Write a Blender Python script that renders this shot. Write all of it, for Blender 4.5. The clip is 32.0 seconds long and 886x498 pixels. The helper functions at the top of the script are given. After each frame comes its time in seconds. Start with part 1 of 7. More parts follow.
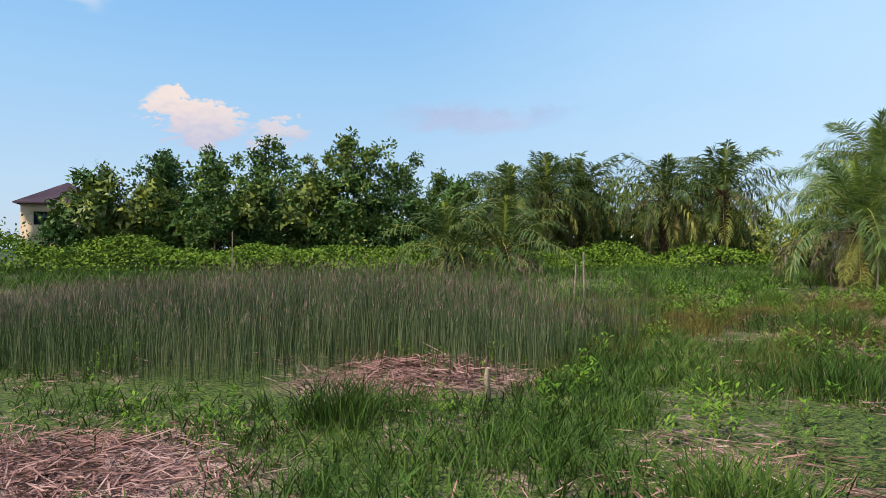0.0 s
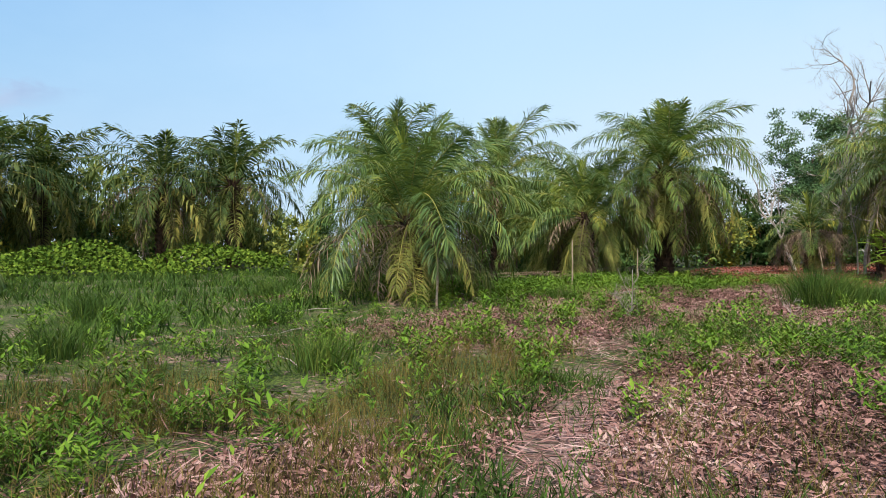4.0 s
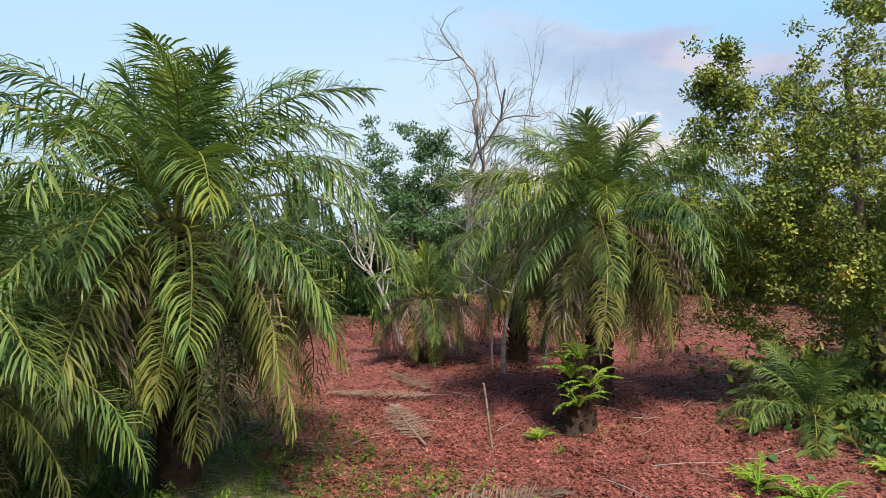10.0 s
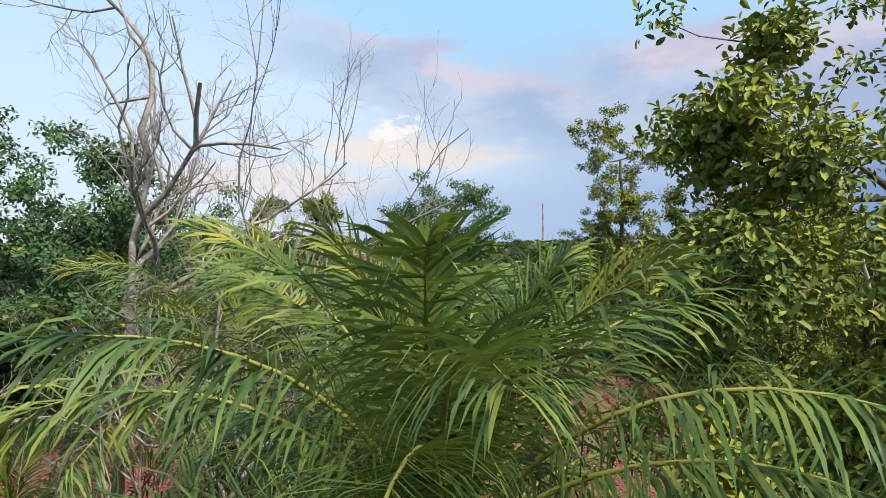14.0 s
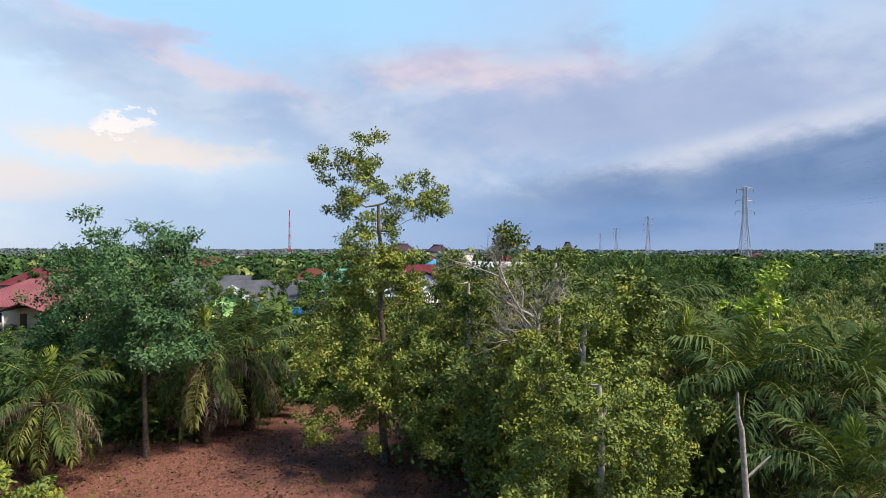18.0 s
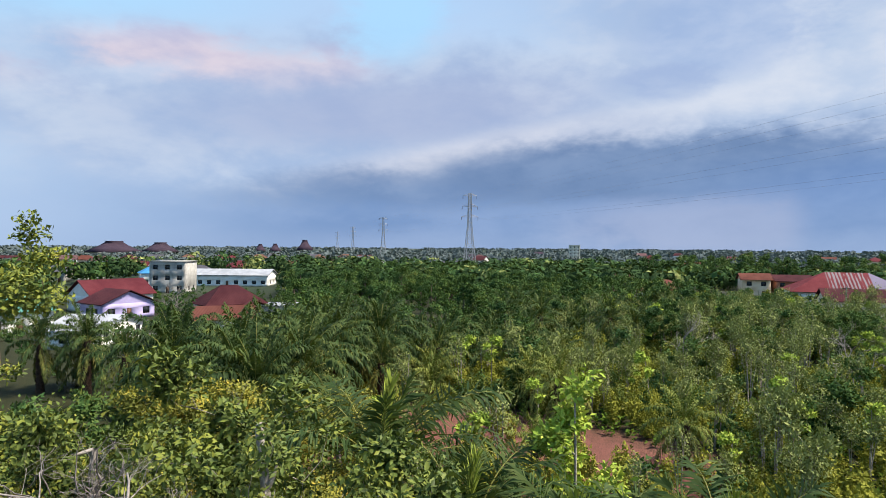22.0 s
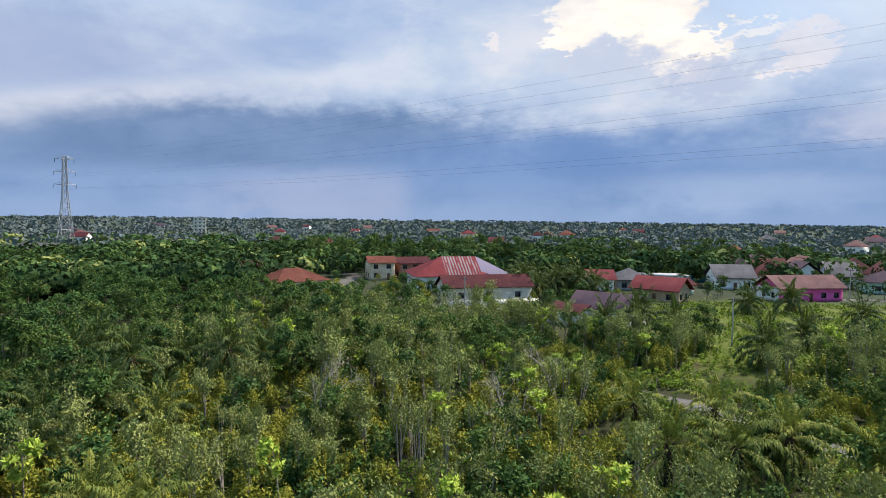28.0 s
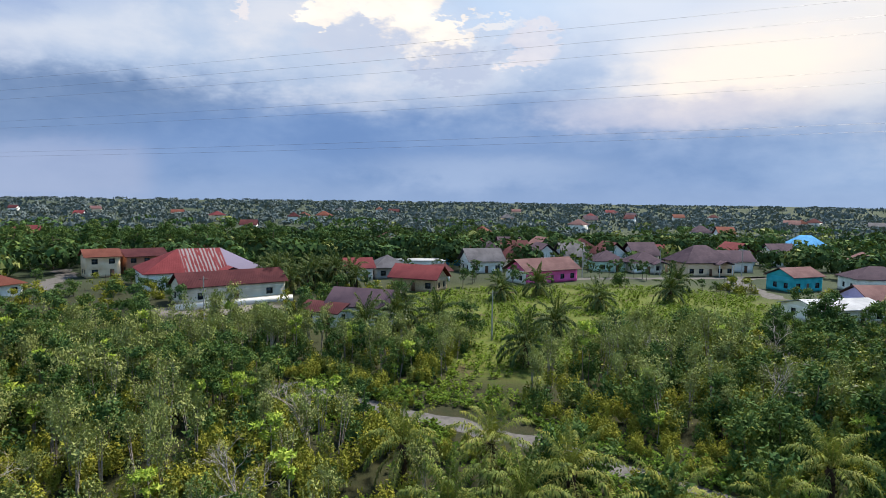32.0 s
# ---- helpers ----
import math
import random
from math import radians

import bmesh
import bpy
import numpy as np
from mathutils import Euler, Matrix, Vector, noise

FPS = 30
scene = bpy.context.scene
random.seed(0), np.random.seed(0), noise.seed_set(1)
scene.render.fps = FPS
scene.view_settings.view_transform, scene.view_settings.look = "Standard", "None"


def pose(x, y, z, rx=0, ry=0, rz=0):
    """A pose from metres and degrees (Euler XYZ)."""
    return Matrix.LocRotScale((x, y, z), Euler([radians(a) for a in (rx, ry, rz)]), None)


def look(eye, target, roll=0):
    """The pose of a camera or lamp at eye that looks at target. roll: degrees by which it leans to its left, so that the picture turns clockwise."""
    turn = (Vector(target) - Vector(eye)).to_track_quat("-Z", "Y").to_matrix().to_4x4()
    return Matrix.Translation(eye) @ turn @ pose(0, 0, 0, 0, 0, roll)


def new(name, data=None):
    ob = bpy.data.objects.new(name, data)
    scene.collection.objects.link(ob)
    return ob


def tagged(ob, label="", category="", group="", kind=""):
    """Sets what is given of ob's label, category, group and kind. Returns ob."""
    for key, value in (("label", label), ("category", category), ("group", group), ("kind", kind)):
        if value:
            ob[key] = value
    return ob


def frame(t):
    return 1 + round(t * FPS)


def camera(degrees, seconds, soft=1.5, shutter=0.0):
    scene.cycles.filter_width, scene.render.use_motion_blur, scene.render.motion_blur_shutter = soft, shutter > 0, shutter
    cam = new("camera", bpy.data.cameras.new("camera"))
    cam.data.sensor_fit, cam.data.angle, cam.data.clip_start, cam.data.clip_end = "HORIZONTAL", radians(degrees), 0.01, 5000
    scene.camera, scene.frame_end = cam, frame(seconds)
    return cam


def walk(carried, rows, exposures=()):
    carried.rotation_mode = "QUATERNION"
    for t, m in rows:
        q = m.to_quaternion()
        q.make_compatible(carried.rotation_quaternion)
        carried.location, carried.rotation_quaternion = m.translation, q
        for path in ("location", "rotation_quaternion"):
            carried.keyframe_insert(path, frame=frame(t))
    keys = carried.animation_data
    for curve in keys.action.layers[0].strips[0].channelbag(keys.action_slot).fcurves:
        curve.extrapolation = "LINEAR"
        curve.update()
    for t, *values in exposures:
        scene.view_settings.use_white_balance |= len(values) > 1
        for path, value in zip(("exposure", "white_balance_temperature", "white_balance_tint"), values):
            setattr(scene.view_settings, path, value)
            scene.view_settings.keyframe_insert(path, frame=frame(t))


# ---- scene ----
cam = camera(69.9, 32.0, soft=0.7)
PATH = [
    (0.0, pose(0.00, 0.00, 1.50, 90.00, 0.00, 0.00)),
    (0.5, pose(0.14, 1.31, 1.50, 90.10, 0.00, -4.30)),
    (1.0, pose(0.36, 2.56, 1.50, 90.10, 0.10, -11.00)),
    (1.5, pose(0.72, 3.83, 1.46, 90.10, 0.10, -16.60)),
    (2.0, pose(1.22, 5.04, 1.46, 90.00, 0.10, -21.50)),
    (2.5, pose(1.80, 6.21, 1.46, 90.00, 0.10, -26.50)),
    (3.0, pose(2.52, 7.33, 1.46, 90.00, 0.20, -31.70)),
    (3.5, pose(3.33, 8.37, 1.46, 90.10, 0.10, -36.90)),
    (4.0, pose(4.18, 9.40, 1.46, 90.10, 0.10, -42.10)),
    (4.5, pose(5.22, 10.35, 1.46, 90.00, 0.10, -47.00)),
    (6.5, pose(10.30, 13.63, 2.13, 89.90, 0.10, -60.50)),
    (7.0, pose(11.75, 14.31, 2.45, 89.90, 0.10, -63.60)),
    (7.5, pose(13.18, 14.94, 2.76, 89.90, 0.10, -66.90)),
    (8.0, pose(14.76, 15.52, 3.08, 89.90, 0.00, -70.00)),
    (8.5, pose(16.34, 16.02, 3.43, 89.90, 0.00, -72.40)),
    (9.0, pose(17.91, 16.43, 3.79, 89.90, 0.00, -74.40)),
    (9.5, pose(19.48, 16.79, 4.25, 89.80, 0.10, -76.20)),
    (10.0, pose(21.11, 17.10, 4.74, 89.80, 0.20, -78.30)),
    (10.5, pose(22.73, 17.37, 5.19, 89.80, 0.20, -80.50)),
    (11.0, pose(24.35, 17.55, 5.68, 89.70, 0.20, -82.50)),
    (11.5, pose(26.05, 17.73, 6.13, 89.70, 0.10, -84.70)),
    (12.0, pose(27.72, 17.78, 6.50, 89.70, 0.10, -87.00)),
    (12.5, pose(29.39, 17.78, 6.95, 89.60, 0.10, -89.30)),
    (13.0, pose(31.00, 17.73, 7.30, 89.60, 0.10, -92.20)),
    (13.5, pose(32.67, 17.55, 7.71, 89.60, 0.10, -95.70)),
    (14.0, pose(34.24, 17.28, 8.07, 89.50, 0.10, -99.20)),
    (14.5, pose(35.82, 16.88, 8.52, 89.40, 0.10, -102.20)),
    (16.5, pose(41.96, 14.80, 10.30, 90.00, 0.00, -112.90)),
    (17.0, pose(43.42, 14.12, 10.77, 90.00, -0.10, -115.70)),
    (17.5, pose(44.85, 13.35, 11.24, 90.00, -0.10, -118.70)),
    (18.0, pose(46.21, 12.44, 11.65, 90.00, -0.10, -121.70)),
    (18.5, pose(47.62, 11.50, 12.12, 90.00, -0.20, -124.70)),
    (19.0, pose(48.95, 10.49, 12.59, 89.90, -0.20, -127.80)),
    (19.5, pose(50.20, 9.46, 13.00, 89.90, -0.20, -130.70)),
    (20.0, pose(51.46, 8.30, 13.47, 89.90, -0.30, -133.70)),
    (20.5, pose(52.64, 7.07, 13.94, 89.90, -0.30, -136.80)),
    (21.0, pose(53.72, 5.77, 14.36, 89.90, -0.30, -139.70)),
    (21.5, pose(54.74, 4.43, 14.82, 89.80, -0.40, -142.40)),
    (22.0, pose(55.72, 3.00, 15.29, 89.80, -0.40, -145.10)),
    (22.5, pose(56.58, 1.57, 15.76, 89.80, -0.40, -148.00)),
    (23.0, pose(57.39, 0.15, 16.23, 89.80, -0.40, -151.00)),
    (23.5, pose(58.09, -1.27, 16.70, 89.60, -0.40, -153.90)),
    (24.0, pose(58.73, -2.84, 17.11, 89.40, -0.50, -156.50)),
    (24.5, pose(59.31, -4.39, 17.53, 89.20, -0.50, -158.90)),
    (26.5, pose(60.86, -10.74, 19.04, 88.10, -0.60, -169.30)),
    (27.0, pose(61.10, -12.31, 19.40, 87.80, -0.60, -172.00)),
    (27.5, pose(61.23, -13.89, 19.76, 87.50, -0.60, -174.80)),
    (28.0, pose(61.19, -15.45, 20.13, 87.20, -0.70, -177.60)),
    (28.5, pose(61.15, -17.01, 20.49, 86.90, -0.70, -180.30)),
    (29.0, pose(61.04, -18.61, 20.75, 86.60, -0.70, -183.10)),
    (29.5, pose(60.86, -20.11, 21.06, 86.40, -0.70, -185.90)),
    (30.0, pose(60.61, -21.64, 21.32, 86.10, -0.80, -188.80)),
    (30.5, pose(60.29, -23.20, 21.58, 85.90, -0.80, -191.70)),
    (31.0, pose(59.85, -24.76, 21.84, 85.80, -0.80, -194.40)),
    (31.5, pose(59.39, -26.26, 22.05, 85.60, -0.80, -197.00)),
    (32.0, pose(58.79, -27.81, 22.26, 85.50, -0.80, -199.20)),
]
walk(cam, PATH)

# ---- sky and sun ----
SUN_AZ, SUN_EL = 238.0, 56.0


class Nodes:
    """Small helper that wires shader nodes."""

    def __init__(self, tree):
        self.tree = tree
        self.tree.nodes.clear()

    def add(self, kind):
        return self.tree.nodes.new(kind)

    def put(self, socket, v):
        if isinstance(v, bpy.types.NodeSocket):
            self.tree.links.new(v, socket)
        else:
            socket.default_value = v

    def math(self, op, a, b=0.0, c=0.0, clamp=False):
        n = self.add("ShaderNodeMath")
        n.operation, n.use_clamp = op, clamp
        for s, v in zip(n.inputs, (a, b, c)):
            self.put(s, v)
        return n.outputs[0]

    def mix(self, f, a, b, kind="MIX"):
        n = self.add("ShaderNodeMix")
        n.data_type, n.blend_type = "RGBA", kind
        self.put(n.inputs[0], f)
        for s, v in ((n.inputs[6], a), (n.inputs[7], b)):
            self.put(s, v if isinstance(v, bpy.types.NodeSocket) else (*v, 1))
        return n.outputs[2]

    def ramp(self, f, stops):
        n = self.add("ShaderNodeValToRGB")
        e = n.color_ramp.elements
        while len(e) < len(stops):
            e.new(0.5)
        for q, (p, c) in zip(e, stops):
            q.position, q.color = p, (*c, 1)
        self.put(n.inputs[0], f)
        return n.outputs[0]

    def step(self, v, lo, hi, a=0.0, b=1.0):
        n = self.add("ShaderNodeMapRange")
        n.interpolation_type = "SMOOTHSTEP"
        for s, q in zip(n.inputs, (v, lo, hi, a, b)):
            self.put(s, q)
        return n.outputs[0]

    def noise(self, vec, scale, detail=4.0, rough=0.55, warp=0.0):
        n = self.add("ShaderNodeTexNoise")
        if vec is not None:
            self.put(n.inputs["Vector"], vec)
        self.put(n.inputs["Scale"], scale)
        self.put(n.inputs["Detail"], detail)
        self.put(n.inputs["Roughness"], rough)
        self.put(n.inputs["Distortion"], warp)
        return n.outputs[0]

    def join(self, x, y, z):
        n = self.add("ShaderNodeCombineXYZ")
        for s, v in zip(n.inputs, (x, y, z)):
            self.put(s, v)
        return n.outputs[0]

    def split(self, v):
        n = self.add("ShaderNodeSeparateXYZ")
        self.put(n.inputs[0], v)
        return n.outputs


def make_world():
    w = bpy.data.worlds.new("sky")
    scene.world = w
    w.use_nodes = True
    N = Nodes(w.node_tree)
    sky = N.add("ShaderNodeTexSky")
    sky.sky_type, sky.sun_disc = "NISHITA", False
    sky.sun_elevation, sky.sun_rotation = radians(SUN_EL), radians(SUN_AZ)
    sky.altitude, sky.air_density, sky.dust_density, sky.ozone_density = 0, 1.0, 0.6, 2.0
    way = N.add("ShaderNodeTexCoord").outputs["Generated"]
    x, y, z = N.split(way)
    az = N.math("MULTIPLY", N.math("ARCTAN2", x, y), 57.29578)
    az = N.math("MODULO", N.math("ADD", az, 420.0), 360.0)          # 60 = straight ahead at the start
    el = N.math("MULTIPLY", N.math("ARCSINE", z), 57.29578)
    el = N.math("MAXIMUM", el, 0.0)
    # clear sky: the sky texture, pulled towards the pale blue of the evening
    base = N.mix(1.0, sky.outputs[0], (0.10, 0.10, 0.10), "MULTIPLY")
    blue = N.ramp(N.math("DIVIDE", el, 90.0), [(0.0, (0.66, 0.80, 1.0)), (0.06, (0.60, 0.84, 1.1)), (0.16, (0.44, 0.78, 1.15)), (0.28, (0.25, 0.62, 1.15)), (1.0, (0.10, 0.30, 0.75))])
    clear = N.mix(0.72, base, blue)
    # cloud texture on angles, flattened towards the horizon
    vec = N.join(N.math("MULTIPLY", az, 0.05), N.math("MULTIPLY", el, 0.10), 0.0)
    n1 = N.noise(vec, 1.0, 3.0, 0.5, 0.2)
    n2 = N.noise(vec, 2.2, 4.0, 0.52, 0.3)
    n3 = N.noise(vec, 9.0, 5.0, 0.6, 0.1)
    warp = N.math("MULTIPLY", N.math("SUBTRACT", n1, 0.5), 16.0)
    warp2 = N.math("ADD", N.math("MULTIPLY", N.math("SUBTRACT", n2, 0.5), 6.0), N.math("MULTIPLY", N.math("SUBTRACT", n3, 0.5), 4.2))
    n4 = N.noise(vec, 24.0, 4.0, 0.6)
    puff = N.math("ADD", N.math("MULTIPLY", N.math("ADD", N.math("SUBTRACT", n3, 0.5), N.math("MULTIPLY", N.math("SUBTRACT", n4, 0.5), 0.5)), 5.0), N.math("MULTIPLY", N.math("SUBTRACT", n2, 0.5), 3.0))
    az_w = N.math("ADD", az, N.math("ADD", warp, warp2))
    el_w = N.math("ADD", el, N.math("ADD", N.math("MULTIPLY", warp, 0.35), N.math("MULTIPLY", warp2, 0.55)))

    def blob(a, e, ra, re, soft=0.5):
        """A cloud's mask round the bearing a and the height e, in degrees."""
        da = N.math("DIVIDE", N.math("SUBTRACT", az_w, a + 60.0), ra)
        de = N.math("DIVIDE", N.math("SUBTRACT", el_w, e), re)
        d = N.math("SQRT", N.math("ADD", N.math("MULTIPLY", da, da), N.math("MULTIPLY", de, de)))
        return N.step(d, 1.0 - soft, 1.0 + soft, 1.0, 0.0)

    def heap(a, e, ra, re, soft=0.2):
        """A small heaped cloud with a crisp lumpy edge."""
        da = N.math("DIVIDE", N.math("SUBTRACT", N.math("ADD", az, puff), a + 60.0), ra)
        de = N.math("DIVIDE", N.math("SUBTRACT", N.math("ADD", el, puff), e), re)
        d = N.math("SQRT", N.math("ADD", N.math("MULTIPLY", da, da), N.math("MULTIPLY", de, de)))
        return N.step(d, 1.0 - soft, 1.0 + soft, 1.0, 0.0)

    def over(c, mask, colour, amount=1.0):
        return N.mix(N.math("MULTIPLY", mask, amount), c, colour)

    tone = N.step(N.math("ADD", N.math("MULTIPLY", n2, 0.76), N.math("MULTIPLY", n3, 0.24)), 0.34, 0.66)
    pale = N.mix(tone, (0.56, 0.66, 0.84), (0.80, 0.84, 0.92))
    white = N.mix(tone, (0.92, 0.86, 0.84), (1.25, 1.15, 1.02))
    c = clear
    # far cumulus and thin streaks of the first view
    lit = N.mix(N.step(N.math("ADD", el, N.math("MULTIPLY", puff, 0.8)), 8.0, 13.0), (0.58, 0.60, 0.78), (1.0, 0.84, 0.76))
    c = over(c, heap(-20.8, 10.4, 3.2, 2.0, 0.18), lit, 0.95)
    c = over(c, heap(-23.4, 11.4, 2.0, 1.5, 0.18), lit, 0.95)
    c = over(c, heap(-14.6, 10.0, 2.4, 1.1, 0.25), lit, 0.85)
    c = over(c, blob(3.5, 12.0, 7.0, 1.0, 0.5), N.mix(tone, (0.36, 0.48, 0.76), (0.50, 0.58, 0.82)), 0.8)
    c = over(c, blob(-29.0, 20.0, 2.0, 1.2, 0.6), pale, 0.5)
    # clearer gold low over the middle of the flight
    c = over(c, blob(80.0, 5.0, 28.0, 10.0, 0.7), (1.08, 0.96, 0.92), 0.45)
    c = over(c, blob(62.0, 17.0, 42.0, 20.0, 0.8), (0.74, 0.98, 1.18), 0.62)
    # the bank of cloud over the far side
    az_s = N.math("ADD", az, N.math("ADD", N.math("MULTIPLY", N.math("SUBTRACT", n2, 0.5), 7.0), N.math("MULTIPLY", N.math("SUBTRACT", n3, 0.5), 5.0)))
    el_s = N.math("ADD", el, N.math("ADD", N.math("MULTIPLY", N.math("SUBTRACT", n2, 0.5), 3.4), N.math("ADD", N.math("MULTIPLY", N.math("SUBTRACT", n3, 0.5), 1.5), N.math("MULTIPLY", N.math("SUBTRACT", n4, 0.5), 0.4))))

    def wisp(a, e, ra, re, soft=0.5, slope=0.0):
        """A smaller cloud mask, tilted by slope (degrees up for each degree along)."""
        off = N.math("SUBTRACT", az_s, a + 60.0)
        da = N.math("DIVIDE", off, ra)
        de = N.math("DIVIDE", N.math("SUBTRACT", el_s, N.math("MULTIPLY_ADD", off, slope, e)), re)
        d = N.math("SQRT", N.math("ADD", N.math("MULTIPLY", da, da), N.math("MULTIPLY", de, de)))
        return N.step(d, 1.0 - soft, 1.0 + soft, 1.0, 0.0)

    mass = N.mix(tone, (0.40, 0.53, 0.78), (0.58, 0.68, 0.86))
    gap = (0.44, 0.78, 1.10)
    dusk = N.mix(tone, (0.60, 0.56, 0.74), (0.84, 0.72, 0.80))
    bank = N.math("MULTIPLY", N.step(az_s, 162.0, 178.0), N.step(az_s, 296.0, 316.0, 1.0, 0.0))
    roof = N.step(el_s, 16.0, 20.0, 1.0, 0.0)
    roof = N.math("MAXIMUM", roof, N.step(az_s, 206.0, 222.0))
    c = over(c, N.math("MULTIPLY", bank, N.step(el_s, 17.0, 32.0, 1.0, 0.55)), (0.58, 0.74, 0.98), 0.75)
    c = over(c, N.math("MULTIPLY", bank, roof), mass, 0.92)
    # long cloud with a rosy upper edge, and the gold below it
    c = over(c, wisp(100.0, 13.4, 17.0, 2.8, 0.5, -0.22), N.mix(tone, (0.42, 0.54, 0.78), (0.62, 0.72, 0.88)), 0.8)
    c = over(c, wisp(99.0, 16.0, 14.0, 1.1, 0.6, -0.26), dusk, 0.65)
    c = over(c, N.math("MULTIPLY", N.step(el_s, 3.0, 8.0, 1.0, 0.0), N.step(az_s, 138.0, 160.0)), (0.44, 0.60, 0.86), 0.85)
    c = over(c, wisp(97.0, 8.2, 8.5, 1.2, 0.5, -0.06), (1.0, 0.88, 0.80), 0.85)
    c = over(c, wisp(84.0, 5.4, 9.0, 1.5, 0.6), (1.0, 0.84, 0.76), 0.6)
    c = over(c, heap(95.0, 10.0, 2.0, 0.8, 0.3), (1.15, 1.05, 1.0), 0.9)
    c = over(c, wisp(122.0, 15.6, 7.0, 2.0, 0.5), dusk, 0.8)
    c = over(c, wisp(132.0, 15.0, 7.0, 1.7, 0.5, 0.08), dusk, 0.6)
    c = over(c, wisp(117.5, 13.2, 5.0, 0.8, 0.6, 0.25), (0.70, 0.80, 0.96), 0.6)
    c = over(c, wisp(140.0, 20.0, 5.0, 3.6, 0.5), gap, 0.75)
    c = over(c, wisp(108.0, 20.8, 18.0, 3.6, 0.6), gap, 0.85)
    c = over(c, wisp(126.0, 10.4, 24.0, 3.6, 0.6), mass, 0.75)
    c = over(c, wisp(142.0, 12.0, 18.0, 3.0, 0.6, 0.05), (0.40, 0.48, 0.72), 0.7)
    # pale streak over the rain cloud
    c = over(c, wisp(153.0, 9.0, 20.0, 1.7, 0.5, 0.17), N.mix(tone, (0.60, 0.66, 0.82), (0.74, 0.77, 0.88)), 0.9)
    c = over(c, wisp(180.0, 13.0, 20.0, 5.4, 0.7), N.mix(tone, (0.54, 0.66, 0.86), (0.74, 0.80, 0.92)), 0.85)
    c = over(c, wisp(168.5, 17.6, 7.0, 3.6, 0.3), N.mix(tone, (0.36, 0.50, 0.78), (0.48, 0.60, 0.84)), 0.8)
    c = over(c, wisp(164.0, 13.8, 4.5, 1.3, 0.4), N.mix(tone, (0.36, 0.48, 0.76), (0.44, 0.56, 0.80)), 0.7)
    # rain cloud along the horizon
    low = N.math("MULTIPLY", N.step(el_s, N.math("MULTIPLY_ADD", N.step(az, 190.0, 225.0), 3.0, 2.6), N.math("MULTIPLY_ADD", N.step(az, 190.0, 225.0), 5.0, 7.0), 1.0, 0.0), N.step(az_s, 168.0, 196.0))
    low = N.math("MULTIPLY", low, N.step(az_s, 276.0, 312.0, 1.0, 0.0))
    c = over(c, low, N.mix(tone, (0.20, 0.33, 0.60), (0.28, 0.41, 0.68)), 0.94)
    dark = N.mix(tone, (0.15, 0.25, 0.46), (0.21, 0.32, 0.54))
    c = over(c, wisp(144.0, 5.2, 16.0, 1.6, 0.5, 0.03), dark, 0.6)
    c = over(c, wisp(163.0, 6.8, 19.0, 2.6, 0.35, 0.02), dark, 0.92)
    c = over(c, wisp(188.0, 5.2, 18.0, 2.4, 0.7), N.mix(tone, (0.17, 0.30, 0.59), (0.23, 0.37, 0.66)), 0.8)
    c = over(c, N.math("MULTIPLY", N.step(el, 0.0, 2.2, 1.0, 0.0), N.step(az, 150.0, 200.0)), (0.36, 0.48, 0.72), 0.5)
    c = over(c, N.math("MULTIPLY", wisp(168.0, 1.8, 11.0, 2.4, 0.5), N.step(az, 233.0, 236.0, 1.0, 0.0)), (0.48, 0.54, 0.74), 0.5)
    c = over(c, wisp(203.0, 2.4, 9.0, 1.4, 0.7), (0.44, 0.56, 0.80), 0.6)
    # bright towering cumulus near the hidden sun
    c = over(c, wisp(193.0, 13.5, 12.0, 5.0, 0.5), N.mix(tone, (0.60, 0.70, 0.88), (0.82, 0.84, 0.92)), 0.8)
    c = over(c, wisp(206.5, 18.5, 8.0, 4.2, 0.5), (0.56, 0.74, 1.0), 0.85)
    c = over(c, heap(195.0, 17.8, 4.0, 3.8, 0.12), white, 0.95)
    c = over(c, heap(190.0, 18.4, 3.2, 3.0, 0.2), white, 0.75)
    c = over(c, heap(198.6, 13.8, 3.2, 1.9, 0.14), white, 0.9)
    c = over(c, heap(192.0, 13.4, 5.0, 1.8, 0.4), (0.62, 0.68, 0.84), 0.7)
    c = over(c, heap(200.0, 11.6, 4.0, 1.7, 0.3), (0.52, 0.60, 0.80), 0.75)
    c = over(c, heap(188.8, 15.8, 1.8, 1.3, 0.16), white, 0.9)
    c = over(c, heap(206.8, 13.2, 2.3, 1.8, 0.16), N.mix(tone, (0.72, 0.72, 0.84), (1.0, 0.92, 0.92)), 0.85)
    c = over(c, heap(203.4, 15.0, 2.0, 0.5, 0.4), (1.0, 0.96, 0.94), 0.7)
    c = over(c, heap(177.7, 20.4, 1.7, 1.0, 0.3), white, 0.9)
    c = over(c, heap(182.0, 15.4, 0.9, 0.7, 0.3), (0.95, 0.90, 0.92), 0.8)
    c = over(c, wisp(222.0, 17.0, 14.0, 8.0, 0.7), (0.84, 0.90, 1.02), 0.75)
    c = over(c, wisp(224.0, 10.6, 8.0, 3.4, 0.7), (1.2, 1.06, 0.92), 0.85)
    c = over(c, wisp(218.0, 7.6, 9.0, 1.4, 0.6), (0.66, 0.66, 0.80), 0.6)
    c = over(c, blob(246.0, 16.0, 14.0, 10.0, 0.8), (1.25, 1.12, 0.95), 0.85)
    bg = N.add("ShaderNodeBackground")
    N.put(bg.inputs[0], c)
    bg.inputs[1].default_value = 0.67
    N.put(N.add("ShaderNodeOutputWorld").inputs[0], bg.outputs[0])


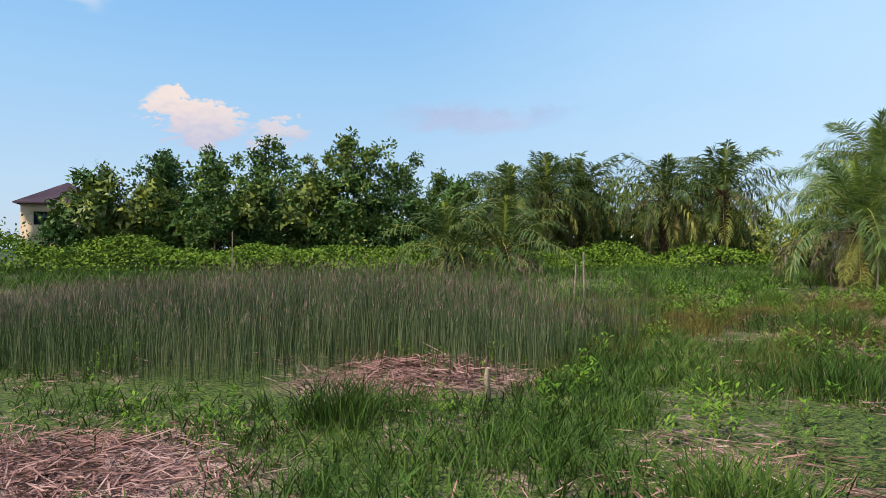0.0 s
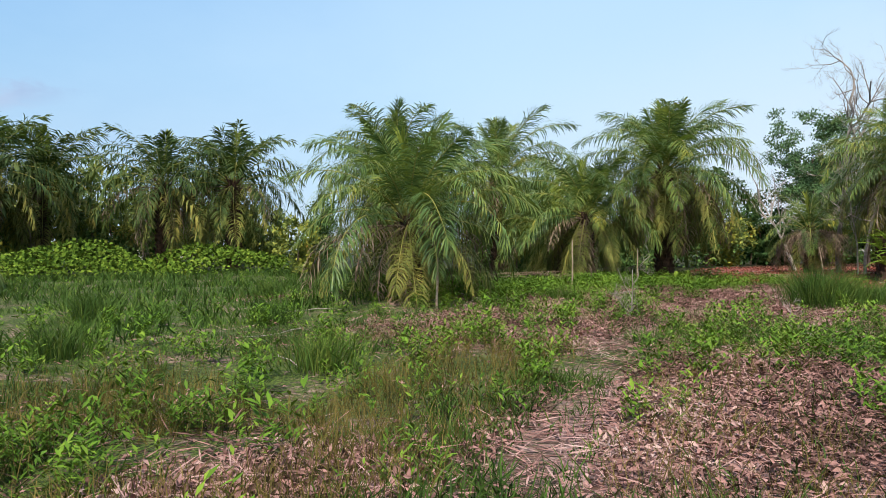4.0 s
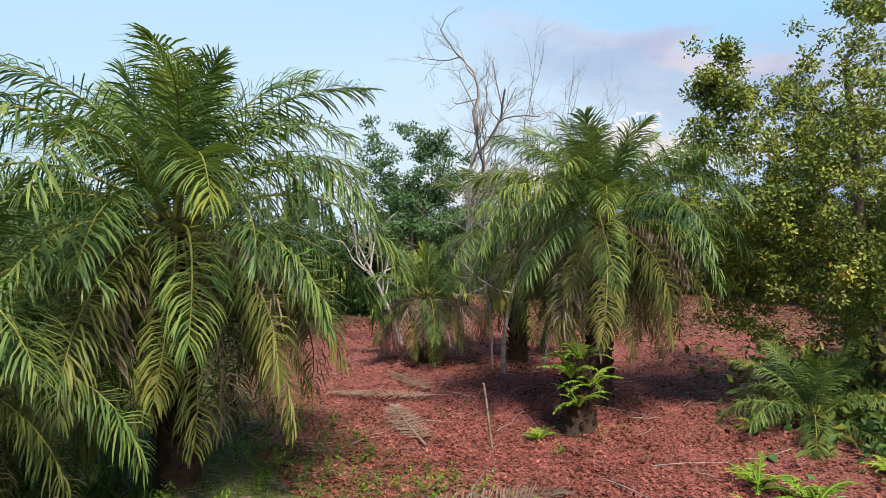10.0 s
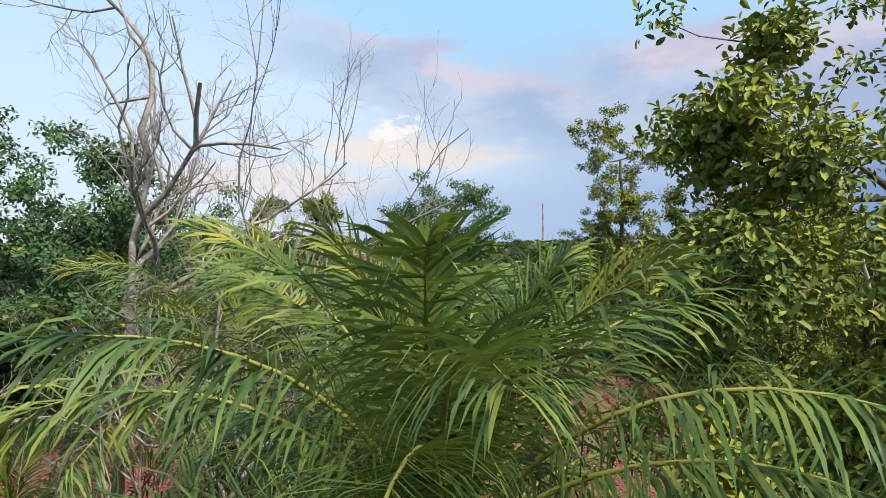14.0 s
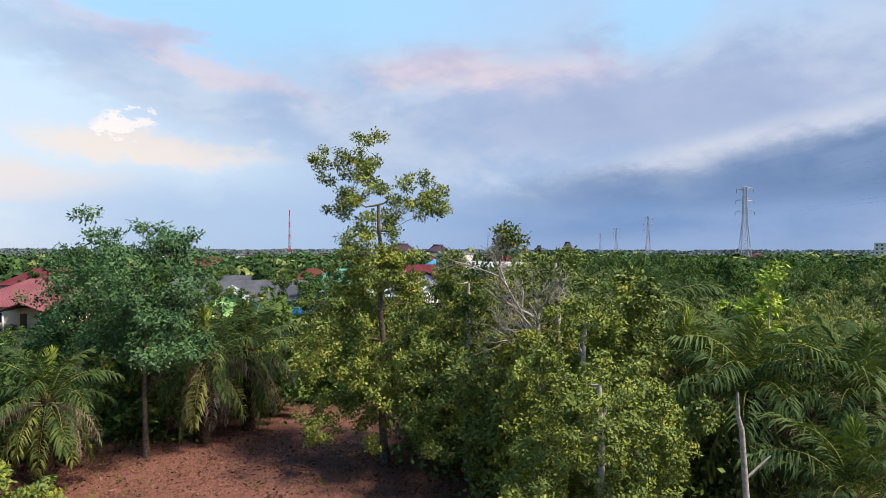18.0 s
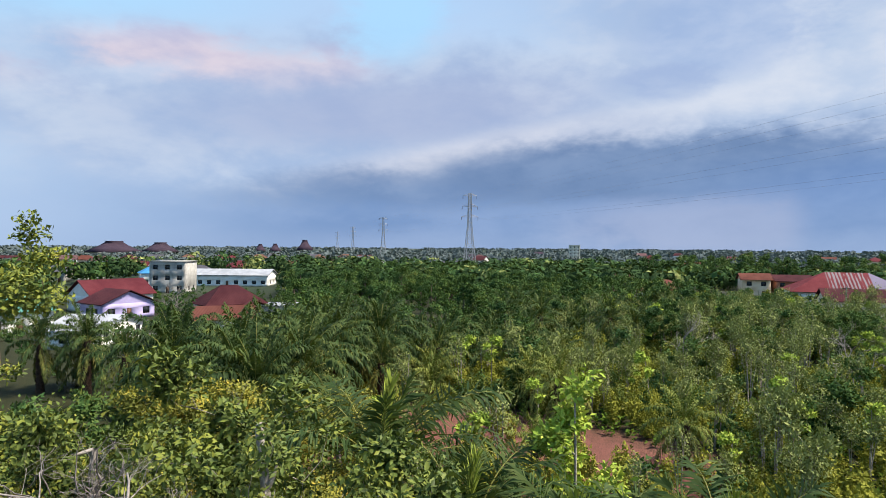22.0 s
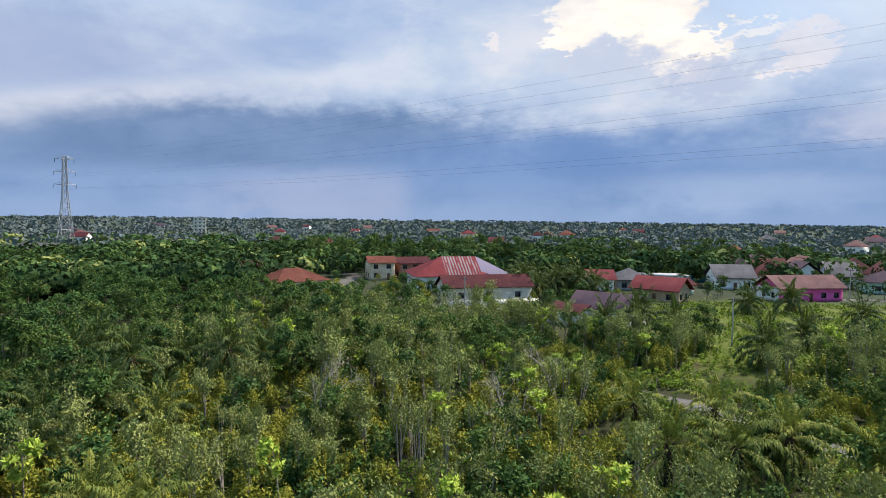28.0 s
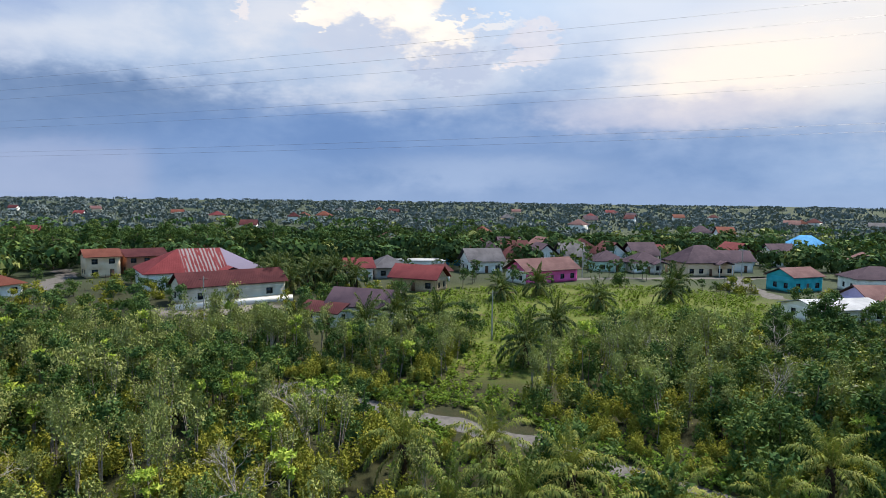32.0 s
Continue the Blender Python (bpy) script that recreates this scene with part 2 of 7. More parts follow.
make_world()
sun = new("sun", bpy.data.lights.new("sun", "SUN"))
sun.data.energy, sun.data.angle, sun.data.color = 5.6, radians(11), (1.0, 0.91, 0.78)
_a, _e = radians(SUN_AZ), radians(SUN_EL)
sun.matrix_world = look((0, 0, 0), (-math.sin(_a) * math.cos(_e), -math.cos(_a) * math.cos(_e), -math.sin(_e)))
sun.location = (0, 0, 400)
scene.view_settings.exposure = 0.51

# ---- materials ----
def material(name):
    m = bpy.data.materials.new(name)
    m.use_nodes = True
    return m, Nodes(m.node_tree)


def finish(N, bsdf):
    N.put(N.add("ShaderNodeOutputMaterial").inputs[0], bsdf)


def principled(N, colour, rough, metal=0.0, normal=None, spec=0.25):
    b = N.add("ShaderNodeBsdfPrincipled")
    N.put(b.inputs["Base Color"], colour if isinstance(colour, bpy.types.NodeSocket) else (*colour, 1))
    N.put(b.inputs["Roughness"], rough)
    N.put(b.inputs["Metallic"], metal)
    N.put(b.inputs["Specular IOR Level"], spec)
    if normal is not None:
        N.put(b.inputs["Normal"], normal)
    return b.outputs[0]


def bump(N, height, strength=0.4, distance=0.02):
    n = N.add("ShaderNodeBump")
    n.inputs["Strength"].default_value, n.inputs["Distance"].default_value = strength, distance
    N.put(n.inputs["Height"], height)
    return n.outputs[0]


GAIN = 1.3


def leaf_material(name, stops, rough=0.6, glow=0.28, spread=0.3, sheen=0.04, single=0.52):
    """Foliage: each leaf takes its own tone, each plant a shift, and some light comes through."""
    m, N = material(name)
    isl = N.add("ShaderNodeNewGeometry").outputs["Random Per Island"]
    obj = N.add("ShaderNodeObjectInfo").outputs["Random"]
    pos = N.add("ShaderNodeNewGeometry").outputs["Position"]
    patch = N.noise(pos, 0.8, 3.0)
    f = N.math("ADD", N.math("MULTIPLY", isl, single), N.math("MULTIPLY", obj, spread))
    f = N.math("ADD", f, N.math("MULTIPLY", N.math("SUBTRACT", patch, 0.29 + 0.27 * single), 1.3), clamp=True)
    c = N.ramp(f, [(p, tuple(min(0.6, q * k * (GAIN if p else GAIN * 0.42)) for q, k in zip(col, (1.02, 1.0, 1.35) if col[1] > col[0] * 1.05 else (1.0, 1.0, 1.0)))) for p, col in stops])
    grain = N.noise(pos, 60.0, 2.0)
    c = N.mix(N.math("MULTIPLY", grain, 0.35), c, (0.02, 0.035, 0.01))
    b = principled(N, c, rough, spec=sheen)
    t = N.add("ShaderNodeBsdfTranslucent")
    N.put(t.inputs[0], N.mix(0.5, c, (0.22, 0.30, 0.03)))
    s = N.add("ShaderNodeMixShader")
    s.inputs[0].default_value = glow * 0.32
    N.put(s.inputs[1], b)
    N.put(s.inputs[2], t.outputs[0])
    finish(N, s.outputs[0])
    return m


def plain_material(name, a, b, scale=4.0, rough=0.7, metal=0.0, relief=0.3, fine=40.0, spread=0.0):
    m, N = material(name)
    pos = N.add("ShaderNodeNewGeometry").outputs["Position"]
    f = N.math("ADD", N.math("MULTIPLY", N.noise(pos, scale, 5.0), 0.7), N.math("MULTIPLY", N.noise(pos, fine, 3.0), 0.3))
    f = N.step(f, 0.32, 0.68)
    c = N.mix(f, a, b)
    if spread:
        g = N.add("ShaderNodeNewGeometry").outputs["Random Per Island"]
        c = N.mix(N.math("MULTIPLY", g, spread), c, tuple(q * 0.35 for q in a))
    finish(N, principled(N, c, rough, metal, bump(N, N.noise(pos, fine, 4.0), relief, 0.01)))
    return m


G = leaf_material
M = {
    "palm": G("palm_leaf", [(0.0, (0.030, 0.070, 0.019)), (0.42, (0.076, 0.137, 0.030)), (0.8, (0.171, 0.210, 0.033)), (1.0, (0.311, 0.268, 0.036))], 0.42, 0.6, 0.25, 0.14),
    "palm_far": G("distant_palm_leaf", [(0.0, (0.014, 0.036, 0.011)), (0.4, (0.036, 0.066, 0.016)), (0.75, (0.078, 0.104, 0.022)), (1.0, (0.155, 0.152, 0.03))], 0.6, 0.4, 0.25, 0.08, 0.35),
    "palm_old": G("yellowing_palm_leaf", [(0.0, (0.045, 0.075, 0.016)), (0.5, (0.120, 0.140, 0.028)), (1.0, (0.235, 0.195, 0.050))], 0.45, 0.3),
    "palm_dead": G("dry_palm_leaf", [(0.0, (0.086, 0.058, 0.043)), (0.5, (0.172, 0.121, 0.090)), (1.0, (0.257, 0.203, 0.156))], 0.75, 0.15),
    "spear": G("young_palm_leaf", [(0.0, (0.17, 0.25, 0.028)), (1.0, (0.28, 0.34, 0.045))], 0.4, 0.4),
    "rachis": plain_material("palm_rib", (0.15, 0.17, 0.035), (0.27, 0.25, 0.06), 6.0, 0.5),
    "palm_trunk": plain_material("palm_trunk_bark", (0.035, 0.022, 0.016), (0.13, 0.075, 0.048), 5.0, 0.9, relief=0.8, spread=0.7),
    "leaf_dark": G("dark_leaf", [(0.0, (0.014, 0.040, 0.011)), (0.45, (0.036, 0.082, 0.020)), (0.8, (0.080, 0.135, 0.028)), (1.0, (0.14, 0.18, 0.035))], 0.65, 0.22),
    "leaf_mid": G("green_leaf", [(0.0, (0.022, 0.058, 0.012)), (0.5, (0.050, 0.100, 0.020)), (0.85, (0.105, 0.150, 0.028)), (1.0, (0.20, 0.20, 0.04))], 0.65, 0.26),
    "leaf_olive": G("olive_leaf", [(0.0, (0.054, 0.085, 0.017)), (0.4, (0.112, 0.151, 0.026)), (0.8, (0.236, 0.242, 0.035)), (0.97, (0.330, 0.283, 0.053)), (1.0, (0.496, 0.212, 0.035))], 0.5, 0.26, 0.2, 0.12),
    "leaf_big": G("glossy_olive_leaf", [(0.0, (0.060, 0.094, 0.019)), (0.4, (0.124, 0.167, 0.029)), (0.8, (0.261, 0.268, 0.039)), (0.97, (0.365, 0.313, 0.059)), (1.0, (0.468, 0.235, 0.039))], 0.5, 0.26, 0.2, 0.12),
    "leaf_amber": G("golden_olive_leaf", [(0.0, (0.070, 0.085, 0.014)), (0.4, (0.165, 0.175, 0.026)), (0.8, (0.32, 0.28, 0.04)), (1.0, (0.44, 0.27, 0.04))], 0.55, 0.3, 0.2, 0.08),
    "leaf_bright": G("fresh_leaf", [(0.0, (0.20, 0.31, 0.030)), (0.5, (0.28, 0.39, 0.040)), (1.0, (0.42, 0.45, 0.06))], 0.5, 0.5),
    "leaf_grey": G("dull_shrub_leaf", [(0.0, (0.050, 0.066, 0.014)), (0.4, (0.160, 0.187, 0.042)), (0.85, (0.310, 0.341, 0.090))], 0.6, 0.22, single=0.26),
    "meadow": G("meadow_creeper_leaf", [(0.0, (0.060, 0.125, 0.010)), (0.5, (0.150, 0.225, 0.018)), (1.0, (0.29, 0.33, 0.034))], 0.7, 0.3, 0.0, single=0.3),
    # lighter, yellower copy of the palm leaf, with sunlight put into the colour
    "palm_scrub": G("sunlit_palm_leaf", [(0.0, (0.030, 0.061, 0.011)), (0.35, (0.100, 0.136, 0.022)), (0.7, (0.200, 0.216, 0.035)), (1.0, (0.288, 0.248, 0.040))], 0.6, 0.4, 0.25, 0.08, 0.35),
    "leaf_gold": G("yellow_green_shrub_leaf", [(0.0, (0.041, 0.061, 0.008)), (0.30, (0.141, 0.147, 0.019)), (0.8, (0.283, 0.273, 0.042))], 0.7, 0.28, single=0.28),
    "far": G("far_leaf", [(0.0, (0.020, 0.044, 0.014)), (0.5, (0.040, 0.072, 0.022)), (1.0, (0.072, 0.100, 0.030))], 1.0, 0.1, 0.0, 0.0, 0.3),
    # paler leaf for far woods: distance haze is put into its colour
    "far_hazed": G("hazed_far_leaf", [(0.0, (0.090, 0.117, 0.087)), (0.5, (0.129, 0.157, 0.121)), (1.0, (0.174, 0.194, 0.151))], 1.0, 0.1, 0.0, 0.0, 0.25),
    "leaf_feather": G("feathery_leaf", [(0.0, (0.030, 0.075, 0.026)), (0.6, (0.065, 0.130, 0.040)), (1.0, (0.12, 0.19, 0.05))], 0.5, 0.3),
    "grass": G("grass_blade", [(0.0, (0.018, 0.052, 0.010)), (0.5, (0.052, 0.102, 0.015)), (0.85, (0.126, 0.160, 0.025)), (1.0, (0.286, 0.235, 0.101))], 0.5, 0.3, 0.0),
    "reed": G("reed_stem", [(0.0, (0.036, 0.067, 0.023)), (0.5, (0.084, 0.114, 0.041)), (0.85, (0.142, 0.129, 0.077)), (1.0, (0.232, 0.172, 0.117))], 0.7, 0.2, 0.0),
    "reed_head": G("dry_reed_head", [(0.0, (0.156, 0.104, 0.091)), (1.0, (0.343, 0.237, 0.213))], 0.8, 0.2, 0.0),
    "sedge": G("sedge_blade", [(0.0, (0.045, 0.042, 0.014)), (0.5, (0.125, 0.098, 0.030)), (1.0, (0.24, 0.165, 0.055))], 0.6, 0.2, 0.0),
    "weed": G("weed_leaf", [(0.0, (0.033, 0.092, 0.009)), (0.5, (0.085, 0.167, 0.013)), (1.0, (0.185, 0.244, 0.026))], 0.5, 0.32, 0.1),
    "fern": G("fern_leaf", [(0.0, (0.06, 0.14, 0.014)), (0.5, (0.14, 0.23, 0.02)), (1.0, (0.26, 0.32, 0.035))], 0.5, 0.32, 0.1),
    "straw": G("dry_straw", [(0.0, (0.059, 0.030, 0.029)), (0.45, (0.265, 0.142, 0.132)), (1.0, (0.554, 0.368, 0.346))], 0.8, 0.1, 0.0),
    "litter": G("red_leaf_litter", [(0.0, (0.055, 0.015, 0.013)), (0.5, (0.245, 0.072, 0.058)), (1.0, (0.46, 0.20, 0.165))], 0.8, 0.1, 0.0),
    "litter_brown": G("brown_leaf_litter", [(0.0, (0.045, 0.017, 0.012)), (0.5, (0.165, 0.072, 0.052)), (1.0, (0.31, 0.155, 0.115))], 0.8, 0.1, 0.0),
    "vine": G("vine_leaf", [(0.0, (0.036, 0.095, 0.009)), (0.5, (0.095, 0.162, 0.014)), (1.0, (0.216, 0.243, 0.027))], 0.75, 0.28, 0.0),
    "bark_dead": plain_material("weathered_dead_bark", (0.15, 0.13, 0.115), (0.36, 0.32, 0.29), 8.0, 0.85, relief=0.5),
    "bark_pale": plain_material("pale_bark", (0.22, 0.19, 0.165), (0.46, 0.41, 0.36), 8.0, 0.85, relief=0.5),
    "bark": plain_material("grey_brown_bark", (0.07, 0.050, 0.036), (0.20, 0.15, 0.115), 7.0, 0.9, relief=0.7),
    "stake": plain_material("weathered_stake_wood", (0.16, 0.12, 0.085), (0.36, 0.29, 0.215), 9.0, 0.85, relief=0.5),
}


# flattened dry patches of the field: centre and half axes
STRAW_ZONES = [(9.8, 11.6, 2.8, 1.7), (22.5, 16.5, 7.5, 4.6), (14.5, 17.5, 4.0, 2.4), (-2.4, 4.3, 1.1, 0.7), (-0.3, 6.9, 1.2, 0.7), (5.5, 12.8, 1.4, 0.8), (17.0, 26.5, 4.0, 1.5), (24.0, 24.0, 3.0, 1.2), (27.0, 14.6, 4.0, 2.2)]


def ground_material():
    m, N = material("field_soil")
    pos = N.add("ShaderNodeNewGeometry").outputs["Position"]
    x, y, z = N.split(pos)
    big, mid, fine = N.noise(pos, 0.09, 4.0), N.noise(pos, 0.7, 5.0, 0.65), N.noise(pos, 9.0, 5.0, 0.7)
    grain = N.noise(pos, 55.0, 3.0, 0.7)

    def zone(cx, cy, rx, ry, soft=0.35, rag=0.5):
        a = N.math("DIVIDE", N.math("SUBTRACT", x, cx), rx)
        b = N.math("DIVIDE", N.math("SUBTRACT", y, cy), ry)
        d = N.math("SQRT", N.math("ADD", N.math("MULTIPLY", a, a), N.math("MULTIPLY", b, b)))
        d = N.math("ADD", d, N.math("MULTIPLY", N.math("SUBTRACT", mid, 0.5), rag))
        return N.step(d, 1.0 - soft, 1.0 + soft, 1.0, 0.0)

    def flakes(along, across, turn):
        """A random value for each small flake or stalk."""
        ca, sa = math.cos(turn), math.sin(turn)
        u = N.math("ADD", N.math("MULTIPLY", x, ca * along), N.math("MULTIPLY", y, sa * along))
        v = N.math("ADD", N.math("MULTIPLY", x, -sa * across), N.math("MULTIPLY", y, ca * across))
        n = N.add("ShaderNodeTexVoronoi")
        N.put(n.inputs["Vector"], N.join(u, v, 0.0))
        n.inputs["Scale"].default_value = 1.0
        return N.split(n.outputs["Color"])[0]

    chip = N.math("MULTIPLY", N.math("ADD", flakes(26, 34, 0.4), flakes(61, 70, 1.1)), 0.5)
    stalk = N.mix(N.step(mid, 0.46, 0.54), flakes(7, 70, 0.5), flakes(8, 64, -0.9))
    stalk = N.math("MULTIPLY", N.math("ADD", N.split(stalk)[0], flakes(10, 80, 2.2)), 0.5)
    f = N.step(N.math("ADD", N.math("MULTIPLY", mid, 0.55), N.math("MULTIPLY", fine, 0.45)), 0.50, 0.64)
    green = N.mix(N.step(chip, 0.15, 0.9), (0.010, 0.020, 0.006), (0.085, 0.125, 0.022))
    straw = N.mix(N.step(stalk, 0.15, 0.9), (0.034, 0.018, 0.017), (0.42, 0.265, 0.25))
    field = N.mix(f, green, straw)
    # scrub soil is near-black: shade between the shrubs is put into its colour
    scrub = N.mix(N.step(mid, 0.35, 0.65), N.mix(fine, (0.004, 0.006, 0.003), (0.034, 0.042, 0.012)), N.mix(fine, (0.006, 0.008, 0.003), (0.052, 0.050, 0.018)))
    far = N.mix(N.step(N.noise(pos, 0.02, 4.0), 0.35, 0.62), (0.022, 0.036, 0.018), (0.044, 0.060, 0.032))
    red = N.mix(N.step(chip, 0.15, 0.85), (0.032, 0.009, 0.008), (0.36, 0.122, 0.102))
    brown = N.mix(N.step(chip, 0.15, 0.85), (0.032, 0.012, 0.009), (0.27, 0.118, 0.086))
    red = N.mix(N.step(N.noise(pos, 13.0, 4.0, 0.7), 0.40, 0.70, 0.0, 0.45), red, (0.11, 0.045, 0.034))
    red = N.mix(N.step(N.noise(pos, 1.3, 6.0, 0.75), 0.55, 0.66, 0.0, 0.5), red, (0.055, 0.075, 0.020))
    meadow = N.mix(N.step(mid, 0.38, 0.62), N.mix(fine, (0.020, 0.036, 0.005), (0.120, 0.170, 0.020)), N.mix(fine, (0.04, 0.055, 0.010), (0.155, 0.165, 0.030)))
    meadow = N.mix(N.step(N.noise(pos, 0.16, 4.0), 0.56, 0.66, 0.0, 0.7), meadow, (0.075, 0.050, 0.034))
    sand = N.mix(N.math("MULTIPLY", N.math("ADD", fine, grain), 0.5), (0.105, 0.092, 0.082), (0.20, 0.18, 0.165))
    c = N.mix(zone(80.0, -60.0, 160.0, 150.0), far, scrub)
    c = N.mix(zone(10.0, 12.0, 38.0, 36.0, 0.2), c, field)
    for cx, cy, rx, ry in STRAW_ZONES:
        c = N.mix(zone(cx, cy, rx, ry, 0.4, 1.2), c, straw)
    c = N.mix(zone(-12.0, -140.0, 48.0, 36.0), c, meadow)
    c = N.mix(zone(16.0, -112.0, 19.0, 16.0), c, meadow)
    c = N.mix(zone(60.0, 12.0, 30.6, 19.0, 0.12, 0.3), c, red)
    c = N.mix(zone(78.0, 11.0, 22.0, 20.0, 0.3, 0.4), c, brown)
    # brown litter under the large tree, also painting in the shade below its crown
    c = N.mix(zone(42.0, 7.0, 9.0, 6.5, 0.35, 0.6), c, brown)
    c = N.mix(zone(78.0, -37.0, 20.0, 11.0, 0.4, 0.8), c, N.mix(0.75, red, brown))
    c = N.mix(zone(60.0, -159.0, 12.0, 6.0, 0.3), c, sand)
    h = N.math("ADD", N.math("MULTIPLY", fine, 0.6), N.math("MULTIPLY", grain, 0.4))
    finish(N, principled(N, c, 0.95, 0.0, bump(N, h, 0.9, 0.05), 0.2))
    return m


M["ground"] = ground_material()
M["sand"] = plain_material("pale_sand", (0.070, 0.066, 0.064), (0.135, 0.128, 0.124), 1.2, 0.95, relief=0.6, fine=14.0)


def water_material():
    m, N = material("still_dark_water")
    pos = N.add("ShaderNodeNewGeometry").outputs["Position"]
    finish(N, principled(N, N.mix(N.noise(pos, 2.0), (0.020, 0.018, 0.012), (0.05, 0.045, 0.03)), 0.06, 0.0, bump(N, N.noise(pos, 5.0), 0.05, 0.01)))
    return m


M["water"] = water_material()

# ---- geometry helpers ----
class Soup:
    """Triangles gathered with numpy and turned into one mesh."""

    def __init__(self):
        self.v, self.f, self.m, self.n = [], [], [], 0

    def add(self, v, f, slot=0):
        v, f = np.asarray(v, float).reshape(-1, 3), np.asarray(f, int)
        if f.ndim == 2 and f.shape[1] == 4:
            f = np.concatenate([f[:, [0, 1, 2]], f[:, [0, 2, 3]]])
        self.v.append(v)
        self.f.append(f.reshape(-1, 3) + self.n)
        self.m.append(np.full(len(f.reshape(-1, 3)), slot, int))
        self.n += len(v)
        return self

    def arrays(self):
        return np.concatenate(self.v), np.concatenate(self.f), np.concatenate(self.m)

    def placed(self, other, m, slot=None):
        """Adds another soup's arrays, moved by the 4x4 matrix m."""
        v, f, s = other
        a = np.array(m)
        self.v.append(v @ a[:3, :3].T + a[:3, 3])
        self.f.append(f + self.n)
        self.m.append(s if slot is None else np.full(len(f), slot, int))
        self.n += len(v)

    def mesh(self, name, mats, smooth=False):
        v, f, s = self.arrays()
        me = bpy.data.meshes.new(name)
        me.vertices.add(len(v))
        me.vertices.foreach_set("co", v.astype(np.float32).ravel())
        me.loops.add(3 * len(f))
        me.loops.foreach_set("vertex_index", f.astype(np.int32).ravel())
        me.polygons.add(len(f))
        me.polygons.foreach_set("loop_start", np.arange(len(f), dtype=np.int32) * 3)
        me.polygons.foreach_set("material_index", s.astype(np.int32))
        if smooth:
            me.polygons.foreach_set("use_smooth", np.ones(len(f), bool))
        for q in mats:
            me.materials.append(q)
        me.update(calc_edges=True)
        me.validate()
        return me


def unit(a):
    return a / np.maximum(np.linalg.norm(a, axis=-1, keepdims=True), 1e-9)


def tube(points, radii, sides=5):
    """A tapering tube along a polyline: vertices and quads."""
    p, r = np.asarray(points, float), np.asarray(radii, float)
    t = unit(np.gradient(p, axis=0))
    ref = np.where(np.abs(t[:, 2:3]) > 0.9, np.array([[1.0, 0, 0]]), np.array([[0, 0, 1.0]]))
    a = unit(np.cross(t, ref))
    b = np.cross(t, a)
    w = np.linspace(0, 2 * np.pi, sides, endpoint=False)
    v = p[:, None] + r[:, None, None] * (a[:, None] * np.cos(w)[None, :, None] + b[:, None] * np.sin(w)[None, :, None])
    k = np.arange(len(p) - 1)[:, None] * sides
    i = np.arange(sides)[None]
    j = (i + 1) % sides
    q = np.stack([k + i, k + j, k + sides + j, k + sides + i], -1).reshape(-1, 4)
    return v.reshape(-1, 3), q


def leaves(p, d, up, length, width, fold=0.15):
    """Folded pointed leaves, two triangles each."""
    d = unit(d)
    s = unit(np.cross(d, up))
    n = np.cross(s, d)
    L, W = np.asarray(length).reshape(-1, 1), np.asarray(width).reshape(-1, 1)
    mid = p + d * L * 0.5 + n * W * fold
    v = np.stack([p, mid + s * W * 0.5, p + d * L, mid - s * W * 0.5], 1).reshape(-1, 3)
    k = np.arange(len(p))[:, None] * 4
    f = np.concatenate([k + [0, 1, 2], k + [0, 2, 3]])
    return v, f


def tri_leaves(p, d, up, length, width):
    """Small leaf tufts far from the flight, one triangle each."""
    d = unit(d)
    s = unit(np.cross(d, up))
    L, W = np.asarray(length).reshape(-1, 1), np.asarray(width).reshape(-1, 1)
    v = np.stack([p - s * W * 0.5, p + s * W * 0.5, p + d * L], 1).reshape(-1, 3)
    return v, np.arange(3 * len(p)).reshape(-1, 3)


def broad_leaves(p, d, up, length, width, fold=0.18, droop=0.15):
    """Rounded leaves folded along the midrib, four triangles each."""
    d = unit(d)
    s = unit(np.cross(d, up))
    n = np.cross(s, d)
    L, W = np.asarray(length).reshape(-1, 1), np.asarray(width).reshape(-1, 1)
    lift = n * W * fold
    down = -n * L * droop
    a, b = p + d * L * 0.42, p + d * L * 0.80 + down * 0.5
    v = np.stack([p, a + s * W * 0.42 + lift, b + s * W * 0.44 + lift, p + d * L + down, b - s * W * 0.44 + lift, a - s * W * 0.42 + lift], 1).reshape(-1, 3)
    k = np.arange(len(p))[:, None] * 6
    f = np.concatenate([k + q for q in ([0, 1, 2], [0, 2, 3], [0, 3, 4], [0, 4, 5])])
    return v, f


def blades(p, d, length, width, bend, rng):
    """Grass blades of two pieces that bow over, three triangles each."""
    d = unit(d)
    s = unit(np.cross(d, rng.normal(size=d.shape)))
    L, W = length.reshape(-1, 1), width.reshape(-1, 1)
    side = unit(d * [1, 1, 0] + rng.normal(size=d.shape) * [0.3, 0.3, 0])
    m = p + d * L * 0.55
    t = m + unit(d + side * bend.reshape(-1, 1)) * L * 0.45
    v = np.stack([p - s * W * 0.5, p + s * W * 0.5, m + s * W * 0.4, m - s * W * 0.4, t], 1).reshape(-1, 3)
    k = np.arange(len(p))[:, None] * 5
    f = np.concatenate([k + [0, 1, 2], k + [0, 2, 3], k + [3, 2, 4]])
    return v, f


def part(name, me, parent, label="", m=None):
    ob = new(name, me)
    ob.parent = parent
    if m is not None:
        ob.matrix_basis = m
    if label:
        ob["label"] = label
    return ob


def thing(name, x, y, z, rz=0.0, s=1.0, **tags):
    ob = new(name)
    ob.empty_display_size = 0.2
    ob.matrix_basis = pose(x, y, z, 0, 0, rz) @ Matrix.Scale(s, 4)
    return tagged(ob, **tags)


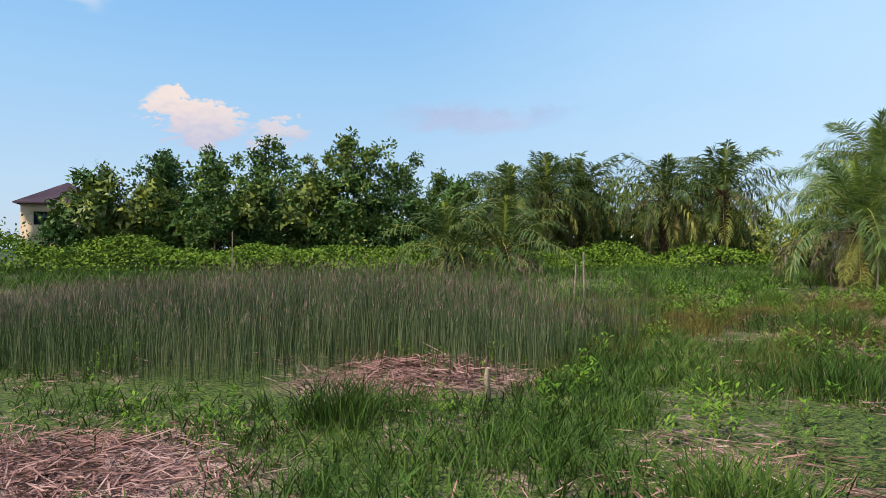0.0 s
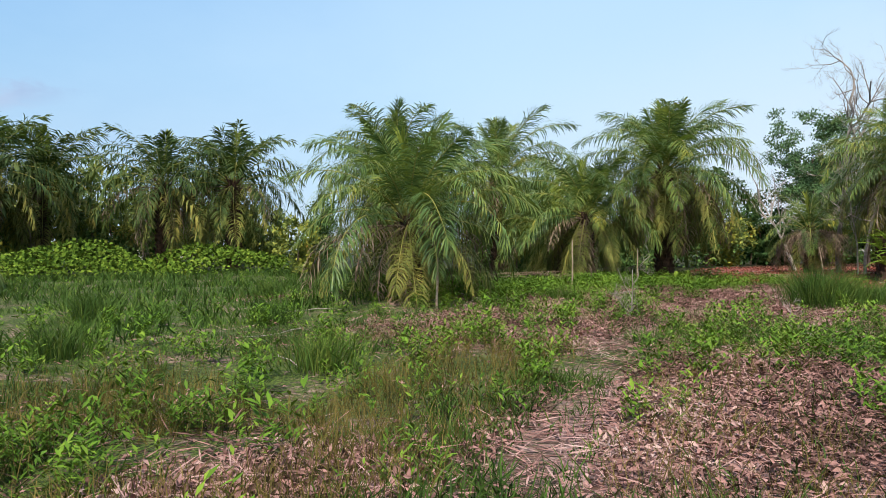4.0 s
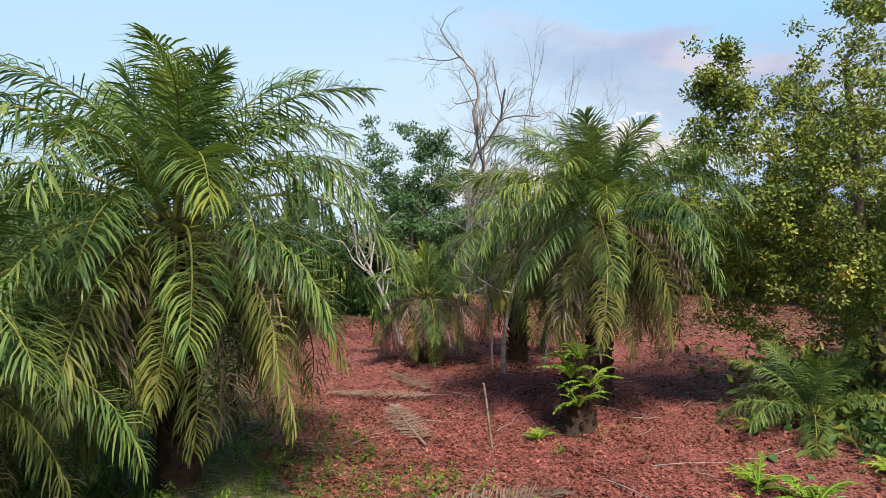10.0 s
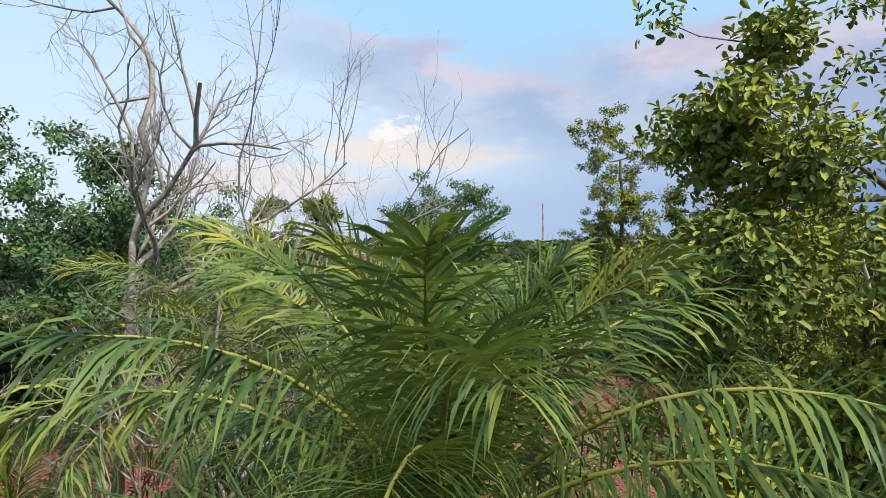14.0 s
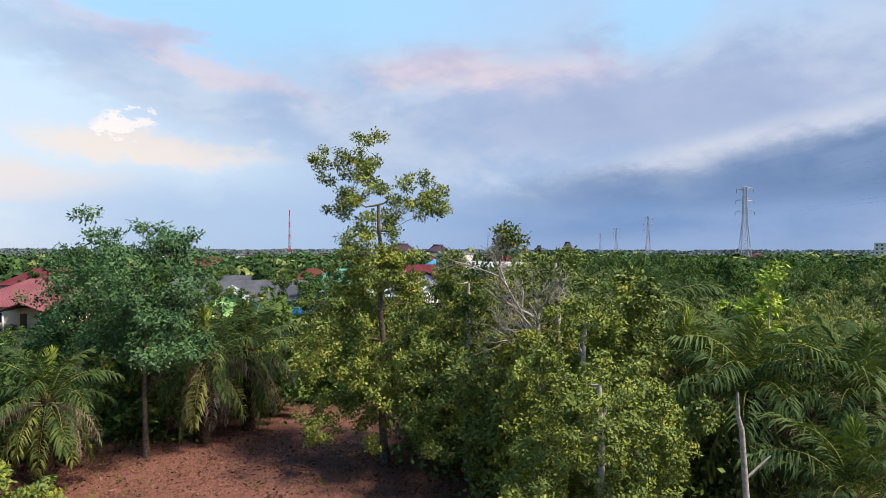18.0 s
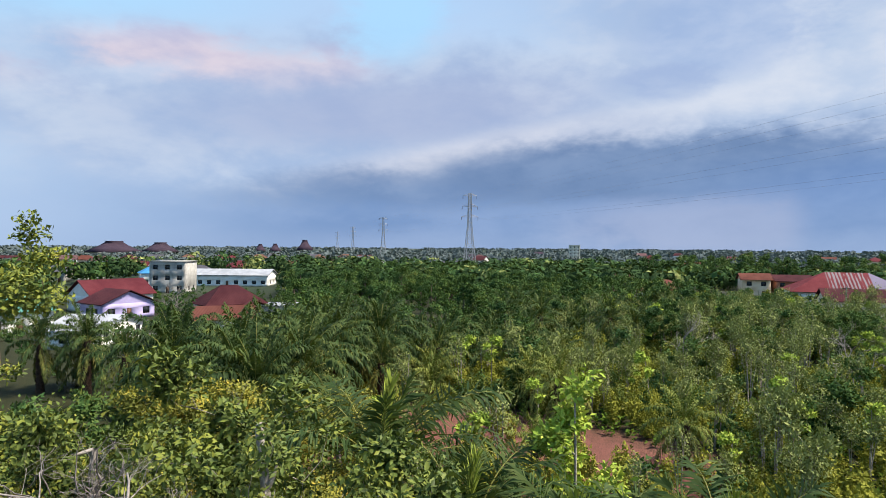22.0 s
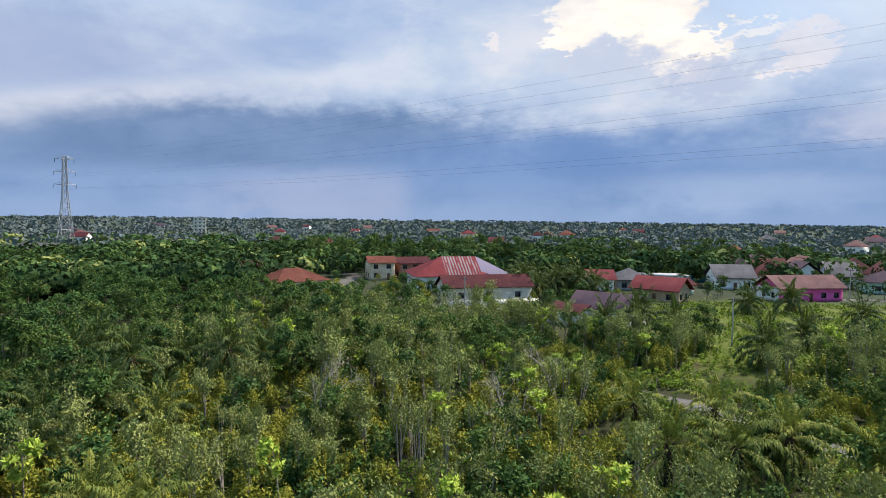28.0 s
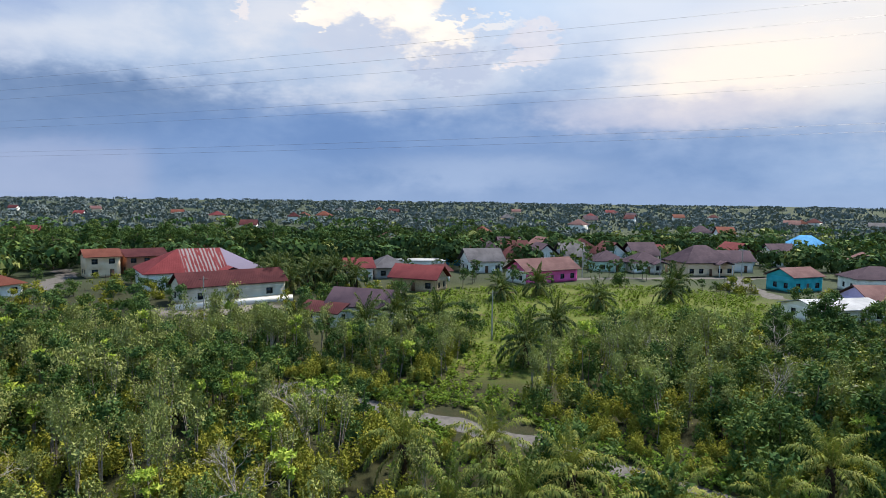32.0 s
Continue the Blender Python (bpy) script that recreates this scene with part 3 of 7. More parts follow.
def bump_height(x, y):
    """Uneven field near the start, flat further off."""
    near = math.exp(-(((x - 22) / 60) ** 4) - (((y - 12) / 45) ** 4))
    h = noise.noise(Vector((x * 0.25, y * 0.25, 3.0))) * 0.16 + noise.noise(Vector((x * 0.9, y * 0.9, 7.0))) * 0.07
    for cx, cy, r, a in MOUNDS:
        d = ((x - cx) ** 2 + (y - cy) ** 2) / (r * r)
        if d < 6:
            h += a * math.exp(-d)
    return h * near


MOUNDS = [(15.6, 23.5, 2.2, 0.35), (40.2, 16.6, 2.5, 0.3), (32, 24.5, 2.5, 0.3), (-0.3, 6.9, 0.9, 0.22), (-3.4, 4.6, 1.3, 0.15), (3.6, 13.7, 1.1, -0.28), (22, 19, 4.5, 0.12), (12, 12, 3.0, 0.10)]


def gz(x, y):
    return bump_height(x, y)


def make_ground():
    def axis(lo, hi):
        a = [lo]
        step = 0.8
        mid = np.arange(lo, hi, step).tolist()
        up, q, g = [], hi, step
        while q < 4200:
            up.append(q)
            g *= 1.22
            q += g
        dn, q, g = [], lo - step, step
        while q > -4200:
            dn.append(q)
            g *= 1.22
            q -= g
        return np.array(dn[::-1] + mid + up)
    xs, ys = axis(-22.0, 72.0), axis(-6.0, 50.0)
    X, Y = np.meshgrid(xs, ys)
    Z = np.array([gz(a, b) for a, b in zip(X.ravel(), Y.ravel())])
    v = np.stack([X.ravel(), Y.ravel(), Z], 1)
    nx = len(xs)
    i, j = np.meshgrid(np.arange(nx - 1), np.arange(len(ys) - 1))
    k = (j * nx + i).ravel()
    me = Soup().add(v, np.stack([k, k + 1, k + nx + 1, k + nx], 1)).mesh("ground", [M["ground"]], True)
    tagged(new("ground", me), "uneven field of grass, dry straw and reddish leaf litter", "ground", kind="structure")


make_ground()

# ---- oil palms ----
def frond_mesh(seed, length, start, bend, pairs, leaf_mat, leaf_len=0.85, width=0.045, sag=0.35, rough=0.3, narrow=0.0, slim=False):
    """One pinnate frond in its own vertical plane: a bowed rib and rows of strap-like leaflets."""
    rng = np.random.default_rng(seed)
    s = np.linspace(0, 1, 13)
    ang = np.radians(start - bend * s ** 1.35)
    step = length / 12
    px = np.concatenate([[0], np.cumsum(np.cos((ang[1:] + ang[:-1]) / 2)) * step])
    pz = np.concatenate([[0], np.cumsum(np.sin((ang[1:] + ang[:-1]) / 2)) * step])
    sway = rng.uniform(-0.25, 0.25) * length * 0.3
    pts = np.stack([px, sway * s ** 2.2, pz], 1)
    so = Soup()
    so.add(*tube(pts, 0.032 * (1 - s) ** 0.9 + 0.004, 4 if not slim else 3), 0)
    t = np.repeat(np.linspace(0.14, 1.0, pairs) ** 0.95, 2)
    sgn = np.tile([1.0, -1.0], pairs)
    t = np.clip(t + rng.normal(0, 0.006, len(t)), 0.1, 1)
    keep = rng.random(len(t)) > 0.05
    t, sgn = t[keep], sgn[keep]
    P = np.stack([np.interp(t, s, pts[:, k]) for k in range(3)], 1)
    a = np.interp(t, s, ang)
    T = np.stack([np.cos(a), 0 * a, np.sin(a)], 1)
    U = np.stack([-np.sin(a), 0 * a, np.cos(a)], 1)
    S = np.stack([0 * a, sgn, 0 * a], 1)
    th = np.radians(np.interp(t, [0.1, 0.3, 0.8, 1], [82, 72, 58, 26])) * (1 - narrow) + rng.normal(0, 0.08, len(t))
    tilt = rng.choice([-0.30, 0.14, 0.55], len(t)) * rough / 0.3 + rng.normal(0, 0.08, len(t))
    d = unit(T * np.cos(th)[:, None] + S * np.sin(th)[:, None] + U * tilt[:, None])
    ll = leaf_len * np.interp(t, [0.1, 0.22, 0.5, 0.8, 1], [0.35, 0.75, 1.0, 0.85, 0.45]) * rng.uniform(0.85, 1.12, len(t))
    ll = ll[:, None]
    g = np.array([0, 0, -1.0]) * (sag * rng.uniform(0.6, 1.5, (len(t), 1)))
    p1 = P + d * ll * 0.42
    d2 = unit(d + g)
    p2 = p1 + d2 * ll * 0.33
    d3 = unit(d2 + g * 1.4)
    p3 = p2 + d3 * ll * 0.25
    w = unit(np.cross(d, U + 0.6 * S))
    w = w * (width * rng.uniform(0.75, 1.15, (len(t), 1)) * 0.5)
    if slim:
        v = np.stack([P, p1 + w, p3, p1 - w], 1).reshape(-1, 3)
        k = np.arange(len(t))[:, None] * 4
        f = np.concatenate([k + [0, 1, 3], k + [1, 2, 3]])
    else:
        v = np.stack([P - w * 0.5, P + w * 0.5, p1 + w, p1 - w, p2 + w * 0.8, p2 - w * 0.8, p3], 1).reshape(-1, 3)
        k = np.arange(len(t))[:, None] * 7
        f = np.concatenate([k + q for q in ([0, 1, 2], [0, 2, 3], [3, 2, 4], [3, 4, 5], [5, 4, 6])])
    so.add(v, f, 1)
    return so


LEVELS = [(84, 34), (76, 58), (68, 78), (58, 92), (46, 100), (32, 102), (14, 94), (-8, 74), (-34, 48), (-56, 26)]
FROND = {}
for _i, (_a0, _b) in enumerate(LEVELS):
    for _k in range(3):
        _L = 2.9 if _i == 0 else 3.5 if _i == 1 else 4.1
        FROND[_i, _k] = frond_mesh(100 + _i * 7 + _k, _L * (1 + 0.06 * _k), _a0 + 4 * _k - 4, _b + 9 * (_k - 1), 92, None, 0.92, 0.035, sag=0.24 + 0.085 * _i, rough=0.30, narrow=max(0.0, 0.34 - 0.12 * _i)).mesh("frond", [M["rachis"], M["palm"] if _i < 7 else M["palm_old"]])
SLIM_FROND = {}
for _i, (_a0, _b) in enumerate(LEVELS):
    for _k in range(2):
        _L = 2.8 if _i == 0 else 3.5 if _i == 1 else 4.1
        SLIM_FROND[_i, _k] = frond_mesh(200 + _i * 7 + _k, _L * (1 + 0.06 * _k), _a0 + 4 * _k - 2, _b + 9 * _k, 40, None, 1.05, 0.085, sag=0.25 + 0.085 * _i, rough=0.3, slim=True, narrow=max(0.0, 0.3 - 0.12 * _i)).mesh("frond", [M["rachis"], M["palm_far"] if _i < 7 or _i == 7 and _k == 0 else M["palm_old"]])
DEAD = {k: frond_mesh(300 + k, 3.6, 6 - 22 * k, 88, 50, None, 0.75, 0.034, sag=1.2, rough=0.6).mesh("dry_frond", [M["palm_dead"], M["palm_dead"]]) for k in range(3)}
SPEAR = frond_mesh(77, 2.3, 88, 8, 46, None, 0.95, 0.06, sag=0.05, rough=0.2, narrow=0.6).mesh("spear_frond", [M["rachis"], M["spear"]])


def trunk_soup(seed, h, r, stubs=1.0):
    """A stout trunk wrapped in the stubs of cut fronds."""
    rng = np.random.default_rng(seed)
    so = Soup()
    z = np.linspace(-0.15, h, 7)
    so.add(*tube(np.stack([0 * z, 0 * z, z], 1), r * np.interp(z, [-0.15, 0.25, h], [1.25, 1.0, 0.85]), 9), 0)
    n = int((30 + 20 * h) * stubs)
    for i in range(n):
        a, zz = i * 2.39996, 0.02 + (h - 0.02) * i / n
        q = np.array([math.cos(a), math.sin(a), 0])
        p0 = q * r * 0.8 + [0, 0, zz]
        L = rng.uniform(0.16, 0.34)
        p1 = p0 + q * L * 0.55 + np.array([0, 0, L * 0.8])
        so.add(*tube([p0, (p0 + p1) / 2 + q * 0.03, p1], [0.075, 0.062, 0.03 + rng.random() * 0.02], 4), 0)
    return so


TRUNKS = {h: trunk_soup(5 + int(h * 10), h, 0.36).mesh("palm_trunk", [M["palm_trunk"]]) for h in (0.7, 1.4, 2.4, 3.6, 4.8, 5.6)}
FAR_TRUNKS = {h: trunk_soup(5 + int(h * 10), h, 0.36, 0.3).mesh("palm_trunk", [M["palm_trunk"]]) for h in (1.4, 2.4, 3.6, 4.8)}


def palm(x, y, size=1.0, h=1.4, n=34, dead=4, seed=0, spear=True, label="", slim=False):
    rng = np.random.default_rng(900 + seed)
    top = thing("oil_palm", x, y, gz(x, y), rng.uniform(0, 360), size, label=label or "young oil palm with arching green fronds and short stubby trunk", category="palm tree", group="oil palms in the field")
    part("trunk", TRUNKS[h], top, "trunk rough with dark cut frond stubs")
    for i in range(n):
        u = (i + 0.5) / n
        lev = min(len(LEVELS) - 1, int(u ** 0.72 * len(LEVELS)))
        z = h - 0.05 - 0.35 * u
        rz = math.degrees(i * 2.39996) + rng.normal(0, 9)
        s = rng.uniform(0.88, 1.1) * (0.85 if lev > 6 else 1)
        r = 0.10 + 0.2 * u
        part("frond", SLIM_FROND[lev, int(rng.integers(2))] if slim else FROND[lev, int(rng.integers(3))], top, "", pose(r * math.cos(radians(rz)), r * math.sin(radians(rz)), z, rng.normal(0, 5), 0, rz) @ Matrix.Scale(s, 4))
    for i in range(int(dead * 1.4)):
        rz = rng.uniform(0, 360)
        part("dry_frond", DEAD[int(rng.integers(3))], top, "dry brown hanging frond", pose(0.25 * math.cos(radians(rz)), 0.25 * math.sin(radians(rz)), h - 0.35, 0, 0, rz) @ Matrix.Scale(rng.uniform(0.8, 1.15), 4))
    if spear:
        part("spear_frond", SPEAR, top, "unopened yellow-green spear leaf", pose(0, 0, h + 0.25, 0, 0, rng.uniform(0, 360)) @ Matrix.Scale(0.98, 4))
    return top


# palms that the flight passes: place, size, trunk height, fronds, dry fronds
NEAR_PALMS = [
    (15.2, 23.0, 0.86, 2.4, 50, 5), (32.0, 24.6, 1.05, 4.8, 66, 11), (28.6, 26.6, 0.88, 3.6, 46, 7), (30.8, 29.8, 1.0, 2.4, 36, 3), (39.6, 16.4, 0.94, 5.6, 66, 18),
    (46.6, 23.1, 0.78, 3.6, 22, 18), (47.6, 19.4, 1.05, 4.8, 36, 4), (38.6, 11.2, 0.62, 0.7, 26, 0), (35.2, 6.6, 0.8, 0.7, 30, 3), (24.8, 35.8, 1.16, 4.8, 48, 4), (32.6, 35.8, 1.25, 4.8, 44, 5), (28.0, 38.6, 1.15, 4.8, 38, 4),
    (3.5, 37.0, 1.1, 1.4, 32, 2), (0.4, 37.6, 1.05, 1.4, 30, 2), (18.7, 53.3, 1.25, 4.8, 44, 5), (22.8, 51.6, 1.3, 4.8, 46, 4), (9.5, 58.0, 1.35, 4.8, 40, 4), (13.0, 60.5, 1.35, 4.8, 40, 3), (6.0, 57.0, 1.2, 4.8, 38, 3),
    (60.0, 35.5, 1.0, 4.8, 30, 6), (83.0, 12.6, 0.9, 4.8, 32, 7), (86.1, 4.5, 1.1, 4.8, 32, 8), (87.6, 1.6, 1.1, 4.8, 30, 8), (80.5, 20.8, 0.9, 3.6, 30, 4),
    (62.3, -13.2, 1.15, 4.8, 50, 6), (59.2, -15.6, 1.15, 4.8, 48, 5), (55.6, -17.0, 1.05, 3.6, 40, 5), (66.8, -14.4, 1.15, 4.8, 40, 6), (71.0, -15.0, 1.4, 4.8, 38, 6), (52.5, -13.6, 0.9, 3.6, 34, 4),
    (63.0, -24.6, 0.9, 2.4, 34, 3), (57.2, -10.8, 0.95, 3.6, 36, 4),
]
for _i, (_x, _y, _s, _h, _n, _d) in enumerate(NEAR_PALMS):
    palm(_x, _y, _s, _h, _n, _d, _i, slim=_i > 10, label="low young oil palm with feathery green fronds" if _h < 1 else "")


def far_palm(seed, h, n=18, leaf="palm_far", width=0.085):
    """Trunk and crown meshes for palms further off."""
    rng = np.random.default_rng(seed)
    crown = Soup()
    for i in range(n):
        u = (i + 0.5) / n
        a0, b = LEVELS[min(9, int(u * 10))]
        fr = frond_mesh(seed * 50 + i, 4.1 * rng.uniform(0.85, 1.1), a0 + rng.normal(0, 5), b * 1.05, 44, None, 0.78, width, sag=1.1, slim=True).arrays()
        m = pose(0, 0, h - 0.3 * u, 0, 0, math.degrees(i * 2.39996) + rng.normal(0, 8))
        v, f, s = fr
        crown.placed((v, f, np.where(s == 1, 1 if i < n * 0.75 else 2, 0)), m)
    return crown.mesh("palm_crown", [M["rachis"], M[leaf], M["palm_old"]])


FAR_CROWNS = [(h, far_palm(20 + k, h, 24, width=0.13)) for k, h in enumerate((1.4, 2.4, 3.6, 4.8))]
SCRUB_CROWNS = [(h, far_palm(30 + k, h, 24, "palm_scrub", 0.12)) for k, h in enumerate((1.4, 2.4, 3.6))]
MEADOW_CROWNS = [(h, far_palm(36 + k, h, 30, "palm_far", 0.17)) for k, h in enumerate((1.4, 2.4))]


def stand_palm(x, y, s, k, rz, crowns=FAR_CROWNS):
    h, me = crowns[k]
    top = thing("oil_palm", x, y, 0.0, rz, s, label="mid-green oil palm with drooping feathery crown among scrub", category="palm tree", group="oil palms among the scrub")
    part("trunk", FAR_TRUNKS[h], top)
    part("crown", me, top)


# bearings of single palms in the scrub and meadow
SCRUB_PALMS = [
    (93.7, -49.5), (84.1, -51.6), (86.8, -66.7), (92.3, -47.5), (82.7, -50.4), (67.0, -42.8), (88.9, -70.6), (75.5, -36.6), (79.0, -48.0),
    (46.1, -62.6), (41.5, -61.7), (45.7, -74.1), (39.3, -71.5), (33.4, -58.2), (26.1, -57.2), (36.2, -64.9), (18.0, -60.0),
    (31.5, -128.4), (8.5, -116.7), (-13.0, -137.2), (0.8, -154.5), (-10.0, -158.0), (-34.6, -142.5), (-47.3, -155.3), (25.4, -126.0), (48.5, -126.2), (38.0, -124.0), (29.5, -135.1), (20.5, -103.0),
]
_r = np.random.default_rng(31)
for _i, (_x, _y) in enumerate(SCRUB_PALMS):
    _big = _x < 50 and _y > -82
    stand_palm(_x, _y, _r.uniform(0.88, 1.04) if _big else _r.uniform(0.8, 1.0) if _y > -100 else _r.uniform(1.12, 1.3), 2 if _big else 1 if _y < -100 else int(_r.integers(0, 3)), _r.uniform(0, 360), SCRUB_CROWNS if _y > -100 else MEADOW_CROWNS)
THICK_CROWNS = [(4.8, far_palm(40 + k, 4.8, 38, width=0.16)) for k in range(2)]
for _x, _y in ((93.7, -25.7), (97.5, -29), (91.0, -29.5), (100.5, -25), (97.8, -39.8), (95.0, -35.0), (101.5, -35), (90.0, -24.5), (102.0, -43.0), (98.5, -47.0)):
    stand_palm(_x, _y, _r.uniform(1.12, 1.3), int(_r.integers(2)), _r.uniform(0, 360), THICK_CROWNS)
for _i in range(64):
    _x, _y = _r.uniform(92, 130), _r.uniform(-88, -24)
    if _x > 138 + _y * 0.35:
        _x -= 25
    stand_palm(_x, _y, _r.uniform(0.9, 1.15), int(_r.integers(1, 4)), _r.uniform(0, 360))
for _i in range(26):
    stand_palm(_r.uniform(28, 50), _r.uniform(-196, -178) if _i > 5 else _r.uniform(-184, -176), _r.uniform(0.9, 1.2), int(_r.integers(1, 4)), _r.uniform(0, 360))

# ---- broadleaf trees ----
def tree_soups(seed, trunk, blobs, per, leaf, girth=0.16, spread=0.55, broad=False, sides=5, droopy=0.0, ratio=0.5, lumps=3, tight=0.16, single=False):
    """Wood and leaf soups. trunk: points of the stem; blobs: crown lobes (x, y, z, rx, ry, rz, clusters); per: leaves in a cluster."""
    rng = np.random.default_rng(seed)
    wood, crown = Soup(), Soup()
    tp = np.array(trunk, float)
    k = np.linspace(0, 1, len(tp) * 3 - 2)
    tp = np.stack([np.interp(k, np.linspace(0, 1, len(tp)), tp[:, i]) for i in range(3)], 1)
    tp[1:, :2] += rng.normal(0, girth * 0.35, (len(tp) - 1, 2))
    tr = girth * np.interp(k, [0, 0.06, 1], [1.35, 1.0, 0.4])
    wood.add(*tube(tp, tr, sides + 2))
    nodes, rad = [q for q in tp[len(tp) // 3:]], [q for q in tr[len(tp) // 3:]]
    cs = []
    for x, y, z, rx, ry, rz, n in blobs:
        m = max(3, n // lumps)
        d = unit(rng.normal(size=(m, 3)))
        q = d * (rng.random((m, 1)) ** 0.3) * [rx, ry, rz]
        q = q[rng.integers(0, m, n)] + rng.normal(0, tight, (n, 3)) * (rx + ry + rz) / 3
        cs.append(q + [x, y, z])
    cs = np.concatenate(cs)
    cs = cs[np.argsort(np.linalg.norm(cs - tp[len(tp) // 2], axis=1))]
    for c in cs:
        nd = np.array(nodes)
        dist = np.linalg.norm(nd - c, axis=1) + np.maximum(0, nd[:, 2] - c[2]) * 1.5
        j = int(np.argmin(dist))
        p0, r0 = nd[j], min(rad[j] * 0.72, girth * 0.5)
        mid = p0 * 0.5 + c * 0.5 + rng.normal(0, 0.10, 3) * np.linalg.norm(c - p0) + [0, 0, -0.08]
        r0 = max(r0, 0.012)
        if sides > 3 or r0 > 0.05:
            wood.add(*tube([p0, mid, c], [r0, r0 * 0.7, max(0.006, r0 * 0.35)], 3 if r0 < 0.03 or sides == 3 else sides - 1))
        nodes += [mid, c]
        rad += [r0 * 0.7, max(0.008, r0 * 0.45)]
    n = len(cs) * per
    idx = np.repeat(np.arange(len(cs)), per)
    off = unit(rng.normal(size=(n, 3))) * (rng.random((n, 1)) ** 0.5) * spread * [1, 1, 0.75]
    P = cs[idx] + off
    mid = tp[len(tp) * 2 // 3]
    d = unit(off) * 0.35 + rng.normal(size=(n, 3)) * 0.6 + [0, 0, -droopy]
    up = unit(off) * 0.55 + unit(P - mid) * 0.45 + rng.normal(size=(n, 3)) * 0.3 + [0, 0, 0.35]
    L = leaf * rng.uniform(0.65, 1.25, n)
    if broad:
        crown.add(*broad_leaves(P, d, up, L, L * ratio))
    elif single:
        crown.add(*tri_leaves(P, d, up, L, L * ratio))
    else:
        crown.add(*leaves(P, d, up, L, L * ratio))
    return wood, crown


def tree_meshes(kind, wood_mat, leaf_mat, *a, **k):
    w, c = tree_soups(*a, **k)
    return w.mesh(kind + "_wood", [wood_mat], True), c.mesh(kind + "_leaves", [leaf_mat])


def plant_bush(meshes, x, y, rz, s, **tags):
    ob = new("bush", meshes)
    ob.matrix_basis = pose(x, y, gz(x, y), 0, 0, rz) @ Matrix.Scale(s, 4)
    return tagged(ob, **tags)


def bush_mesh(leaf_mat, *a, **k):
    w, c = tree_soups(*a, **k)
    v, f, s = c.arrays()
    w.placed((v, f, np.ones(len(f), int)), np.eye(4))
    return w.mesh("bush", [M["bark"], leaf_mat])


def plant_tree(meshes, x, y, rz, s, z=None, name="tree", **tags):
    top = thing(name, x, y, gz(x, y) if z is None else z, rz, s, **tags)
    part("trunk", meshes[0], top)
    part("crown", meshes[1], top)
    return top


# the large tree beside the path
plant_tree(tree_meshes("big_tree", M["bark"], M["leaf_big"], 3, [(0, 0, -0.1), (-0.2, 0.3, 2.5), (-0.3, 0.7, 5.0), (-0.6, 1.2, 10.0)],
                       [(-0.8, 1.5, 7.7, 3.4, 3.4, 3.3, 250), (-2.0, 4.0, 6.4, 2.0, 1.6, 2.4, 130), (0.2, -0.2, 11.6, 1.8, 1.8, 1.5, 44), (-1.7, 4.6, 9.4, 1.1, 0.8, 1.3, 46), (1.2, 2.9, 5.0, 2.2, 2.0, 2.3, 100), (-0.6, -1.3, 6.5, 2.8, 2.6, 3.4, 100), (4.9, 0.9, 7.2, 1.8, 1.7, 1.9, 60), (-1.4, 2.7, 3.6, 3.0, 2.6, 1.6, 110), (-3.0, 0.3, 5.2, 2.4, 2.2, 2.8, 110), (2.4, 0.5, 3.4, 2.6, 2.4, 1.8, 50)],
                       66, 0.128, 0.24, 0.36, True, lumps=7, tight=0.14), 41.6, 8.4, 0, 1.0, label="large evergreen tree with dense small glossy olive leaves", category="tree")
# trees round the clearing
SPARSE = tree_meshes("sparse_tree", M["bark_pale"], M["leaf_olive"], 8, [(0, 0, -0.1), (0.1, 0.2, 3.0), (0.3, 1.0, 6.0), (0.3, 1.6, 9.0)],
                     [(0.4, 1.9, 9.0, 2.6, 2.5, 1.5, 74), (0.2, 1.4, 11.4, 1.9, 1.9, 1.1, 44), (1.4, 3.2, 6.3, 2.2, 2.2, 1.3, 44), (-1.4, -2.0, 4.6, 2.0, 2.0, 1.1, 36), (-1.2, -4.0, 3.4, 2.0, 2.0, 1.3, 40)], 74, 0.24, 0.17, 0.52, lumps=5)
plant_tree(SPARSE, 74.4, 17.2, 0, 0.86, label="slender pale-barked tree with open olive crown", category="tree")
plant_tree(SPARSE, 84.0, 23.5, 150, 0.9, label="slender pale-barked tree with open olive crown", category="tree")
FEATHER = tree_meshes("feather_tree", M["bark"], M["leaf_feather"], 9, [(0, 0, -0.1), (0.1, 0.1, 5.0), (0.2, 0, 9.0)],
                      [(0.2, 0, 10.2, 4.0, 4.0, 2.2, 90), (1.8, 0.5, 7.4, 3.0, 3.0, 2.0, 60), (-1.8, -0.5, 7.0, 3.0, 3.0, 2.0, 60)], 90, 0.23, 0.16, 0.6, droopy=0.2)
plant_tree(FEATHER, 85.2, 7.9, 0, 1.02, label="tree with feathery blue-green foliage", category="tree")
plant_tree(FEATHER, 93.0, 10.5, 120, 0.95, label="tree with feathery blue-green foliage", category="tree")
plant_tree(tree_meshes("tall_tree", M["bark"], M["leaf_olive"], 12, [(0, 0, -0.1), (0.1, 0.2, 5), (0.2, 0.2, 10), (-0.1, 0.4, 14.0)],
                       [(0.2, 0.4, 14.8, 3.6, 3.6, 3.2, 120), (0, 0.2, 7.4, 4.8, 4.8, 3.8, 330), (0, 0, 3.2, 4.6, 4.6, 2.4, 120), (0.4, -0.6, 10.6, 2.8, 2.8, 1.3, 50)], 92, 0.19, 0.22, 0.42, lumps=7, tight=0.15), 77.1, -3.0, 0, 1.0,
           label="tall tree with open top over a dense olive crown", category="tree")
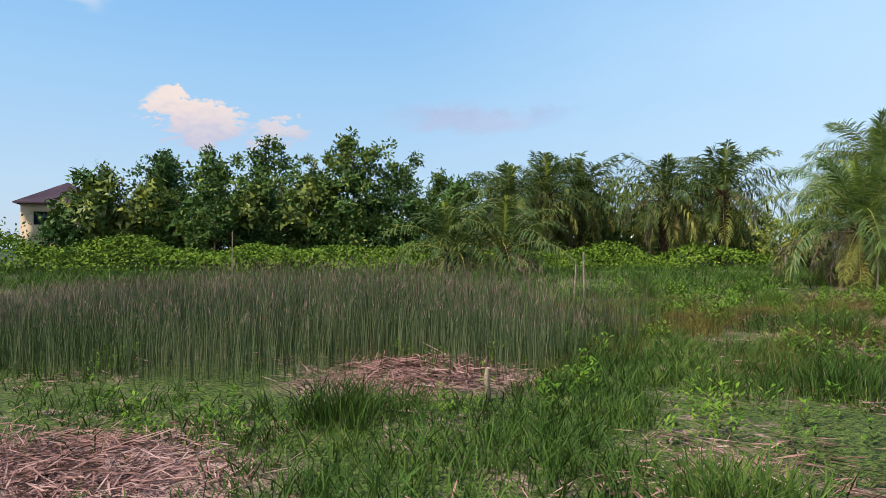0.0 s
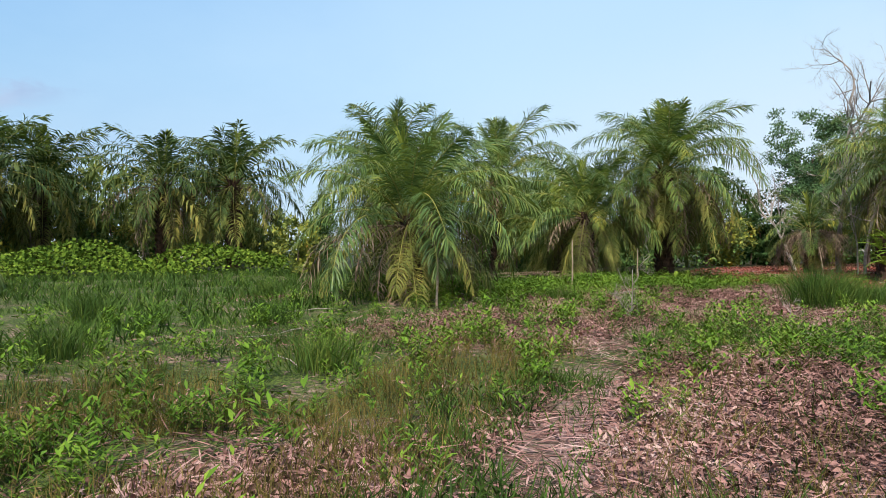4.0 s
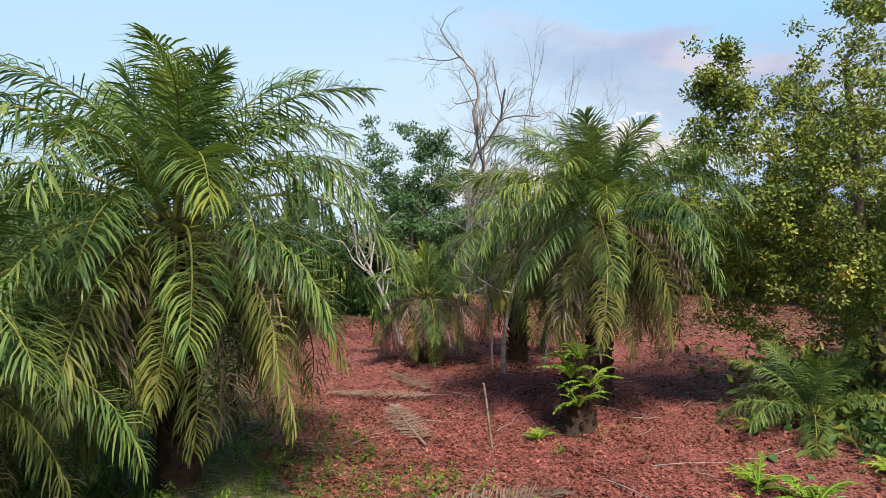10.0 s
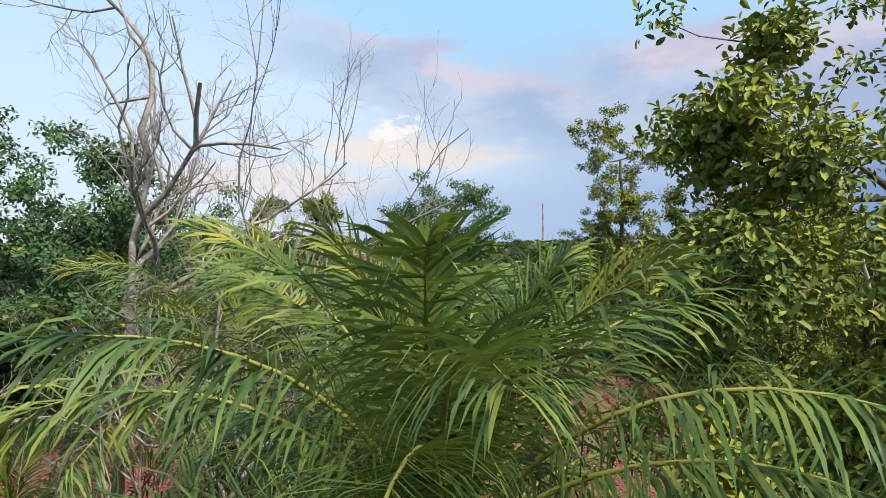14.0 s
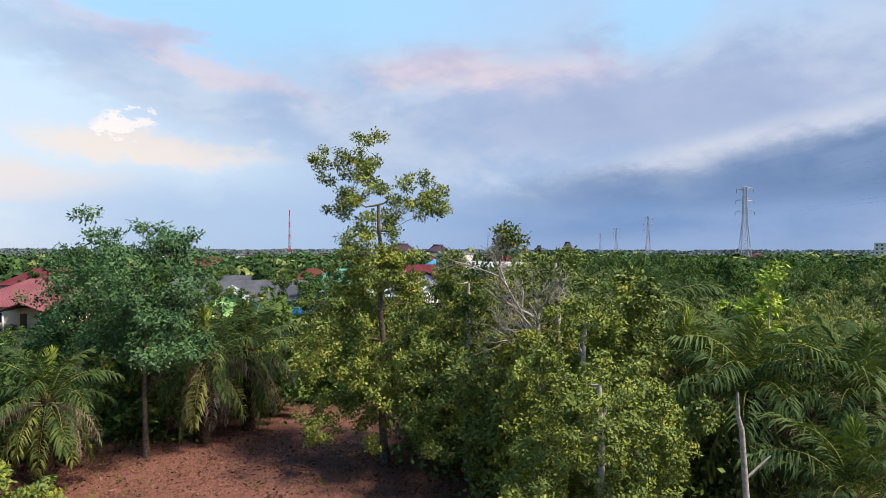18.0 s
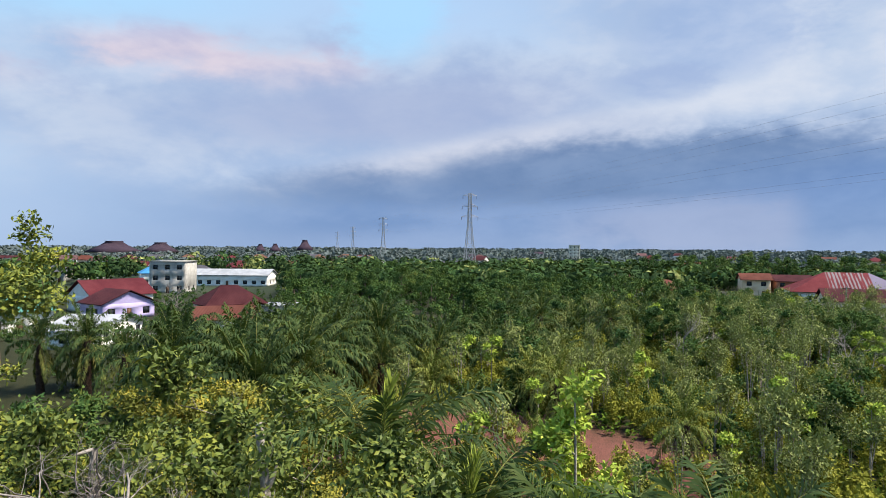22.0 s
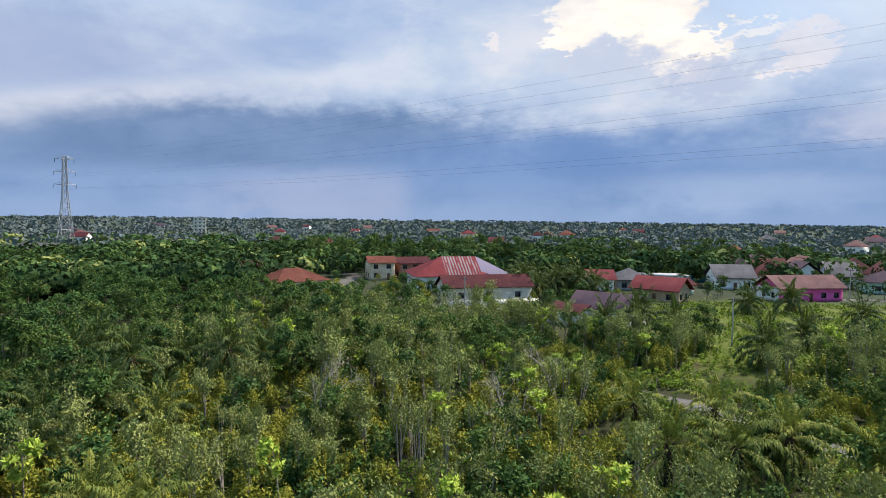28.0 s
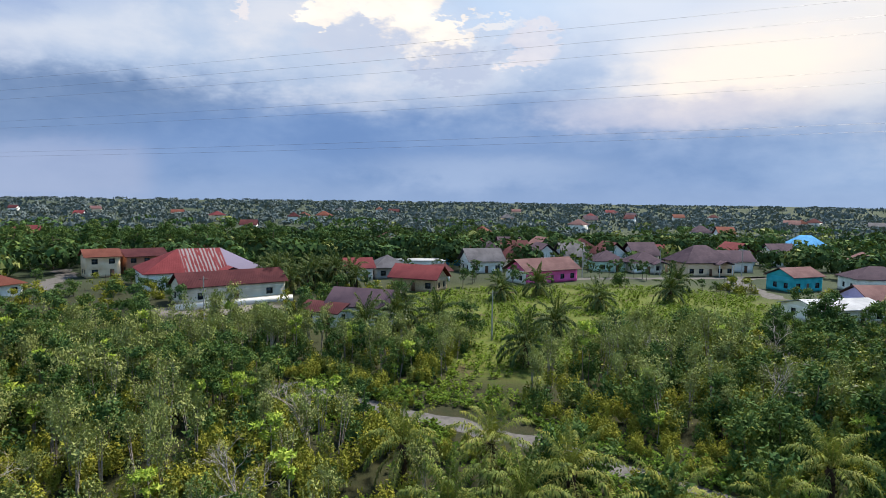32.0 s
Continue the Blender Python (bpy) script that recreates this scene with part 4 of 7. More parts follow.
DENSE = tree_meshes("dense_tree", M["bark_pale"], M["leaf_olive"], 14, [(0, 0, -0.1), (0.3, 0.2, 3), (0.1, -0.2, 6), (0.4, 0.2, 10.5)],
                    [(0, 0, 6.0, 5.0, 4.8, 3.9, 300), (0.3, 0.2, 2.6, 4.9, 4.7, 2.4, 130), (1.0, 0.5, 10.8, 1.8, 1.8, 1.5, 34), (-2.5, -1.5, 9.8, 1.7, 1.7, 1.3, 28)], 92, 0.20, 0.24, 0.44, lumps=8, tight=0.15)
plant_tree(DENSE, 67.4, -7.0, 0, 1.05, label="broad dense tree with olive leaves and pale bare upper twigs", category="tree")
plant_tree(DENSE, 72.8, -5.6, 100, 0.95, label="broad dense tree with olive leaves and pale bare upper twigs", category="tree")
plant_tree(DENSE, 60.0, -2.0, 40, 0.72, label="broad dense tree with olive leaves and pale bare upper twigs", category="tree")
plant_tree(DENSE, 64.5, -5.0, 220, 0.84, label="broad dense tree with olive leaves and pale bare upper twigs", category="tree")
FRESH = tree_meshes("fresh_tree", M["bark_pale"], M["leaf_bright"], 15, [(0, 0, -0.1), (0.1, 0.1, 4), (0.0, 0.2, 8), (0.1, 0, 11.5)],
                    [(0, 0, 9.0, 1.6, 1.6, 3.0, 46), (-1.4, 0.4, 6.4, 1.4, 1.4, 1.3, 24), (1.3, -0.5, 6.6, 1.4, 1.4, 1.4, 24)], 50, 0.34, 0.10, 0.6)
plant_tree(FRESH, 64.7, -18.4, 0, 0.86, label="slim tree with fresh light yellow-green leaves", category="tree")
BARE_TOP = tree_meshes("thin_tree", M["bark_pale"], M["leaf_grey"], 16, [(0, 0, -0.1), (0.1, 0.1, 3), (0.0, 0.2, 6), (0.1, 0, 8.5)],
                       [(0, 0, 6.4, 2.1, 2.1, 2.4, 64)], 24, 0.22, 0.08, 0.45)
plant_tree(BARE_TOP, 84.9, -34.6, 0, 0.84, label="thin tree with white twigs and scant leaves", category="tree")
GOLDEN = tree_meshes("golden_tree", M["bark_dead"], M["leaf_amber"], 18, [(0, 0, -0.1), (0.2, 0.1, 2.5), (0, 0.1, 5.5), (0.2, 0, 8.0)],
                     [(0, 0, 6.0, 4.6, 4.4, 2.6, 200), (0.6, -0.8, 8.4, 2.4, 2.4, 1.2, 60)], 92, 0.17, 0.2, 0.48, lumps=7, tight=0.13)
for _x, _y, _s, _z in ((79.0, -12.6, 1.05, 0), (75.4, -17.2, 0.95, 130), (70.5, -12.0, 0.85, 250)):
    plant_tree(GOLDEN, _x, _y, _z, _s, label="low spreading tree with golden-olive leaves and grey twigs", category="tree")
for _x, _y, _s, _z in ((61.0, 27.4, 0.98, 0), (64.5, 24.5, 0.8, 200)):
    plant_tree(FEATHER, _x, _y, _z, _s, label="dense dark tree beyond the palms", category="tree")

# woodland round the first field
WOOD = [tree_meshes("wood_tree", M["bark"], M["leaf_mid"] if k != 1 else M["leaf_dark"], 40 + k, [(0, 0, -0.1), (0.2, 0.1, 3), (0.1, -0.1, 8 + k)],
                    [(0, 0, 6.0 + k, 3.4, 3.4, 4.2, 95), (1.2, 0.4, 3.2, 3.0, 3.0, 2.4, 45), (-1.2, -0.6, 9.6 + k, 1.8, 1.8, 2.0, 25)], 34, 0.44, 0.20, 0.7) for k in range(3)]
_r = np.random.default_rng(7)
for _x, _y, _s, _k in ((-13.5, 66, 1.02, 0), (-18.0, 68, 1.12, 1), (-9.0, 64, 1.06, 2), (-20.5, 57, 0.7, 0), (-16.5, 59, 0.66, 1), (-4.5, 70, 0.9, 1), (-23, 70, 1.08, 0), (0.5, 72, 0.82, 2), (5, 70, 0.85, 0), (10, 76, 0.85, 1),
                       (-29, 66, 0.95, 1), (-33, 62, 0.75, 2), (-31, 72, 0.95, 2), (-6, 76, 1.1, 0), (16, 80, 0.8, 2), (28, 84, 0.7, 0), (36, 80, 0.75, 1), (-27, 60, 0.62, 2), (45, 76, 0.75, 0), (54, 66, 0.8, 1),
                       (62, 58, 0.8, 2), (70, 48, 0.85, 0), (76, 42, 0.9, 1), (84, 34, 0.9, 2), (90, 28, 0.8, 1), (40, 44, 0.55, 0), (46, 40, 0.6, 1), (52, 44, 0.7, 2), (36, 52, 0.65, 1)):
    plant_tree(WOOD[_k], _x, _y, _r.uniform(0, 360), _s, label="dense broadleaf tree at the field's edge", category="tree", group="trees at the field's edge")

# closed canopy and scrub further on
CANOPY = [tree_meshes("canopy_tree", M["bark"], M["leaf_dark"] if k < 1 else M["leaf_mid"], 60 + k, [(0, 0, -0.1), (0.2, 0.2, 4), (0, 0, 7.5)],
                      [(0, 0, 7.0, 3.1, 3.1, 2.4, 28), (0.8, -0.6, 8.8, 1.6, 1.6, 1.2, 8), (-0.6, 0.4, 4.5, 2.4, 2.4, 1.8, 8)], 40, 0.33, 0.15, 0.66, sides=3, ratio=0.8, single=True, lumps=2, tight=0.1) for k in range(3)]


def shoot_bush(seed, leaf_mat, h, r, shoots, per, leaf, wide=0.5):
    """A bushy shrub of leafy upright shoots."""
    rng = np.random.default_rng(seed)
    wood, crown = Soup(), Soup()
    for i in range(shoots):
        a = i * 2.39996 + rng.normal(0, 0.3)
        q = r * math.sqrt((i + 0.5) / shoots)
        tip = np.array([q * math.cos(a), q * math.sin(a), h * rng.uniform(0.72, 1.0) * (1 - 0.45 * (q / r) ** 2)])
        base = tip * [0.35, 0.35, 0] + [0, 0, -0.05]
        if i % 4 == 0:
            wood.add(*tube([base, base * 0.5 + tip * 0.5, tip], [0.022, 0.015, 0.006], 3))
        t = rng.uniform(0.12, 1.0, per) ** 0.7
        P = base + (tip - base) * t[:, None] + rng.normal(0, 0.11 * r + 0.03, (per, 3)) * [1, 1, 0.6]
        d = rng.normal(0, 0.6, (per, 3)) + [0, 0, 0.3]
        side = unit(P * [1, 1, 0.25] + rng.normal(0, 0.25, (per, 3))) * 0.8 + [0, 0, 0.3]
        L = leaf * rng.uniform(0.6, 1.3, per)
        crown.add(*tri_leaves(P, d, side + rng.normal(0, 0.25, (per, 3)), L, L * wide))
    return wood.mesh("shrub_wood", [M["bark_pale"]]), crown.mesh("shrub_leaves", [leaf_mat])


def plume_tree(seed, leaf_mat, h, r, stems, n, leaf):
    """A thin pale-stemmed tree with a soft upright plume of small leaves."""
    rng = np.random.default_rng(seed)
    wood, crown = Soup(), Soup()
    tips = []
    for i in range(stems):
        a = rng.uniform(0, 6.28)
        q = rng.uniform(0.2, 0.9) * r
        tip = np.array([q * math.cos(a), q * math.sin(a), h * rng.uniform(0.78, 0.98)])
        low = np.array([0.12 * math.cos(a), 0.12 * math.sin(a), 0])
        fork = low * 0.5 + [tip[0] * 0.3, tip[1] * 0.3, h * 0.34]
        wood.add(*tube([low, fork, tip], [0.065, 0.05, 0.012], 3))
        tips += [fork * (1 - f) + tip * f for f in np.linspace(0.4, 1.0, 5)]
        for f in (0.4, 0.55, 0.7, 0.85):
            p = fork * (1 - f) + tip * f
            e = p + [rng.normal(0, r * 0.4), rng.normal(0, r * 0.4), h * 0.13]
            wood.add(*tube([p, e], [0.013, 0.005], 3))
            tips.append(e)
    tips = np.array([q for q in tips if q[2] > h * 0.52])
    P = tips[rng.integers(0, len(tips), n)] + rng.normal(0, 1, (n, 3)) * [r * 0.2, r * 0.2, h * 0.045]
    d = rng.normal(0, 0.7, (n, 3)) + [0, 0, 0.6]
    L = leaf * rng.uniform(0.6, 1.3, n)
    crown.add(*tri_leaves(P, d, unit(P * [1, 1, 0] + [0, 0, 0.2]) * 0.9 + [0, 0, 0.4] + rng.normal(0, 0.35, (n, 3)), L, L * 0.75))
    return wood.mesh("shrub_wood", [M["bark_pale"]]), crown.mesh("shrub_leaves", [leaf_mat])


SLIM = [plume_tree(70, M["leaf_grey"], 6.2, 1.35, 3, 820, 0.20),
        shoot_bush(71, M["leaf_gold"], 2.8, 0.95, 15, 38, 0.25, 0.65),
        shoot_bush(72, M["leaf_mid"], 3.4, 1.0, 14, 28, 0.27, 0.65),
        shoot_bush(73, M["leaf_gold"], 3.4, 0.8, 13, 40, 0.25, 0.62),
        plume_tree(75, M["leaf_grey"], 5.8, 1.1, 4, 360, 0.19),
        tree_meshes("fresh_shrub", M["bark_pale"], M["leaf_bright"], 76, [(0, 0, -0.1), (0.05, 0.05, 2.5), (0, 0, 4.6)], [(0, 0, 4.6, 1.3, 1.3, 0.35, 14), (0.2, 0.1, 3.3, 0.9, 0.9, 0.25, 6)], 20, 0.34, 0.06, 0.34, sides=4, single=True, ratio=0.65),
        shoot_bush(77, M["leaf_dark"], 3.2, 1.3, 20, 24, 0.32, 0.7),
        shoot_bush(78, M["leaf_olive"], 3.2, 0.9, 14, 36, 0.24, 0.65)]

BUSH = [bush_mesh((M["leaf_mid"], M["leaf_dark"], M["leaf_gold"])[k], 90 + k, [(0, 0, -0.1), (0.1, 0.1, 1.2), (0, 0, 2.4)], [(0, 0, 1.7, 1.6, 1.6, 1.4, 14)], 40, 0.27, 0.06, 0.6, sides=3, ratio=0.7, single=True) for k in range(3)]

MIDBUSH = [bush_mesh((M["leaf_mid"], M["leaf_dark"], M["leaf_olive"], M["leaf_gold"])[k], 95 + k, [(0, 0, -0.1), (0.2, 0.1, 2), (0, 0, 4.2)],
                        [(0, 0, 3.2, 2.1, 2.1, 2.0, 34), (0.2, 0.2, 1.3, 2.0, 2.0, 1.2, 20)], 34, 0.33, 0.08, 0.66, sides=3, ratio=0.7, single=True) for k in range(4)]
_r = np.random.default_rng(19)
RINGS = [((-35, 58), (34, 70), 23, 1.2, 1.9), ((76, 21), (92, 13), 9, 0.75, 1.1), ((88, 14), (91, 6), 6, 0.8, 1.15), ((91, 4), (93, -10), 8, 0.9, 1.3), ((80, -9), (64, -13), 9, 0.8, 1.2), ((82, 26), (98, 24), 9, 0.9, 1.4),
         ((50, 38), (76, 30), 12, 0.8, 1.3), ((38, 38), (50, 46), 7, 0.7, 1.1), ((96, 16), (100, -24), 14, 1.0, 1.5), ((36, 1), (48, 4), 8, 0.7, 1.0), ((78, -14), (100, -26), 10, 1.0, 1.4), ((20, 42), (36, 44), 5, 0.5, 0.8)]
for (_ax, _ay), (_bx, _by), _n, _lo, _hi in RINGS:
    for _i in range(_n):
        _t = (_i + _r.uniform(0.1, 0.9)) / _n
        plant_bush(MIDBUSH[2 if _ax in (80, 78) else int(_r.integers(3))], _ax + (_bx - _ax) * _t + _r.normal(0, 1.2), _ay + (_by - _ay) * _t + _r.normal(0, 1.2), _r.uniform(0, 360), _r.uniform(_lo, _hi),
                   label="tall leafy bush growing down to the ground", category="bush", group="bushes round the clearing and field")

HOUSE_SPOTS = []


def clear_of_houses(x, y, pad=2.0):
    return all(math.hypot(x - a, y - b) > r + pad for a, b, r in HOUSE_SPOTS)


def road_near(x, y, w=1.7):
    for (ax, ay), (bx, by) in zip(TRACK, TRACK[1:]):
        t = max(0, min(1, ((x - ax) * (bx - ax) + (y - ay) * (by - ay)) / ((bx - ax) ** 2 + (by - ay) ** 2)))
        if math.hypot(x - ax - t * (bx - ax), y - ay - t * (by - ay)) < w:
            return True
    return False


YARDS = [(40.0, -125.0, 8.0), (58.0, -156.0, 9.0), (30.0, -124.0, 6.0)]
TRACK = [(14, -48), (22, -60), (30.2, -75.9), (36.6, -84.5), (45, -94), (52, -104)]

# ---- houses ----
WALLS = {
    "white": plain_material("white_render", (0.72, 0.70, 0.66), (0.84, 0.83, 0.79), 0.7, 0.85, relief=0.15),
    "peach": plain_material("peach_render", (0.62, 0.46, 0.30), (0.72, 0.55, 0.38), 0.7, 0.85, relief=0.15),
    "cream": plain_material("cream_render", (0.56, 0.50, 0.40), (0.70, 0.64, 0.53), 0.7, 0.85, relief=0.15),
    "brick": plain_material("red_brown_render", (0.34, 0.14, 0.09), (0.44, 0.20, 0.13), 0.7, 0.85, relief=0.2),
    "pink": plain_material("pink_render", (0.70, 0.09, 0.30), (0.80, 0.14, 0.38), 0.7, 0.8, relief=0.15),
    "blue": plain_material("bright_blue_render", (0.03, 0.25, 0.62), (0.05, 0.33, 0.75), 0.7, 0.8, relief=0.15),
    "teal": plain_material("teal_render", (0.02, 0.30, 0.36), (0.04, 0.38, 0.44), 0.7, 0.8, relief=0.15),
    "mint": plain_material("mint_render", (0.45, 0.66, 0.60), (0.55, 0.74, 0.68), 0.7, 0.85, relief=0.15),
    "lime": plain_material("lime_render", (0.35, 0.62, 0.20), (0.42, 0.70, 0.25), 0.7, 0.85, relief=0.15),
    "grey": plain_material("bare_concrete", (0.30, 0.29, 0.27), (0.46, 0.44, 0.41), 0.9, 0.9, relief=0.3),
    "lilac": plain_material("lilac_render", (0.42, 0.36, 0.62), (0.50, 0.44, 0.70), 0.7, 0.85, relief=0.15),
    "timber": plain_material("unpainted_timber", (0.30, 0.21, 0.13), (0.46, 0.35, 0.23), 3.0, 0.85, relief=0.3),
    "dark": plain_material("dark_frame_paint", (0.035, 0.032, 0.030), (0.06, 0.055, 0.05), 3.0, 0.6),
    "doorwood": plain_material("brown_door_paint", (0.10, 0.05, 0.03), (0.16, 0.085, 0.05), 3.0, 0.6),
}


def roof_material(name, a, b, patch=None, rib=2.2):
    """Sheet or tile roof: ribs down the slope, faded and stained patches."""
    m, N = material(name)
    co = N.add("ShaderNodeTexCoord").outputs["Object"]
    x, y, z = N.split(co)
    n = N.noise(co, 0.35, 5.0, 0.65)
    c = N.mix(N.step(n, 0.3, 0.7), a, b)
    c = N.mix(N.math("MULTIPLY", N.noise(co, 5.0, 4.0), 0.3), c, tuple(q * 0.4 for q in a))
    if patch:
        strip = N.math("SINE", N.math("MULTIPLY", x, 7.4))
        rows = N.noise(N.join(N.math("MULTIPLY", x, 1.2), N.math("MULTIPLY", y, 0.22), 0.0), 1.0, 2.0)
        spot = N.math("MULTIPLY", N.step(N.math("ADD", strip, N.math("MULTIPLY", N.math("SUBTRACT", rows, 0.5), 5.0)), 0.1, 0.3), N.step(x, 8.5, 9.0))
        c = N.mix(spot, c, patch)
        c = N.mix(N.step(x, 18.5, 18.8), c, (0.17, 0.15, 0.21))
    w = N.math("SINE", N.math("MULTIPLY", N.math("ADD", x, y), 6.28318 * rib))
    finish(N, principled(N, c, 0.85, 0.0, bump(N, w, 0.35, 0.03), 0.08))
    return m


ROOFS = {
    "red": roof_material("red_sheet_roof", (0.094, 0.018, 0.024), (0.136, 0.033, 0.038)),
    "orange": roof_material("orange_tile_roof", (0.098, 0.033, 0.025), (0.142, 0.052, 0.038)),
    "maroon": roof_material("maroon_sheet_roof", (0.047, 0.013, 0.017), (0.077, 0.024, 0.027)),
    "rose": roof_material("rose_red_tile_roof", (0.178, 0.056, 0.065), (0.252, 0.089, 0.100)),
    "mauve": roof_material("faded_mauve_roof", (0.096, 0.050, 0.053), (0.148, 0.085, 0.085)),
    "purple": roof_material("dark_purple_tile_roof", (0.038, 0.026, 0.041), (0.070, 0.048, 0.065)),
    "slate": roof_material("slate_grey_roof", (0.063, 0.063, 0.074), (0.111, 0.111, 0.126)),
    "metal": roof_material("pale_metal_roof", (0.296, 0.311, 0.333), (0.444, 0.459, 0.488)),
    "blue": roof_material("blue_sheet_roof", (0.044, 0.207, 0.429), (0.081, 0.281, 0.518)),
    "green": roof_material("sea_green_sheet_roof", (0.074, 0.222, 0.178), (0.118, 0.296, 0.237)),
    "rust": roof_material("patched_red_and_silver_roof", (0.118, 0.022, 0.027), (0.166, 0.037, 0.042), (0.178, 0.160, 0.172)),
    "brown": roof_material("brown_tile_roof", (0.118, 0.059, 0.041), (0.178, 0.096, 0.067)),
}


def glass_material():
    m, N = material("dark_window_glass")
    b = N.add("ShaderNodeBsdfPrincipled")
    b.inputs["Base Color"].default_value = (0.02, 0.025, 0.03, 1)
    b.inputs["Roughness"].default_value = 0.05
    finish(N, b.outputs[0])
    return m


GLASS = glass_material()


def box(so, x0, y0, z0, x1, y1, z1, slot=0):
    v = [(x, y, z) for z in (z0, z1) for x, y in ((x0, y0), (x1, y0), (x1, y1), (x0, y1))]
    so.add(v, [(3, 2, 1, 0), (4, 5, 6, 7), (0, 1, 5, 4), (1, 2, 6, 5), (2, 3, 7, 6), (3, 0, 4, 7)], slot)
    return so


def box_mesh(name, mat, *b):
    return box(Soup(), *b).mesh(name, [mat])


def wall_mesh(name, mat, w, h, holes, t=0.18):
    """A wall from x = 0 to w, z = 0 to h, its outside at y = 0, with openings (x0, z0, x1, z1) through it."""
    xs = sorted({0.0, w, *[q for o in holes for q in (o[0], o[2])]})
    zs = sorted({0.0, h, *[q for o in holes for q in (o[1], o[3])]})
    so = Soup()
    for a, b in zip(xs, xs[1:]):
        for c, d in zip(zs, zs[1:]):
            mx, mz = (a + b) / 2, (c + d) / 2
            if not any(o[0] < mx < o[2] and o[1] < mz < o[3] for o in holes):
                box(so, a, 0, c, b, t, d)
    v, f, s = so.arrays()
    v, back = np.unique(v.round(4), axis=0, return_inverse=True)
    return Soup().add(v, back.reshape(-1)[f]).mesh(name, [mat])


def hip_roof(w, d, rise, over, gable, axis="x", thick=0.14):
    """A roof over 0..w by 0..d: hipped, or gabled with its ridge along the axis."""
    x0, x1, y0, y1 = -over, w + over, -over, d + over
    W, D = x1 - x0, y1 - y0
    if gable:
        if axis == "x":
            top = [(x0, (y0 + y1) / 2, rise), (x1, (y0 + y1) / 2, rise)]
        else:
            top = [((x0 + x1) / 2, y0, rise), ((x0 + x1) / 2, y1, rise)]
    elif W >= D:
        top = [(x0 + D / 2, (y0 + y1) / 2, rise), (x1 - D / 2, (y0 + y1) / 2, rise)]
    else:
        top = [((x0 + x1) / 2, y0 + W / 2, rise), ((x0 + x1) / 2, y1 - W / 2, rise)]
    low = [(x0, y0, 0), (x1, y0, 0), (x1, y1, 0), (x0, y1, 0)]
    v = np.array(low + top, float)
    u = v - [0, 0, thick]
    if W >= D and not (gable and axis == "y") or gable and axis == "x":
        f3, f4 = [(1, 2, 5), (3, 0, 4)], [(0, 1, 5, 4), (2, 3, 4, 5)]
    else:
        f3, f4 = [(0, 1, 4), (2, 3, 5)], [(1, 2, 5, 4), (3, 0, 4, 5)]
    if gable:
        f3 = []
    so = Soup()
    so.add(v, f4)
    so.add(u, [q[::-1] for q in f4])
    if f3:
        so.add(v, f3)
        so.add(u, [q[::-1] for q in f3])
    allv = np.concatenate([v, u])
    rim = [(0, 1), (1, 2), (2, 3), (3, 0)] if not gable else ([(0, 1), (2, 3), (1, 5), (5, 2), (3, 4), (4, 0)] if axis == "x" else [(1, 2), (3, 0), (0, 4), (4, 1), (2, 5), (5, 3)])
    so.add(allv, [(a + 6, b + 6, b, a) for a, b in rim])
    return so


def window(parent, x, z, w, h, m):
    fr = Soup()
    for b in ((x, 0, z, x + w, 0.1, z + 0.07), (x, 0, z + h - 0.07, x + w, 0.1, z + h), (x, 0, z + 0.07, x + 0.07, 0.1, z + h - 0.07), (x + w - 0.07, 0, z + 0.07, x + w, 0.1, z + h - 0.07), (x + w / 2 - 0.03, 0.01, z + 0.07, x + w / 2 + 0.03, 0.09, z + h - 0.07)):
        box(fr, *b)
    f = part("window", fr.mesh("window_frame", [WALLS["dark"]]), parent, "", m)
    part("pane", box_mesh("pane", GLASS, x + 0.07, 0.06, z + 0.07, x + w - 0.07, 0.08, z + h - 0.07), f)


